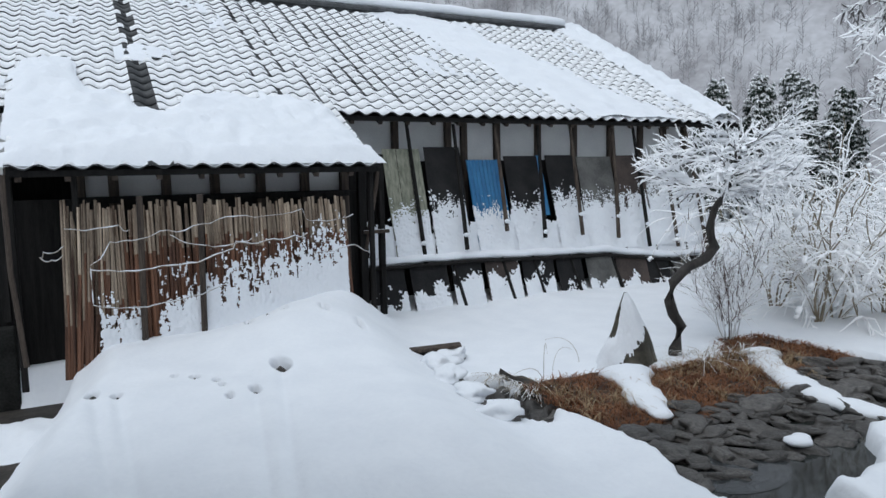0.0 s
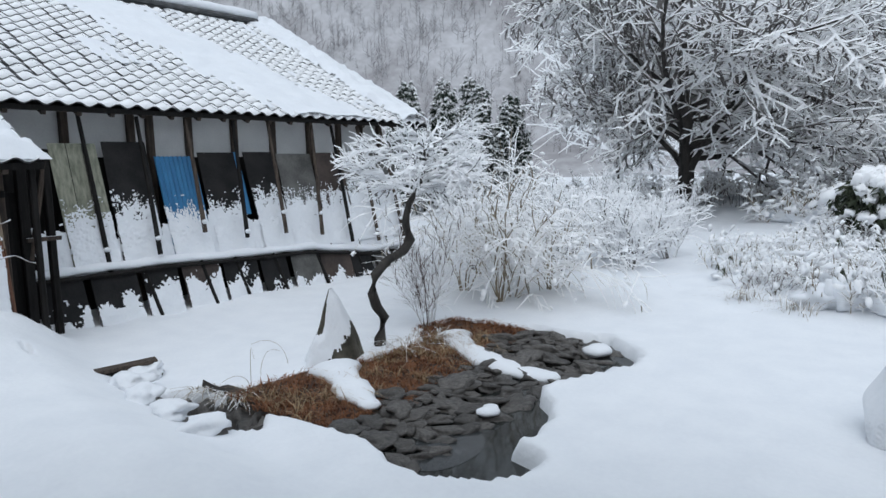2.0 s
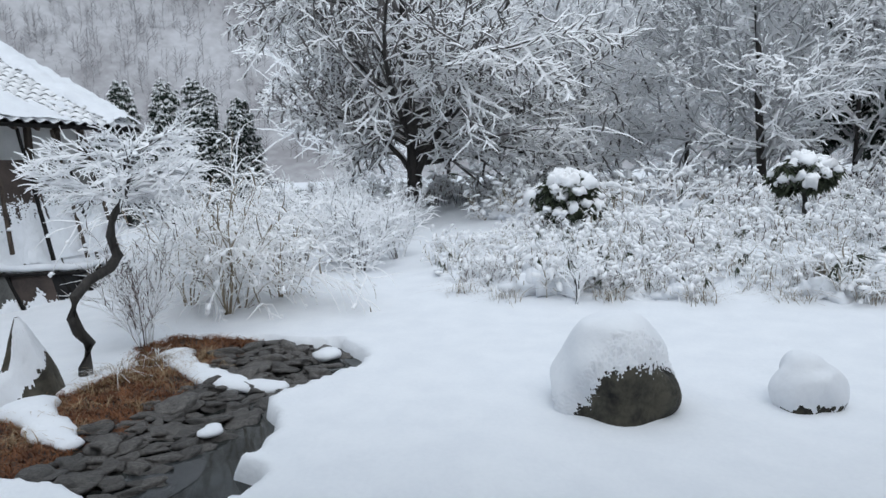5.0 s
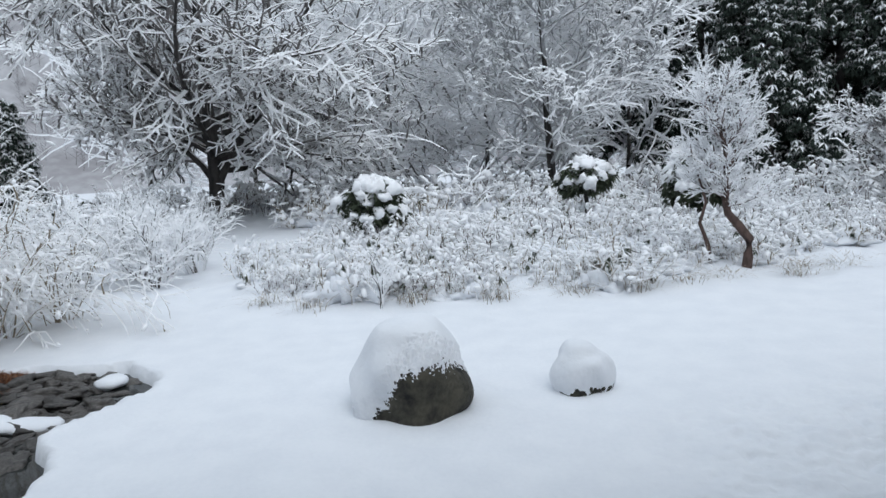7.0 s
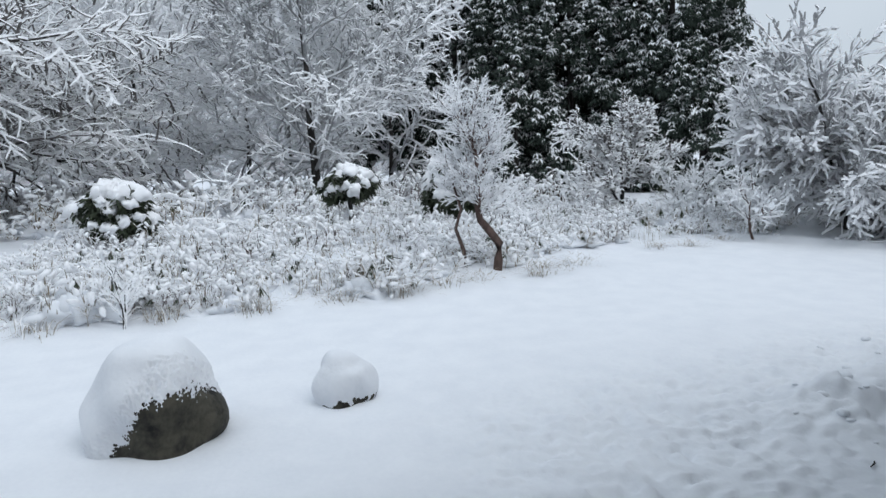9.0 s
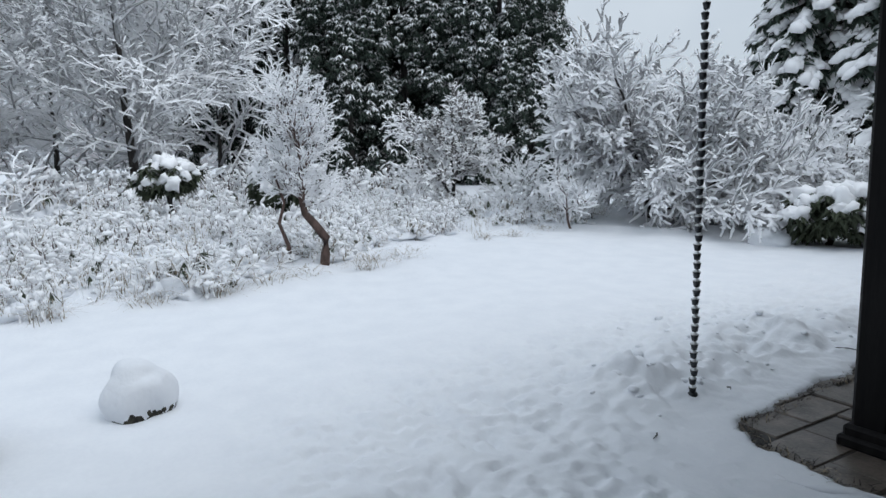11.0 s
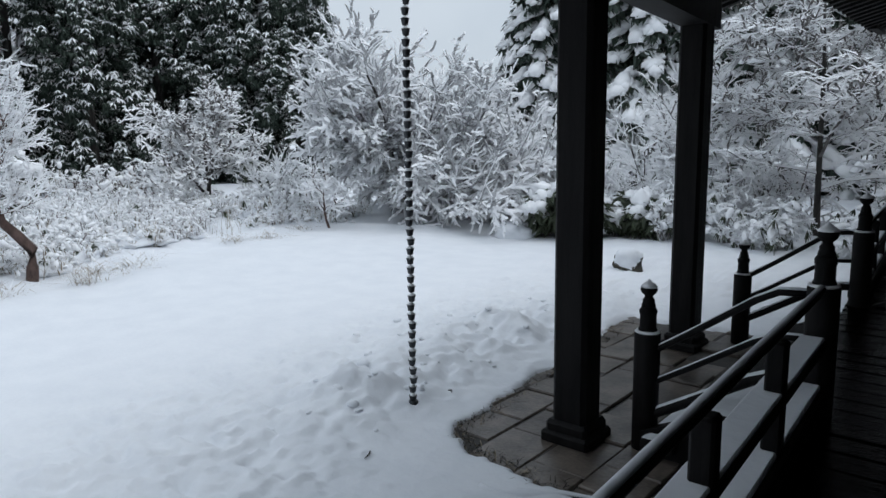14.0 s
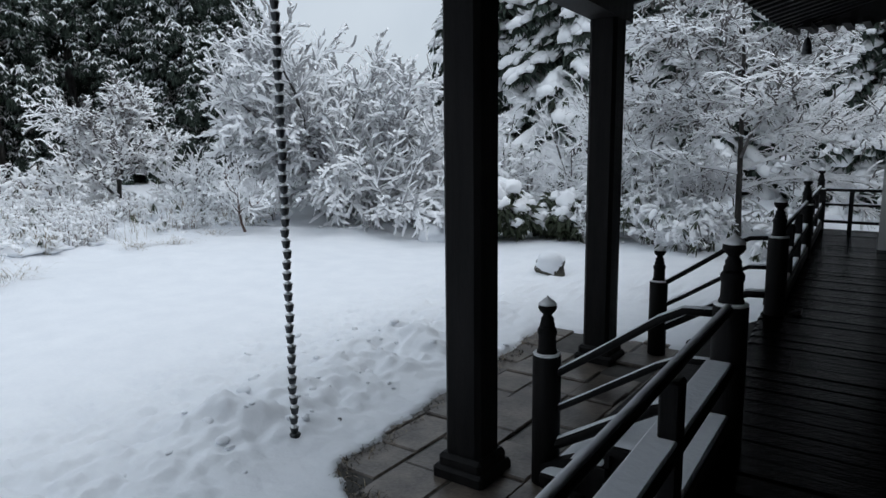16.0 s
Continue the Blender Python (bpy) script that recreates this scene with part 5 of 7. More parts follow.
roof_p.add([(3.25, -9.6, 3.42), (3.25, -4.2, 3.42), (1.2, -4.2, 3.95), (1.2, -9.6, 3.95), (3.25, -9.6, 3.55), (3.25, -4.2, 3.55), (1.2, -4.2, 4.1), (1.2, -9.6, 4.1)],
           [(0, 1, 2, 3), (7, 6, 5, 4), (0, 4, 5, 1), (1, 5, 6, 2), (3, 2, 6, 7), (0, 3, 7, 4)])
ppart("porch_roof", roof_p, TEMPLE_WOOD)
for y in np.arange(-9.5, -4.2, 0.2):
    ppart("rafter", Build().add([(3.2, y, 3.36), (3.2, y + 0.08, 3.36), (1.3, y + 0.08, 3.84), (1.3, y, 3.84), (3.2, y, 3.43), (3.2, y + 0.08, 3.43), (1.3, y + 0.08, 3.92), (1.3, y, 3.92)],
                               [(3, 2, 1, 0), (0, 1, 5, 4), (1, 2, 6, 5), (2, 3, 7, 6), (3, 0, 4, 7), (4, 5, 6, 7)]), TEMPLE_WOOD)

ONION = [(0.052, 0.0), (0.052, 0.02), (0.045, 0.035), (0.045, 0.06), (0.038, 0.07), (0.030, 0.085), (0.034, 0.095), (0.052, 0.112), (0.064, 0.135), (0.062, 0.155), (0.048, 0.178), (0.026, 0.195), (0.010, 0.208), (0.003, 0.222)]


def newel(x, y, z0, top, label="dark newel post with an onion finial"):
    """A turned newel: square lower post, collar and onion finial; top is the height of the finial's tip."""
    body = top - 0.222 * 0.82 - 0.17
    ob = thing("newel_post", label, "post", (x, y, z0), "newel posts")
    part("shaft", Build().lathe([(0.085, 0.0), (0.085, body - z0 - 0.01), (0.078, body - z0)], sides=16), TEMPLE_WOOD, ob, smooth=True)
    part("neck", Build().lathe([(0.062, body - z0), (0.062, body - z0 + 0.02), (0.054, body - z0 + 0.035), (0.052, body - z0 + 0.115), (0.058, body - z0 + 0.13), (0.058, body - z0 + 0.15), (0.045, body - z0 + 0.17)], sides=16), TEMPLE_WOOD, ob, smooth=True)
    part("finial", Build().lathe([(r * 0.86, body - z0 + 0.17 + z * 0.82) for r, z in ONION], sides=16), TEMPLE_WOOD, ob, "onion-shaped finial", True)
    part("snow_cap", Build().lathe([(r * 0.90, body - z0 + 0.175 + z * 0.82) for r, z in ONION[9:]], sides=16), SNOW_FINE, ob, "thin cap of snow", True)
    part("snow_ring", Build().lathe([(0.08, body - z0 - 0.002), (0.084, body - z0 + 0.006), (0.07, body - z0 + 0.016), (0.06, body - z0 + 0.012)], sides=16), SNOW_FINE, ob, smooth=True)
    return ob


N1, N2, N3, N4 = (2.0, -5.87), (2.27, -8.78), (0.975, -5.80), (1.24, -8.72)
newel(*N1, 0.0, 1.17)
newel(*N2, 0.0, 1.07)
newel(*N3, 0.0, 1.62)
newel(*N4, 0.0, 1.58)
newel(1.46, -12.0, 0.0, 1.58)
newel(1.66, -15.1, 0.0, 1.58)
newel(0.725, 0.24, 0.0, 1.61)


def rail(b, pts, r=0.042, snow=True, squash=0.9):
    b.tube(pts, r, 10, 0, squash)
    if snow:
        b.tube([(p[0], p[1], p[2] + r * 0.70) for p in pts], r * 0.64, 8, 1, 0.66)


def level_railing(label, y0, y1, x=0.965, z=1.26, rz=0.0):
    ob = thing("railing", label, "railing", (x, (y0 + y1) / 2, DECK), "veranda railings", rz=rz)
    m = Matrix.Translation((-x, -(y0 + y1) / 2, -DECK))

    def rp_(nm, b, mats, sm=False):
        o = part(nm, b, mats, ob, "", sm)
        o.matrix_basis = m

    b = Build()
    rail(b, [(x, y0, z), (x, y1, z)], 0.027)
    rp_("top_rail", b, [TEMPLE_WOOD, SNOW], True)
    rp_("middle_rail", Build().box(x - 0.045, x + 0.085, y0, y1, 0.94, 0.985, 0, bevel=0.008, top=0).box(x - 0.035, x + 0.085, y0, y1, 0.985, 1.002, 1, bevel=0.006), [TEMPLE_WOOD, SNOW])
    rp_("bottom_rail", Build().box(x - 0.06, x + 0.10, y0, y1, DECK + 0.05, DECK + 0.16, 0, bevel=0.01).box(x - 0.03, x + 0.10, y0, y1, DECK + 0.16, DECK + 0.185, 1, bevel=0.008), [TEMPLE_WOOD, SNOW])
    n = max(1, round((y1 - y0) / 0.95))
    for k in range(1, n):
        y = y0 + (y1 - y0) * k / n
        rp_("baluster", Build().box(x - 0.04, x + 0.04, y - 0.045, y + 0.045, DECK, 1.22, bevel=0.01), TEMPLE_WOOD)


level_railing("dark wooden veranda railing with snow lying on its rails", -5.72, 0.16, 0.852, rz=2.33)
level_railing("dark wooden veranda railing beyond the steps", -11.92, -8.80, 1.35, rz=3.8)
level_railing("dark wooden veranda railing near the far end", -15.02, -12.08, 1.56, rz=3.8)
er = thing("end_railing", "dark three-bar railing closing the veranda's far end", "railing", (1.30, -15.1, DECK), "veranda railings")
for z, r in ((1.22, 0.03), (0.98, 0.025), (0.70, 0.03)):
    b = Build()
    rail(b, [(-0.58, 0, z - DECK), (0.30, 0, z - DECK)], r)
    part("bar", b, [TEMPLE_WOOD, SNOW], er, smooth=True)
part("post", Build().box(-0.12, -0.06, -0.04, 0.04, 0, 0.64), TEMPLE_WOOD, er)


def stair_railing(low, high):
    (x0, y0), (x1, y1) = low, high
    ob = thing("stair_railing", "sloping dark handrail of the temple steps with snow on top", "railing", (x0, y0, 0.0), "stair railings")
    for za, zb, r, nm in ((0.72, 1.22, 0.026, "top_rail"), (0.50, 0.96, 0.023, "middle_rail"), (0.28, 0.72, 0.04, "bottom_rail")):
        pts = [(0.03, 0, za - 0.01), (-0.08, 0, za), (-0.30, 0, za + (zb - za) * 0.30), ((x1 - x0) * 0.66, (y1 - y0) * 0.66, za + (zb - za) * 0.84), ((x1 - x0) * 0.78, (y1 - y0) * 0.78, za + (zb - za) * 0.97), ((x1 - x0) * 0.96, (y1 - y0) * 0.96, zb)]
        b = Build()
        rail(b, pts, r)
        part(nm, b, [TEMPLE_WOOD, SNOW], ob, smooth=True)


stair_railing(N1, N3)
stair_railing(N2, N4)
steps = thing("temple_steps", "dark wooden steps up to the veranda, dusted with snow", "steps", (1.54, -7.32, 0.0))
for k in range(3):
    front, back, z = 0.42 - 0.185 * k, (0.42 - 0.185 * (k + 1) - 0.04 if k < 2 else -0.48), 0.14 + 0.14 * k
    part("step", Build().box(back, front, -1.5, 1.62, z - 0.05, z, 0, bevel=0.008), TEMPLE_WOOD, steps)
    tread = Build()
    xs_, ys_ = np.linspace(back + 0.03, front - 0.008, 7), np.linspace(0.7, 1.61, 24)
    tread.v = [(x, y, z + 0.001 + (0.030 + 0.022 * fbm(x * 5, y * 5, k, 2)) * smooth_step(0.0, 0.22, y - 0.7 - 0.15 * fbm(x * 4, k, 2, 1)) * (0.3 if i_ in (0, 6) or j_ == 23 else 1.0)) for j_, y in enumerate(ys_) for i_, x in enumerate(xs_)]
    tread.count = len(tread.v)
    tread.f = [(j_ * 7 + i_, j_ * 7 + i_ + 1, (j_ + 1) * 7 + i_ + 1, (j_ + 1) * 7 + i_) for j_ in range(23) for i_ in range(6)]
    tread.m = [0] * len(tread.f)
    part("snow", tread, SNOW, steps, smooth=True)
    part("riser", Build().box(front - 0.05, front - 0.02, -1.5, 1.60, z - 0.14, z - 0.05), TEMPLE_WOOD, steps)
for y in (1.45, -1.55):
    part("stringer", Build().add([(a - 1.6, y + d, z) for d in (0, 0.09) for a, z in ((2.05, 0.0), (2.05, 0.16), (1.1, 0.60), (1.1, 0.0))],
                                 [(3, 2, 1, 0), (4, 5, 6, 7), (0, 1, 5, 4), (1, 2, 6, 5), (2, 3, 7, 6), (3, 0, 4, 7)]), TEMPLE_WOOD, steps)
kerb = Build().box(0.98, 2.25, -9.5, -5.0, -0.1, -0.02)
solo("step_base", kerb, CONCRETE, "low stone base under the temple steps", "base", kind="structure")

kt = thing("kerb_timber", "dark old timber edging under snow beside the paving", "timber", (2.2, -4.88, -0.035), rz=26)
part("beam", Build().box(-0.75, 0.55, -0.05, 0.05, -0.10, 0.05, bevel=0.012), BLACK_WOOD, kt)
part("beam", Build().box(-0.75, 0.35, 0.07, 0.15, -0.10, 0.035, bevel=0.012), BLACK_WOOD, kt)
kb = Build()
kb.tube([(q, -0.01 + 0.03 * math.sin(q * 9), 0.055) for q in np.arange(-0.75, 0.45, 0.08)], [0.035 * max(0.3, 0.7 + 1.2 * noise.noise(Vector((q * 6, 1, 0)))) for q in np.arange(-0.75, 0.45, 0.08)], 8, squash=0.6)
part("snow", kb, SNOW, kt, smooth=True)
for sx, sy, a, ln in ((3.34, -4.57, 120, 0.12), (3.6, -5.74, 150, 0.07), (3.62, -7.57, 200, 0.22)):
    sb = Build().tube([(-ln / 2, 0, 0.0), (0, 0.012, 0.012), (ln / 2, 0, 0.006)], [0.005, 0.006, 0.003], 6)
    solo("fallen_stick", sb, BARK, "short dark stick lying on the snow", "stick", "fallen sticks", loc=(sx, sy, ground_z(sx, sy) + 0.008), rz=a)
# withered grass along the melted edge of the snow
edge_grass = Build()
for _ in range(230):
    y = rp.uniform(-8.9, -5.15)
    x = 3.29 - 0.10 * (y + 6.5) + rp.uniform(-0.10, 0.07)
    blades(edge_grass, rp, x, y, -0.005, 3, 0.055, 0.04, 0.07, 0.004, 0 if rp.random() < 0.7 else 1, 0.5)
for _ in range(90):
    x = rp.uniform(2.1, 3.2)
    y = -5.02 - 0.25 * max(0.0, x - 2.2) ** 2 + rp.uniform(-0.10, 0.05)
    blades(edge_grass, rp, x, y, -0.005, 3, 0.05, 0.04, 0.07, 0.004, 0 if rp.random() < 0.7 else 1, 0.5)
solo("edge_grass", edge_grass, [SOIL, TWIG_TAN], "withered dark grass where the snow meets the paving", "grass", kind="stuff")
# loose clods on the trodden snow
rc = np.random.default_rng(61)
clods = []
while len(clods) < 90:
    x, y = rc.uniform(2.6, 5.6), rc.uniform(-10.0, -4.2)
    heap = bump_at(x, y, 4.3, -7.3, 0.75, 1.9) + 0.8 * bump_at(x, y, 4.0, -5.2, 0.5, 0.7)
    if x > 3.5 and rc.uniform() < heap:
        s_ = 0.018 + 0.040 * rc.uniform() ** 3
        clods.append((x, y, ground_z(x, y), s_))
cm = turns_of(rc, len(clods), 0.4, (1, 1)) * np.array([q[3] for q in clods])[:, None, None]
cm[:, :, 2] *= 0.6
cm[:, :, 0] *= rc.uniform(0.8, 1.6, len(clods))[:, None]
cb = Build().many(ICO2[0], ICO2[1], 0, cm, np.array([q[:3] for q in clods]))
solo("snow_clods", cb, SNOW, "loose crumbs and clods of snow on the trodden strip", "snow", kind="stuff", smooth=True)

# rain chain of small iron cups
chain = thing("rain_chain", "dark iron rain chain of small cups hanging from the eave", "rain chain", (3.655, -5.36, 0.04))
cup_mesh = Build().lathe([(0.012, 0.0), (0.022, 0.004), (0.030, 0.045), (0.032, 0.05), (0.026, 0.048), (0.018, 0.012)], sides=10).mesh("cup", IRON, True)
cup_snow = Build().lathe([(0.004, 0.047), (0.025, 0.046), (0.022, 0.060), (0.008, 0.068)], sides=9).mesh("cup_snow", SNOW_FINE, True)
for k in range(48):
    z = 0.05 + k * 0.072
    ob = part("cup", cup_mesh, None, chain)
    ob.matrix_basis = pose(0.004 * math.sin(k * 2.1), 0.004 * math.cos(k * 1.3), z, 0, 0, 40 * k)
    ob2 = part("cup_snow", cup_snow, None, ob)
part("rod", Build().tube([(0, 0, 0.04), (0, 0, 3.55)], 0.006, 6), IRON, chain)
part("weight", Build().lathe([(0.035, -0.02), (0.04, 0.0), (0.04, 0.05), (0.03, 0.06)], sides=12), IRON, chain, smooth=True)


# ---- trees and shrubs ----
def crooked_tree():
    rng = np.random.default_rng(4)
    stem = np.array([(0, 0, -0.1), (0.02, 0, 0.12), (0.10, 0, 0.36), (-0.02, 0, 0.50), (-0.08, 0, 0.66), (-0.03, 0, 0.86), (0.20, 0.02, 1.0), (0.52, 0.04, 1.08), (0.66, 0.05, 1.2), (0.58, 0.05, 1.42), (0.66, 0.05, 1.64), (0.86, 0.05, 1.84), (0.98, 0.05, 2.12), (1.0, 0.05, 2.35)])
    rad = [0.075, 0.07, 0.06, 0.062, 0.058, 0.055, 0.055, 0.058, 0.06, 0.05, 0.04, 0.03, 0.022, 0.012]
    out = [(stem, rad, 0)]
    spec = {1: (6, 0.08, -0.015, 9, 0.2, 16, 40, 0.5, 0.3), 2: (4, 0.11, -0.02, 6, 0.15, 16, 40, 0.5, 0.3), 3: (3, 0.12, -0.03, 0, 0, 0, 0, 0, 0)}
    levels = [None, spec[1], spec[2], spec[3]]
    for k in range(26):
        f = rng.uniform(10.4, 12.95)
        i = int(f)
        p = stem[i] * (1 - f + i) + stem[i + 1] * (f - i)
        a = rng.uniform(0, 6.28)
        grow(rng, p, (0.25 + math.cos(a), 0.8 * math.sin(a), rng.uniform(0.08, 0.40)), rng.uniform(0.5, 1.05), 0.010, 1, levels, out)
    ob = tree_thing("crooked_tree", "small crooked dark-trunked tree with snow-laden spreading twigs", "tree", (5.45, 5.18, 0.02), out, 0.013, BARK, split=1, keep=0.3)
    arms = [q[0] for q in out if q[2] == 1]
    lumps = []
    for k in range(95):
        q = arms[rng.integers(0, len(arms))]
        d = q[-1] - q[0]
        lumps.append((q[rng.integers(2, len(q))] - np.array([0, 0, 0.035]), math.atan2(d[1], d[0]), rng.uniform(0.10, 0.24)))
    part("clinging_snow", pads_mesh(rng, lumps, 0.24, 0.17, (-0.05, 0.3), 0.03, ICO2), SNOW_FINE, ob, "flat pads of snow on the twigs", True)["kind"] = "stuff"


def fan_tree(seed, trunk, radius, spec, flat=1.0):
    rng = np.random.default_rng(seed)
    out = []
    grow(rng, (0, 0, -0.3), (0.02, 0, 1), trunk, radius, 0, spec, out, flat)
    return out


BIG = [(7, 0.05, 0.03, 20, 0.12, 30, 80, 0.95, 0.2), (9, 0.07, 0.004, 16, 0.12, 24, 52, 0.42, 0.3), (5, 0.10, -0.012, 7, 0.1, 24, 56, 0.44, 0.3), (4, 0.13, -0.02, 5, 0.1, 24, 58, 0.46, 0.35), (3, 0.22, -0.03, 0, 0, 0, 0, 0, 0)]
big = fan_tree(7, 11.0, 0.40, BIG, 0.6)
lr = np.random.default_rng(70)
for k in range(22):
    a, z = k * 2.4 + lr.normal(0, 0.3), lr.uniform(2.4, 4.5)
    if math.cos(a) < -0.6:
        continue
    grow(lr, (0.15 * math.cos(a), 0.15 * math.sin(a), z), (math.cos(a), math.sin(a), lr.uniform(0.15, 0.6)), lr.uniform(5.5, 8.5), 0.10, 1, [None, (8, 0.09, -0.012, 13, 0.2, 22, 55, 0.42, 0.3), *BIG[2:]], big, 0.5)
for pts, rad, level in big:  # the crown is narrower on the side of the farmhouse
    side = np.maximum(0.0, -0.31 * pts[:, 0] + 0.95 * pts[:, 1])
    pts[:, 0] += 0.31 * 0.26 * side
    pts[:, 1] -= 0.95 * 0.26 * side
tree_thing("spreading_tree", "huge spreading bare tree with every twig lined in snow", "tree", (28.3, 9.4, 0.05), big, 0.056, BARK, rime=0, crown_bark=BARK_GREY, keep=0.4, min_r=0.007)
MID = [(7, 0.04, 0.03, 26, 0.14, 35, 82, 0.58, 0.2), (6, 0.07, 0.004, 12, 0.14, 24, 52, 0.44, 0.3), (4, 0.11, -0.012, 7, 0.1, 24, 55, 0.44, 0.3), (3, 0.16, -0.02, 4, 0.1, 22, 55, 0.5, 0.35), (3, 0.2, -0.04, 0, 0, 0, 0, 0, 0)]
mid = fan_tree(9, 11.0, 0.22, MID, 0.55)
tree2 = tree_thing("bare_tree", "tall bare tree covered in snow at the garden's edge", "tree", (31.8, -5.0, 0.0), mid, 0.062, BARK, "bare trees behind the garden", split=1, rime=0, crown_bark=BARK_RIME, keep=0.4, min_r=0.008)
BACK = [(6, 0.04, 0.03, 16, 0.08, 30, 76, 0.6, 0.25), (5, 0.08, 0.006, 9, 0.14, 22, 50, 0.5, 0.3), (4, 0.12, -0.01, 7, 0.1, 22, 52, 0.55, 0.3), (3, 0.18, -0.04, 0, 0, 0, 0, 0, 0)]
wood_tree = tree_thing("wood_tree", "slender snowy tree in the woods behind the garden", "tree", (44, 6, 0), fan_tree(10, 11.0, 0.15, BACK), 0.085, BARK, "trees of the woods", split=1, rime=2, crown_bark=BARK_RIME, keep=0.4, min_r=0.012)
rw = random.Random(17)
for x, y, rz, s in ((40, 3.0, 200, 1.0), (41, -9.5, 140, 1.1), (36, -9.5, 30, 0.9), (43, -2.5, 80, 1.15), (46, 13, 10, 1.1), (50, 22, 60, 1.2), (48, 5, 300, 1.25), (52, -6, 150, 1.3), (47, -14, 230, 1.2)):
    copy_thing(wood_tree, pose(x, y, 0, 0, 0, rz) @ Matrix.Diagonal((s, s, s * rw.uniform(0.9, 1.15), 1)))


def red_tree():
    rng = np.random.default_rng(14)
    stem = np.array([(0, 0, -0.1), (0.0, -0.04, 0.25), (0.0, -0.06, 0.5), (0, 0.12, 0.74), (0, 0.30, 0.95), (0, 0.36, 1.25), (0, 0.35, 1.6), (0.02, 0.34, 2.0), (0, 0.45, 2.4), (0, 0.54, 2.75)])
    rad = [0.095, 0.085, 0.08, 0.075, 0.065, 0.055, 0.045, 0.036, 0.025, 0.014]
    second = np.array([(0.1, 0.55, 0.0), (0.1, 0.58, 0.4), (0.1, 0.72, 0.8), (0.08, 0.62, 1.15), (0.05, 0.8, 1.7)])
    out = [(stem, rad, 0), (second, [0.045, 0.04, 0.035, 0.028, 0.015], 0), (np.array([(0, 0.35, 1.55), (0, 0.2, 1.85), (0, 0.12, 2.2), (0, 0.1, 2.5)]), [0.04, 0.03, 0.022, 0.01], 0)]
    levels = [None, (5, 0.12, 0.07, 9, 0.12, 20, 52, 0.5, 0.3), (4, 0.15, 0.07, 6, 0.15, 20, 50, 0.5, 0.35), (3, 0.18, 0.05, 0, 0, 0, 0, 0, 0)]
    for k in range(56):
        f = rng.uniform(4.2, 8.9)
        i = int(f)
        p = stem[i] * (1 - f + i) + stem[i + 1] * (f - i)
        a = rng.uniform(0, 6.28)
        grow(rng, p, (0.8 * math.cos(a), 0.9 * math.sin(a), rng.uniform(0.1, 1.0)), rng.uniform(0.5, 0.9), 0.014, 1, levels, out)
    tree_thing("red_barked_tree", "small tree with a bent reddish trunk and upright snowy twigs", "tree", (11.32, -5.28, 0.08), out, 0.015, BARK_RED, split=1, keep=0.5, rime=1)


red_tree()
plum = fan_tree(26, 2.0, 0.16, [(4, 0.06, 0.0, 28, 0.15, 25, 102, 1.75, 0.12), (7, 0.12, -0.012, 15, 0.12, 22, 55, 0.44, 0.3), (5, 0.14, -0.01, 7, 0.1, 20, 50, 0.46, 0.3), (4, 0.16, -0.03, 4, 0.1, 20, 50, 0.5, 0.35), (3, 0.2, -0.05, 0, 0, 0, 0, 0, 0)])
pr = np.random.default_rng(27)
arms = [q[0] for q in plum if q[2] == 1]
for k in range(130):  # long straight shoots that stand up over the crown
    q = arms[pr.integers(0, len(arms))]
    p = q[pr.integers(3, len(q))]
    out_ = np.array([p[0], p[1], 0.0]) / (np.hypot(p[0], p[1]) + 0.3)
    grow(pr, p, out_ * pr.uniform(0.1, 0.8) + np.array([0, 0, pr.uniform(0.5, 1.0)]), pr.uniform(0.7, 1.5), 0.012, 3, [None, None, None, (5, 0.06, 0.03, 4, 0.2, 18, 45, 0.3, 0.4), (2, 0.1, 0, 0, 0, 0, 0, 0, 0)], plum)
tree_thing("round_plum_tree", "broad rounded old plum tree thick with snow on its twigs", "tree", (12.65, -14.9, 0.05), plum, 0.050, BARK, crown_bark=BARK_RIME, keep=0.45, min_r=0.006, rime=0, size=1.1)
tree_thing("round_garden_tree", "rounded snowy garden tree in front of dark cedars", "tree", (19.3, -12.9, 0.05), fan_tree(22, 2.5, 0.12, [(4, 0.08, 0.03, 13, 0.35, 25, 80, 1.15, 0.2), (6, 0.12, 0.02, 10, 0.2, 24, 55, 0.46, 0.3), (4, 0.13, 0.0, 7, 0.1, 24, 52, 0.5, 0.3), (3, 0.16, -0.02, 4, 0.1, 22, 55, 0.48, 0.3), (2, 0.2, -0.04, 0, 0, 0, 0, 0, 0)], 0.5), 0.044, BARK, crown_bark=BARK_GREY, keep=0.45, min_r=0.006, rime=0, size=0.9)
MAPLE = [(7, 0.05, 0.02, 30, 0.16, 55, 88, 0.44, 0.25), (7, 0.08, -0.012, 11, 0.14, 28, 58, 0.44, 0.3), (5, 0.11, -0.02, 8, 0.1, 25, 55, 0.46, 0.3), (3, 0.14, -0.04, 4, 0.1, 25, 55, 0.5, 0.3), (3, 0.18, -0.06, 0, 0, 0, 0, 0, 0)]
maple = tree_thing("layered_maple", "tall maple with layered drooping branches heavy with snow", "tree", (3.35, -17.3, 0.05), fan_tree(33, 6.6, 0.075, MAPLE, 0.22), 0.024, BARK, split=1, crown_bark=BARK_GREY, keep=0.45, min_r=0.005, rime=0)
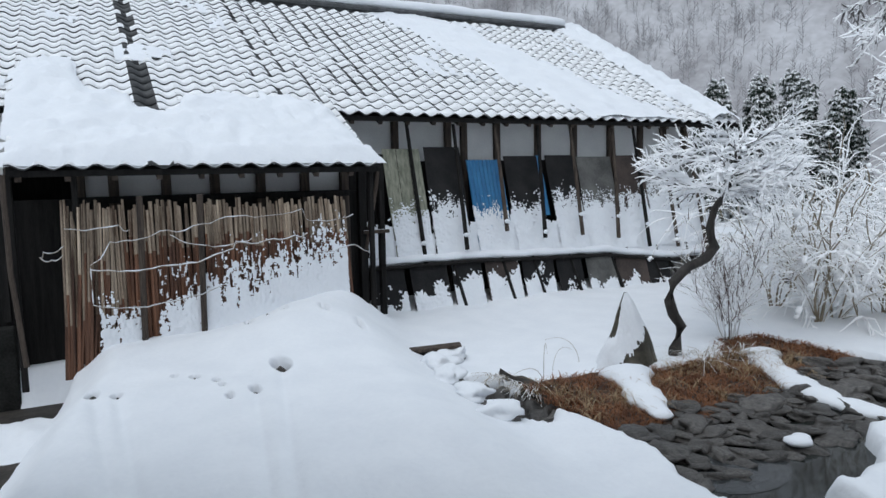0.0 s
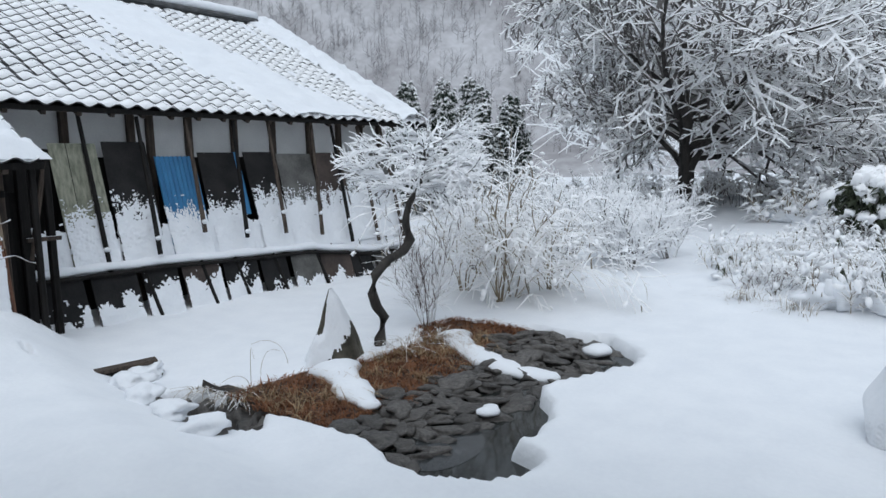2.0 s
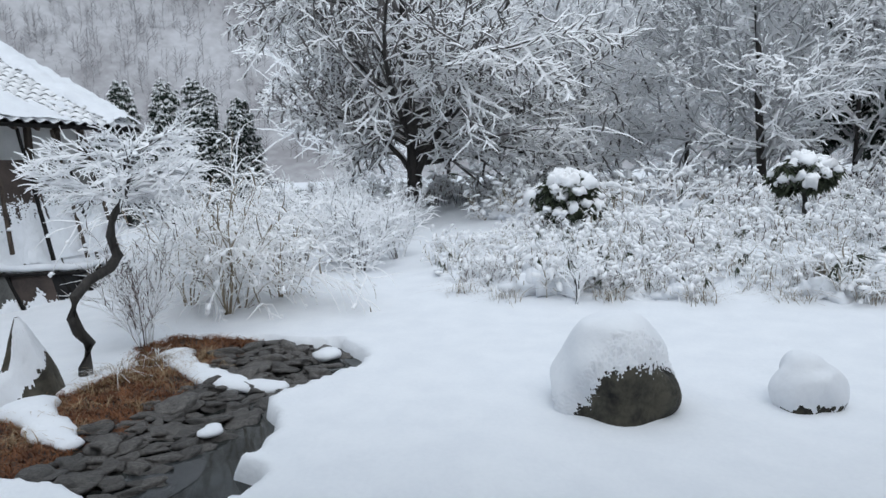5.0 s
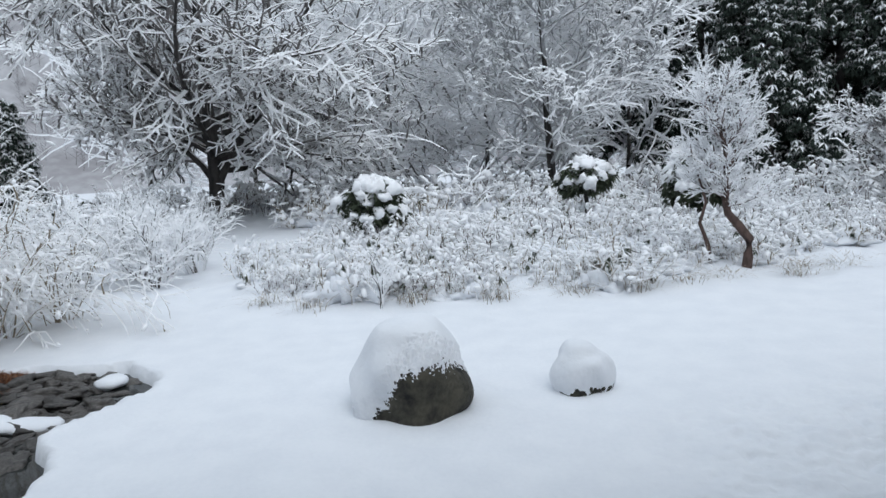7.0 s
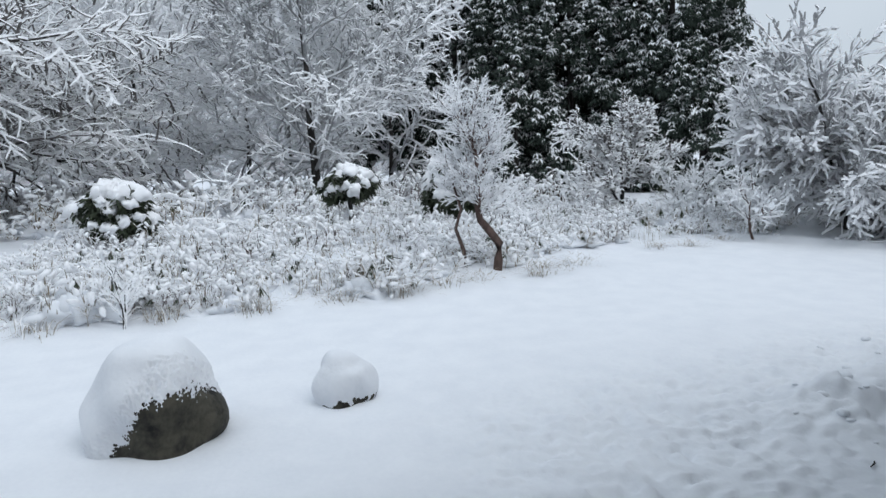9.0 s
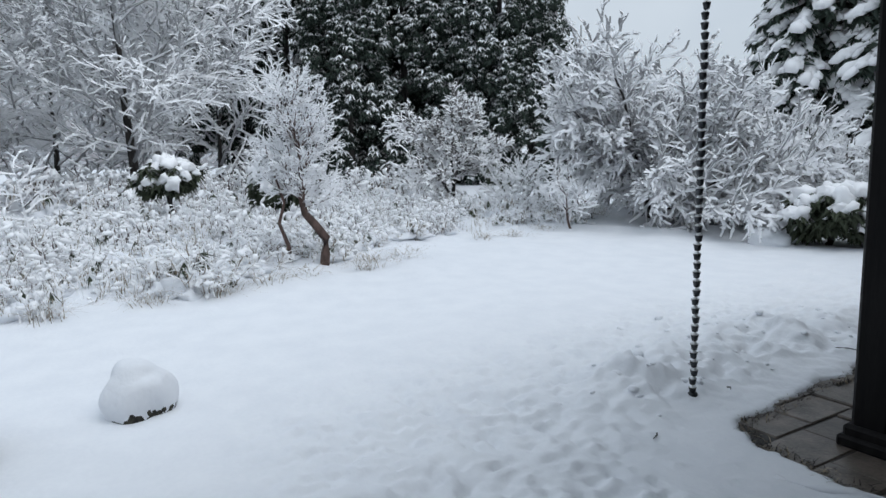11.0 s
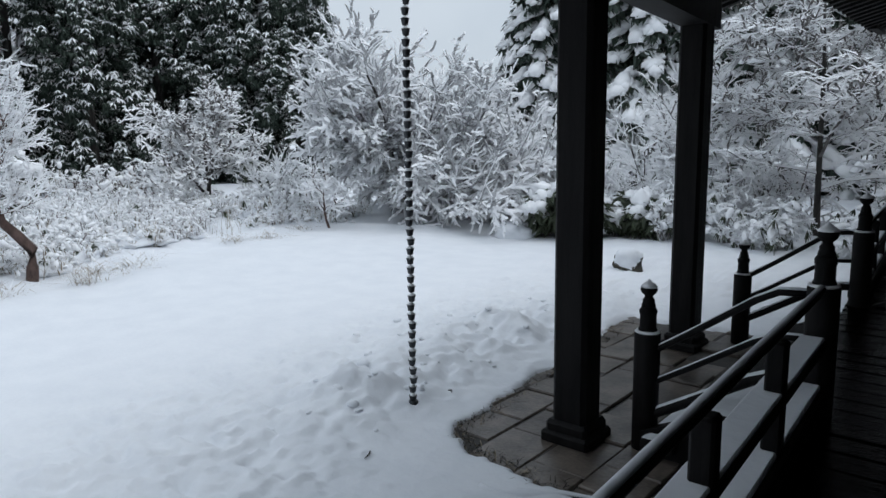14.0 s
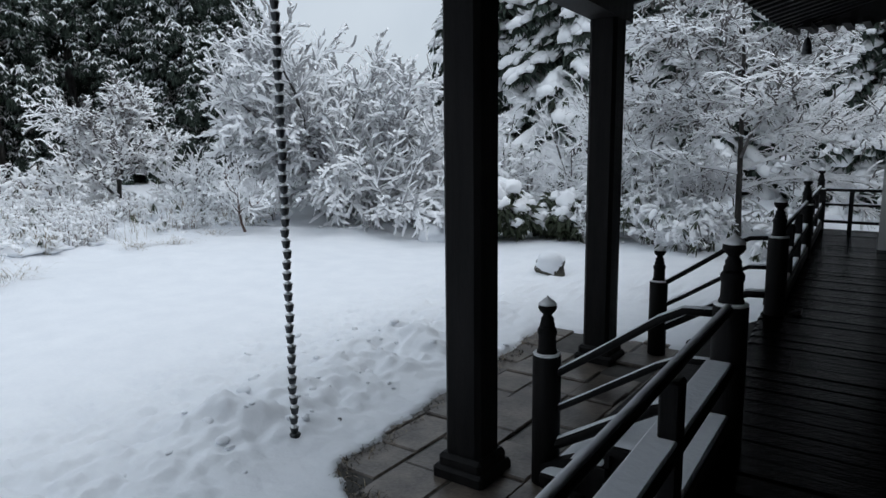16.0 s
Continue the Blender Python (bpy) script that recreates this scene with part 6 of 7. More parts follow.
# the small bent tree at the plum's side
SMALL = [(5, 0.2, 0.02, 8, 0.3, 30, 70, 0.7, 0.3), (4, 0.16, 0.02, 6, 0.2, 25, 55, 0.55, 0.3), (3, 0.18, 0.02, 4, 0.1, 20, 50, 0.5, 0.3), (2, 0.2, 0, 0, 0, 0, 0, 0, 0)]
tree_thing("small_bent_tree", "small bent tree with snowy twigs beside the plum", "tree", (12.5, -12.05, 0.08), fan_tree(35, 1.5, 0.05, SMALL), 0.026, BARK_RED, keep=0.4)

# ---- conifers ----
FINGERS, FF = [], []
for k in range(7):
    a = k * 2 * math.pi / 7 + 0.3 * (k % 2)
    ln = 0.34 + 0.12 * ((k * 5) % 3)
    o = len(FINGERS)
    ca, sa = math.cos(a), math.sin(a)
    w = 0.065
    FINGERS += [(0, 0, 0.05), (0.5 * ln * ca - w * sa, 0.5 * ln * sa + w * ca, -0.05), (0.5 * ln * ca + w * sa, 0.5 * ln * sa - w * ca, -0.05), (0.5 * ln * ca, 0.5 * ln * sa, 0.03), (ln * ca, ln * sa, -0.30 * ln - 0.07)]
    FF += [(o, o + 1, o + 3), (o, o + 3, o + 2), (o + 1, o + 4, o + 3), (o + 3, o + 4, o + 2)]
FINGERS = np.array(FINGERS)
# a hanging version, with tips that droop steeply
HANGING = FINGERS * np.array([0.62, 0.62, 1.0])
HANGING[:, 2] -= 0.9 * np.hypot(FINGERS[:, 0], FINGERS[:, 1])
LEAFLET = HANGING * 0.34
# a light tuft of five drooping needles sprays, cheap enough for whole groves
TUFT, TF = [], []
for k in range(5):
    a, ln = k * 2.51, (0.26, 0.34, 0.22, 0.30, 0.36)[k]
    ca, sa, o = math.cos(a), math.sin(a), len(TUFT)
    TUFT += [(0, 0, 0.06), (0.55 * ln * ca - 0.075 * sa, 0.55 * ln * sa + 0.075 * ca, -0.10 * ln - 0.02), (ln * ca, ln * sa, -0.85 * ln), (0.55 * ln * ca + 0.075 * sa, 0.55 * ln * sa - 0.075 * ca, -0.10 * ln - 0.02)]
    TF += [(o, o + 1, o + 2), (o, o + 2, o + 3)]
TUFT = np.array(TUFT)


def pads_mesh(rng, pads, wide=0.34, high=0.26, droop=(0.25, 0.75), rough=0.09, shape=ICO2):
    """Sagging lumps of snow: each of pads is (place, outward angle, size)."""
    base = shape[0].copy()
    base[:, 2] = np.where(base[:, 2] < -0.25, -0.25, base[:, 2])
    m = np.zeros((len(pads), 3, 3))
    for i, (_, a, s) in enumerate(pads):
        ca, sa, dr = math.cos(a), math.sin(a), rng.uniform(*droop)
        m[i] = np.array([[ca * math.cos(dr), -sa, ca * math.sin(dr)], [sa * math.cos(dr), ca, sa * math.sin(dr)], [-math.sin(dr), 0, math.cos(dr)]]) @ np.diag([0.62 * s, wide * s, high * s])
    bb = Build().many(base, shape[1], 0, m, np.array([p for p, _, _ in pads]) + np.array([0, 0, 0.05]))
    f = 0.27 / rough
    bb.v = [(x + rough * noise.noise(Vector((x * f, y * f, z * f))), y + rough * noise.noise(Vector((x * f + 9, y * f, z * f))), z + rough * noise.noise(Vector((x * f, y * f + 7, z * f)))) for x, y, z in bb.v]
    return bb


def cedar_thing(name, label, loc, h, r, boughs, seed, group, per=20, power=0.5, spray=1.0, white=0.75, low=0.02, level=-0.2):
    """A dense conifer: boughs of hanging needle sprays, with snow caught on the upper sprays of each bough."""
    rng = np.random.default_rng(seed)
    ob = thing(name, label, "tree", loc, group)
    part("trunk", Build().tube([(0, 0, -0.2), (0, 0, h * 0.5), (0.05, 0, h * 0.97)], [h * 0.018 + 0.05, h * 0.012, 0.02], 7), BARK, ob)
    f = rng.uniform(low, 1, boughs) ** 0.9
    a = rng.uniform(0, 6.283, boughs)
    rad = r * (1 - f) ** power * (1 + 0.16 * np.sin(3 * a + f * 14 + seed)) * rng.uniform(0.78, 1.04, boughs) + 0.1
    c = np.stack([rad * np.cos(a), rad * np.sin(a), f * h], 1)
    size = rng.uniform(0.5, 1.25, boughs) * (0.45 + 0.11 * r)
    n = boughs * per
    idx = np.repeat(np.arange(boughs), per)
    u = rng.normal(0, 1, (n, 3))
    u /= np.linalg.norm(u, axis=1)[:, None]
    u *= rng.uniform(0.35, 1.0, n)[:, None] ** 0.5
    out_ = np.stack([np.cos(a), np.sin(a)], 1)[idx]
    off = u * size[idx][:, None] * np.array([0.62, 0.62, 0.95])
    off[:, 2] -= 0.5 * np.maximum(0, (off[:, :2] * out_).sum(1))
    pl_ = c[idx] + off
    turn = turns_of(rng, n, 0.35, (0.55 * spray, 1.25 * spray))
    turn[:, :, :2] *= 0.72
    part("foliage", Build().many(TUFT, TF, 0, turn, pl_), LEAF, ob, "dark green drooping needles")["kind"] = "stuff"
    pick = (u[:, 2] > rng.normal(level, 0.3, n)) & (rng.uniform(0, 1, n) < white)
    k = pick.sum()
    snow_b = Build().many(TUFT * np.array([1, 1, 0.75]), TF, 0, turn[pick] * rng.uniform(0.6, 1.15, k)[:, None, None], pl_[pick] + np.concatenate([out_[pick] * 0.05, np.full((k, 1), 0.07)], 1))
    part("snow", snow_b, SNOW_FINE, ob, "tufts of snow on the needles")["kind"] = "stuff"
    return ob


grove = [(36.5, -13.5, 15, 3.2), (36.8, -17, 17, 3.3), (34.6, -19.6, 16, 3.2), (33.2, -22.0, 16.5, 3.1), (39, -21, 18, 3.4), (36.5, -24.2, 17.5, 3.0), (38.5, -11.0, 14, 2.8), (33.4, -15.6, 14, 2.9), (31.6, -24.0, 16, 3.0), (30.8, -25.6, 15, 2.7)]
for k, (x, y, h, r) in enumerate(grove):
    cedar_thing("cedar", "tall dense dark green cedar flecked with snow", (x, y, -0.1), h, r, 250, 50 + k, "dark cedar grove", 22, 0.42, 0.95, 0.8)
for k, (x, y, h, r) in enumerate(((22.8, 19.8, 5.6, 1.1), (24.0, 18.6, 5.5, 1.1), (24.8, 17.2, 5.2, 1.0), (26.2, 18.6, 6.0, 1.2), (21.6, 22.0, 5.2, 1.0), (25.6, 16.2, 4.8, 1.0))):
    cedar_thing("young_conifer", "young dark conifer dusted with snow behind the farmhouse", (x, y, 0), h, r * 1.2, 80, 80 + k, "young conifers", 16, 0.8, 0.6, 1.0, level=-0.9)


def pad_conifer(name, label, loc, h, r, whorls, seed, group, pad=1.15, low=0.05, size=1.0, droop=0.42, taper=0.7, kind="tree"):
    """A conifer whose boughs sag under pads of snow."""
    rng = np.random.default_rng(seed)
    ob = thing(name, label, kind, loc, group, size=size)
    part("trunk", Build().tube([(0, 0, -0.2), (0, 0, h * 0.5), (0.03, 0, h * 0.99)], [0.16, 0.10, 0.02], 8), BARK, ob)
    boughs, pads, sprays = [], [], []
    for wv in range(whorls):
        f = low + (1 - low) * (wv + rng.uniform(0, 0.6)) / whorls
        n = int(5 + 3 * (1 - f))
        off = rng.uniform(0, 6.28)
        for k in range(n):
            a = off + 6.283 * k / n + rng.normal(0, 0.15)
            ln = r * (1 - f) ** taper * rng.uniform(0.75, 1.15) + 0.25
            z0 = f * h
            pts = np.array([(ln * s * math.cos(a), ln * s * math.sin(a), z0 + ln * (0.12 * s - droop * s * s)) for s in (0, 0.35, 0.7, 1.0)])
            boughs.append((pts, [0.035, 0.03, 0.02, 0.01], 1))
            for s in np.arange(0.25, 1.05, 0.30 / max(0.6, ln)):
                c = np.array([ln * s * math.cos(a), ln * s * math.sin(a), z0 + ln * (0.12 * s - droop * s * s)])
                for side in (-1, 0, 1):
                    g = c + np.array([-math.sin(a), math.cos(a), 0]) * side * 0.28 * (1.2 - 0.5 * s) * ln / (ln + 0.6) + rng.normal(0, 0.05, 3) - np.array([0, 0, 0.1 * abs(side)])
                    sprays.append(g - np.array([0, 0, 0.08]))
                    if rng.uniform() < (0.95 if s > 0.4 else 0.6):
                        pads.append((g, a + side * 0.6 + rng.normal(0, 0.2), rng.uniform(0.6, 1.25) * pad * (0.7 if side else 1.0) * (1.15 - 0.5 * f)))
    part("bough_frame", limbs(Build(), boughs, 0.03), [BARK, SNOW_FINE], ob)
    sp = np.array(sprays)
    part("foliage", Build().many(TUFT, TF, 0, turns_of(rng, len(sp), 0.4, (0.9, 1.7)), sp), LEAF, ob, "dark green needles under the snow")["kind"] = "stuff"
    bb = pads_mesh(rng, pads, shape=ICO1)
    part("clinging_snow", bb, SNOW_FINE, ob, "sagging pads of snow on the boughs", True)["kind"] = "stuff"
    return ob


fir = pad_conifer("snowy_fir", "tall fir with boughs sagging under thick pads of snow", (11.6, -27.5, 0), 13, 3.3, 25, 91, "snowy firs", 0.95)
for x, y, rz, s in ((15.6, -27.2, 60, 0.95), (7.6, -29.0, 150, 1.05), (3.5, -30.5, 250, 1.0), (-0.2, -28.5, 20, 0.95), (18.8, -30.5, 200, 0.8), (-4.0, -27.0, 100, 1.1), (1.6, -25.5, 310, 0.7), (-2.2, -23.5, 10, 0.8)):
    copy_thing(fir, pose(x, y, 0, 0, 0, rz) @ Matrix.Diagonal((s, s, s, 1)))

crooked_tree()

# ---- shrubs ----
SHRUB = [(5, 0.13, 0.01, 8, 0.25, 18, 50, 0.55, 0.3), (4, 0.16, 0.0, 5, 0.2, 18, 45, 0.5, 0.3), (2, 0.2, -0.02, 0, 0, 0, 0, 0, 0)]


def twig_shrub(seed, n, h, spread, spec, base_r=0.012, tilt=0.5, foot=0.15):
    rng = np.random.default_rng(seed)
    out = []
    for k in range(n):
        a, t = rng.uniform(0, 6.283), abs(rng.normal(0, tilt))
        p = (foot * spread * math.cos(a) * rng.uniform(0, 1), foot * spread * math.sin(a) * rng.uniform(0, 1), -0.05)
        grow(rng, p, (math.sin(t) * math.cos(a), math.sin(t) * math.sin(a), math.cos(t)), h * rng.uniform(0.6, 1.1), base_r, 0, spec, out)
    return out


def shrub_thing(name, label, loc, branches, snow, bark, group="", pads=0, pad_r=0.14, seed=0, keep=0.45, mounds=0, leafy=0, rz=0.0, bare=True, rime=1):
    ob = thing(name, label, "shrub", loc, group, rz=rz)
    part("branching", limbs(Build(), branches, snow, keep, bare=bare, rime=rime), [bark, SNOW_FINE], ob)["kind"] = "stuff"
    rng = np.random.default_rng(seed + 100)
    tips = [q[0][-1] for q in branches]
    if leafy:
        idx = rng.integers(0, len(tips), leafy)
        part("leaves", Build().many(LEAFLET, FF, 0, turns_of(rng, leafy, 0.5, (0.6, 1.2)), np.array([tips[i] for i in idx]) - np.array([0, 0, 0.04])), LEAF_SHRUB, ob, "dark evergreen leaves")["kind"] = "stuff"
    if pads:
        lumps = []
        for k in range(pads):
            q = branches[rng.integers(0, len(branches))][0]
            c, d = q[len(q) // 2 if k % 2 else -1], q[-1] - q[0]
            lumps.append((c, math.atan2(d[1], d[0]), pad_r * rng.uniform(0.9, 2.4)))
        heap = Build()
        for k in range(mounds):
            w, q = rng.uniform(0, 6.283), rng.uniform(0.05, 0.4)
            blob(heap, (q * math.cos(w), q * math.sin(w), 0.04 + 0.10 * rng.uniform() * (1 - q)), (rng.uniform(0.16, 0.34), rng.uniform(0.13, 0.24), rng.uniform(0.08, 0.16)), 1.0, 1.6, ICO3, seed=seed + k * 1.3, rz=w)
        part("clinging_snow", pads_mesh(rng, lumps, 0.32, 0.28, (-0.1, 0.9), pad_r * 0.8, ICO1 if pad_r < 0.07 else ICO2), SNOW_FINE, ob, "clumps of snow", True)["kind"] = "stuff"
        if mounds:
            part("heaped_snow", heap, SNOW, ob, "lumpy snow heaped at the foot", True)["kind"] = "stuff"
    return ob


# arching bushes between the crooked tree and the lawn
ARCH = [(8, 0.07, -0.11, 10, 0.25, 20, 55, 0.42, 0.35), (5, 0.13, -0.13, 6, 0.15, 18, 50, 0.5, 0.3), (3, 0.18, -0.12, 0, 0, 0, 0, 0, 0)]
BOW = [(10, 0.10, -0.17, 15, 0.25, 20, 60, 0.34, 0.35), (5, 0.15, -0.2, 0, 0, 0, 0, 0, 0)]
for k, (x, y, h, n) in enumerate(((8.35, 5.45, 1.6, 11), (8.8, 5.5, 1.8, 12), (8.9, 6.5, 1.95, 12), (9.5, 5.2, 1.45, 10), (9.9, 6.9, 1.8, 11))):
    shrub_thing("arching_bush", "arching bush bowed down by snow on its long branches", (x, y, 0.05), twig_shrub(200 + k, n + 2, h * 1.4, 0.6, BOW, 0.008, 0.42), 0.013, TWIG_TAN, "arching bushes", 120, 0.055, k, bare=False, rime=0)
shrub_thing("bare_stem_bush", "bare bush of thin upright brown stems by the pond", (6.55, 5.35, 0.03), twig_shrub(220, 13, 1.15, 0.4, SHRUB, 0.007, 0.38), 0.004, BARK_RED, keep=0.3, rime=0)
# low bushes along the lawn
for k, (x, y, h, n) in enumerate(((11.9, 4.9, 1.25, 10), (12.8, 5.6, 1.3, 10), (11.2, 5.9, 1.3, 9), (13.6, 4.8, 1.2, 9), (14.6, 6.2, 1.4, 10), (12.2, 7.4, 1.5, 10), (16.2, 7.0, 1.4, 10), (10.6, 7.6, 1.6, 10), (18.5, 8.5, 1.5, 9), (15.5, 9.0, 1.6, 9), (20.5, 7.4, 1.4, 8))):
    shrub_thing("garden_shrub", "bare garden shrub with snow clinging to its twigs", (x, y, 0.05), twig_shrub(240 + k, n + 4, h, 0.6, SHRUB, 0.011, 0.5), 0.018, BARK_GREY, "garden shrubs", 26, 0.07, k)
# a wide bed of snowed-under shrubs, built from a few kinds
LOW = [(4, 0.13, 0.01, 8, 0.3, 20, 55, 0.5, 0.35), (3, 0.2, -0.02, 0, 0, 0, 0, 0, 0)]
kinds = []
for k in range(7):
    h = (0.5, 0.55, 0.6, 0.68, 0.55, 0.78, 0.45)[k]
    t = shrub_thing("low_shrub", "low leafy shrub half buried under clumps of snow", (0, 0, -50), twig_shrub(300 + k, 26, h, 0.9, LOW, 0.006, 0.5, 0.6), 0.010, (TWIG_TAN, BARK_RED)[k % 2], "bed of snowed-under shrubs", 95, 0.066, k + 20, mounds=8, leafy=6)
    kinds.append(t)
rb = random.Random(77)
spots = []
tries = 0


while len(spots) < 150 and tries < 9000:
    tries += 1
    y = rb.uniform(-14.0, 3.4)
    e = bed_edge(y)
    x = e + rb.uniform(0.1, 1.0) ** 1.5 * 10.5
    if (x - 11) ** 2 + (y + 5.2) ** 2 < 0.5 or any((x - a) ** 2 + (y - c) ** 2 < (0.5 + 0.03 * (x - e)) ** 2 for a, c in spots):
        continue
    spots.append((x, y))
first = set()
for i, (x, y) in enumerate(spots):
    k = i % 7
    s = rb.uniform(0.75, 1.25)
    m = pose(x, y, ground_z(x, y) - 0.14, 0, 0, rb.uniform(0, 360)) @ Matrix.Diagonal((s, s, s * rb.uniform(0.8, 1.2), 1))
    if k not in first:
        first.add(k)
        kinds[k].matrix_basis = m
    else:
        copy_thing(kinds[k], m)
# upright dry stalks and grass tufts among them
stalks = Build()
for i in range(520):
    y = rb.uniform(-13, 3.2)
    x = bed_edge(y) + 0.45 + rb.uniform(0, 1) ** 1.5 * 6
    if fbm(x * 0.5, y * 0.5, 21, 2) < -0.1:
        continue
    blades(stalks, rb, x, y, ground_z(x, y), 5, 0.48, 0.2, 0.26, 0.005, 0 if rb.random() < 0.6 else 1, 0.25)
solo("dry_stalks", stalks, [TWIG_TAN, SNOW_FINE], "dry tan stalks standing in the snowy shrub bed", "grass", kind="stuff")
tufts = Build()
for x, y in ((11.2, -6.1), (10.9, -6.6), (11.4, -7.0), (10.4, -4.6), (10.2, -4.0), (10.6, -5.8), (9.8, 0.2), (9.6, 1.6), (10.0, 2.4), (12.3, -9.4), (12.1, -10.0), (9.9, -2.2), (10.0, -3.2), (12.6, -11.2), (9.7, -1.0)):
    blades(tufts, rb, x, y, 0.05, 46, 0.42, 0.28, 0.55, 0.005, 0, 0.55)
    blades(tufts, rb, x, y, 0.07, 26, 0.40, 0.28, 0.5, 0.007, 1, 0.55)
solo("grass_tufts", tufts, [TWIG_TAN, SNOW_FINE], "bent dry grass tufts poking through the snow", "grass", kind="stuff")
shrub_thing("bare_twig", "small bare dark branching twig standing in the snow", (9.5, 0.62, 0.04), twig_shrub(330, 4, 0.85, 0.2, SHRUB, 0.016, 0.6), 0.013, BARK, keep=0.3)
shrub_thing("bare_twig", "thin snowy sapling with level branches", (14.5, -0.9, 0.05), fan_tree(341, 2.3, 0.03, [(5, 0.04, 0, 9, 0.3, 55, 85, 0.35, 0.3), (4, 0.1, 0.02, 4, 0.2, 20, 50, 0.5, 0.3), (2, 0.1, 0, 0, 0, 0, 0, 0, 0)]), 0.03, BARK_GREY, keep=0.4)


def capped_evergreen(label, loc, w, h, seed, trunk=0.9, lobes=15, cap=0.36, leaves=34):
    """An evergreen in lobes: each a tuft of dark leaves under its own lump of snow."""
    rng = np.random.default_rng(seed)
    ob = thing("evergreen_shrub", label, "shrub", loc, "capped evergreen shrubs")
    part("trunk", Build().tube([(0, 0, -0.1), (0.05, 0, trunk * 0.5), (0, 0.03, trunk), (0, 0, trunk + h * 0.6)], [0.1, 0.08, 0.07, 0.03], 7), BARK, ob)
    spots_, b = [], Build()
    for k in range(lobes):
        up_ = -0.45 + 1.4 * (k + 0.5) / lobes
        a = k * 2.4 + rng.normal(0, 0.35)
        q = math.sqrt(max(0.03, 1 - min(1, up_ * up_))) * rng.uniform(0.7, 1.1)
        c = np.array([w * q * math.cos(a), w * q * math.sin(a), trunk + h * 0.5 + h * 0.5 * up_])
        s_ = cap * rng.uniform(0.65, 1.25)
        u = rng.normal(0, 1, (leaves, 3))
        u /= np.linalg.norm(u, axis=1)[:, None]
        spots_.append(c + u * s_ * np.array([0.85, 0.85, 0.55]) - np.array([0, 0, 0.35 * s_]))
        for e in range(4):
            o = rng.normal(0, 0.42, 2) * s_
            blob(b, (c[0] + o[0], c[1] + o[1], c[2] + 0.12 * s_ - 0.5 * abs(o[0] + o[1]) * 0.4), (s_ * rng.uniform(0.45, 0.8), s_ * rng.uniform(0.4, 0.65), s_ * rng.uniform(0.34, 0.6)), 0.9, 1.7, ICO2, seed=seed + k * 3.1 + e, rz=a)
    pl_ = np.concatenate(spots_)
    part("leaves", Build().many(TUFT * 0.42, TF, 0, turns_of(rng, len(pl_), 0.6, (0.8, 1.7)), pl_), LEAF_SHRUB, ob, "dark evergreen leaves")["kind"] = "stuff"
    part("clinging_snow", b, SNOW_FINE, ob, "lumps of snow bending the branches", True)["kind"] = "stuff"


capped_evergreen("evergreen shrub with boughs drooping under heavy snow", (17.6, 1.6, 0.0), 0.58, 1.3, 401, 0.45, 34, 0.29, 26)
capped_evergreen("small evergreen with a drooping umbrella of snow", (19.3, -4.2, 0.15), 0.62, 1.0, 402, 0.8, 28, 0.27, 22)
capped_evergreen("dark evergreen shrub with snow lumps behind the red-barked tree", (17.0, -6.55, 0.1), 0.62, 1.5, 403, 0.45, 26, 0.30, 40)
capped_evergreen("dark rounded evergreen bush under a cap of snow", (7.55, -14.35, 0.0), 0.60, 1.0, 404, 0.15, 26, 0.28, 34)
capped_evergreen("small evergreen bush under snow at the lawn's edge", (6.3, -15.4, 0.0), 0.6, 0.85, 405, 0.1, 16, 0.28)
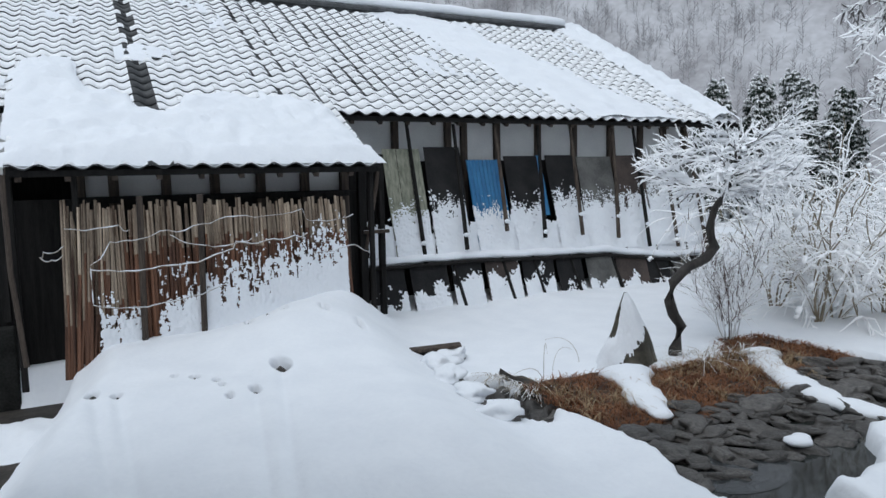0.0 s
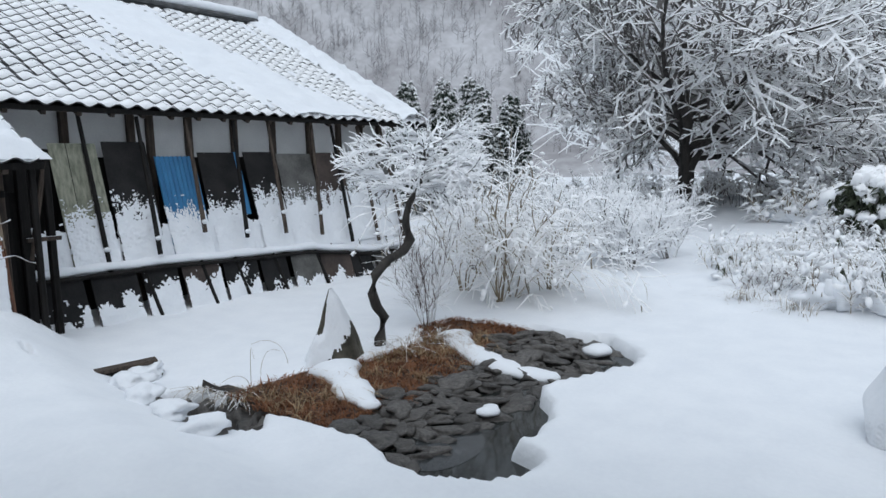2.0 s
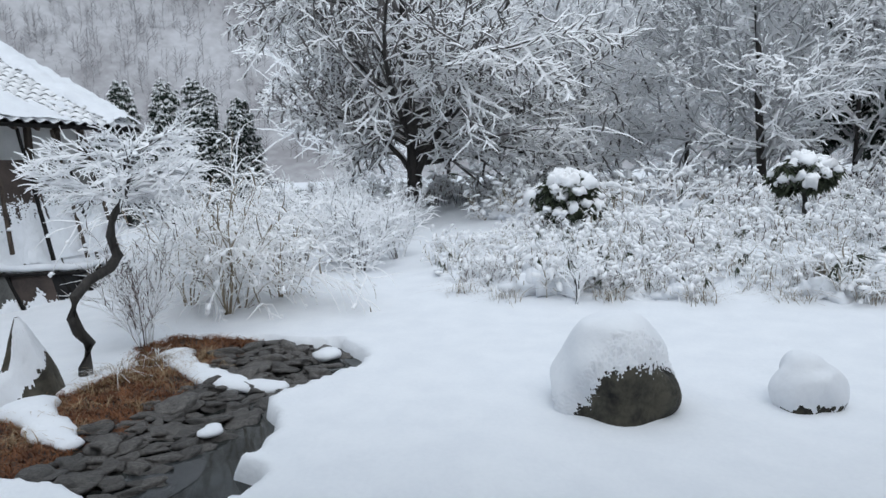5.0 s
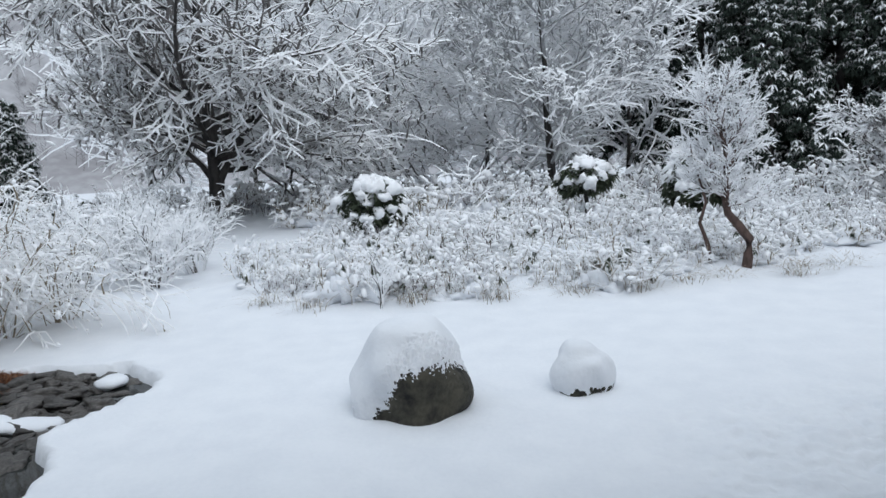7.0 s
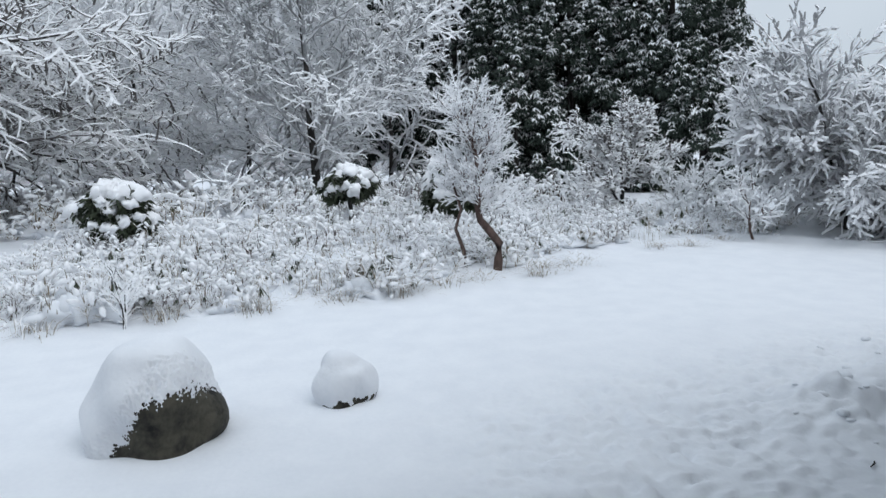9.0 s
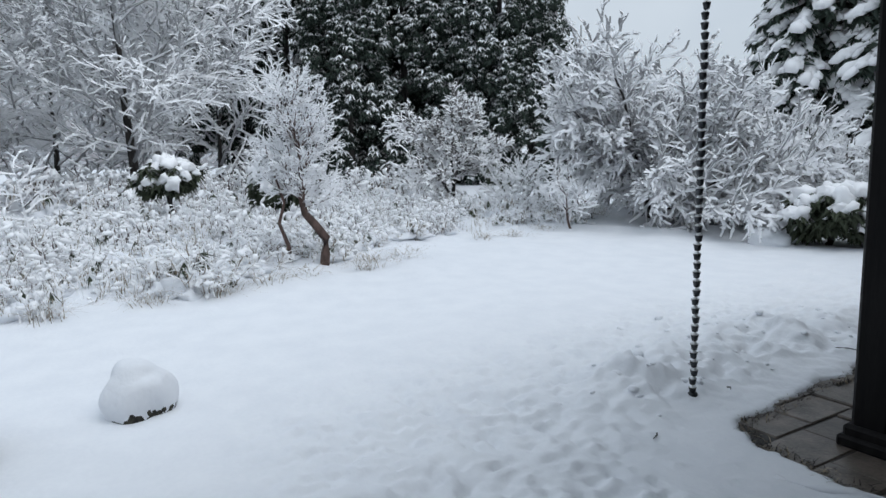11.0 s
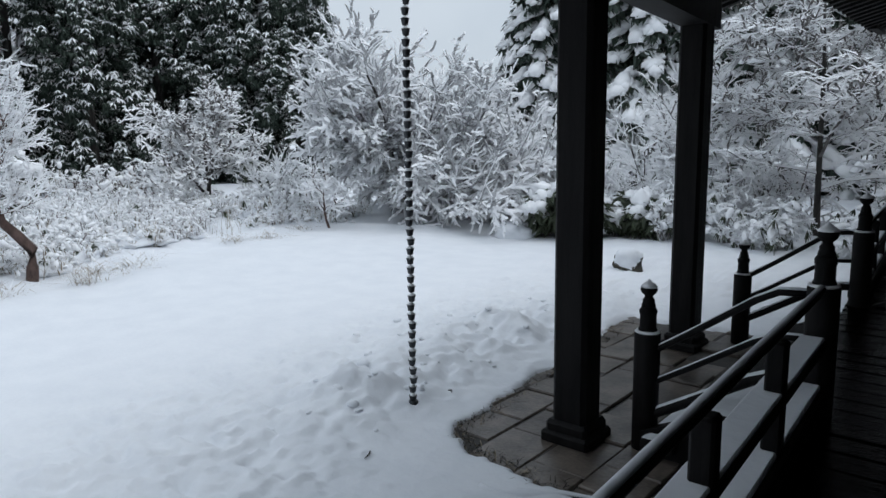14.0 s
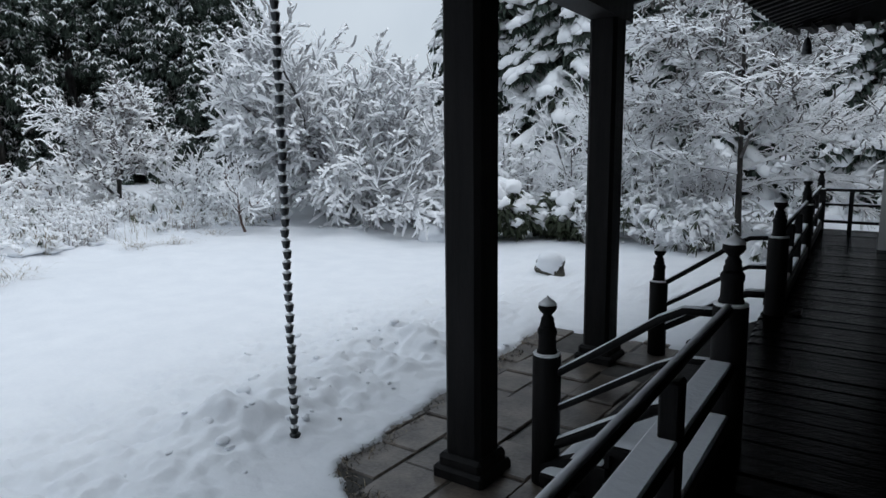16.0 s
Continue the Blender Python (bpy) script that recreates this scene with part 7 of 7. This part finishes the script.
for k, (x, y, h, n) in enumerate(((9.6, -17.2, 2.3, 16), (8.4, -17.8, 2.2, 16), (6.2, -17.6, 2.2, 15), (5.2, -16.6, 1.7, 14), (4.6, -15.4, 0.9, 12), (3.6, -15.0, 0.8, 12), (5.6, -14.9, 0.9, 10), (2.0, -15.4, 0.9, 10), (7.0, -18.6, 2.8, 16), (4.3, -18.8, 2.2, 14), (13.8, -17.0, 1.6, 12), (15.6, -16.0, 1.8, 12), (16.6, -13.6, 1.6, 11), (14.8, -18.6, 2.2, 12))):
    shrub_thing("hedge_bush", "tall bush heaped with snow beyond the lawn", (x, y, 0.0), twig_shrub(420 + k, n, h, 0.8, ARCH if k % 2 else SHRUB, 0.014, 0.5, 0.3), 0.030, BARK_GREY, "snow-heaped bushes", 90, 0.085, k + 60, leafy=30)
# undergrowth in front of the woods
for i in range(44):
    x, y = rb.uniform(22, 38), rb.uniform(-14, 26)
    if (x - 28.3) ** 2 + (y - 9.4) ** 2 < 4:
        continue
    s = rb.uniform(1.6, 2.8)
    copy_thing(kinds[i % 7], pose(x, y, 0.0, 0, 0, rb.uniform(0, 360)) @ Matrix.Diagonal((s, s, s, 1)))

thicket = Build()
for i in range(1700):
    a, r = radians(rb.uniform(44, 122)), rb.uniform(31, 42)
    x, y = r * math.sin(a), r * math.cos(a)
    blades(thicket, rb, x, y, 0.0, 5, 1.3, 0.6, 1.1, 0.013, 0 if rb.random() < 0.6 else 1, 0.45)
solo("thicket", thicket, [BARK, SNOW_FINE], "dark brown thicket at the foot of the snowy woods", "thicket", kind="stuff")

# ---- pieces of floor and roof ----
solo("paving", Build().box(1.0, 3.7, -9.8, -4.45, -0.12, -0.012), JOINT, "stone-paved terrace in front of the temple steps", "paving", kind="structure")
paving = bpy.data.objects["paving"]
rv = random.Random(91)
xa = 1.05
while xa < 3.4:
    wd = rv.choice((0.30, 0.35, 0.40))
    ya = -9.9 + rv.uniform(0, 0.3)
    while ya < -4.6:
        ln = rv.choice((0.34, 0.44, 0.56))
        y1 = min(ya + ln, -4.55)
        if y1 - ya > 0.12:
            b = Build().box(xa + 0.006, xa + wd - 0.006, ya + 0.006, y1 - 0.006, -0.06, rv.uniform(-0.002, 0.004), bevel=0.010, m=pose(0, 0, 0, rv.uniform(-0.15, 0.15), rv.uniform(-0.15, 0.15), 0))
            part("paving_stone", b, PAVER, paving)
        ya += ln
    xa += wd
for kind, m in tile_pieces:
    ob = part("tile", tile_data[kind], None, roof)
    ob.matrix_basis = m
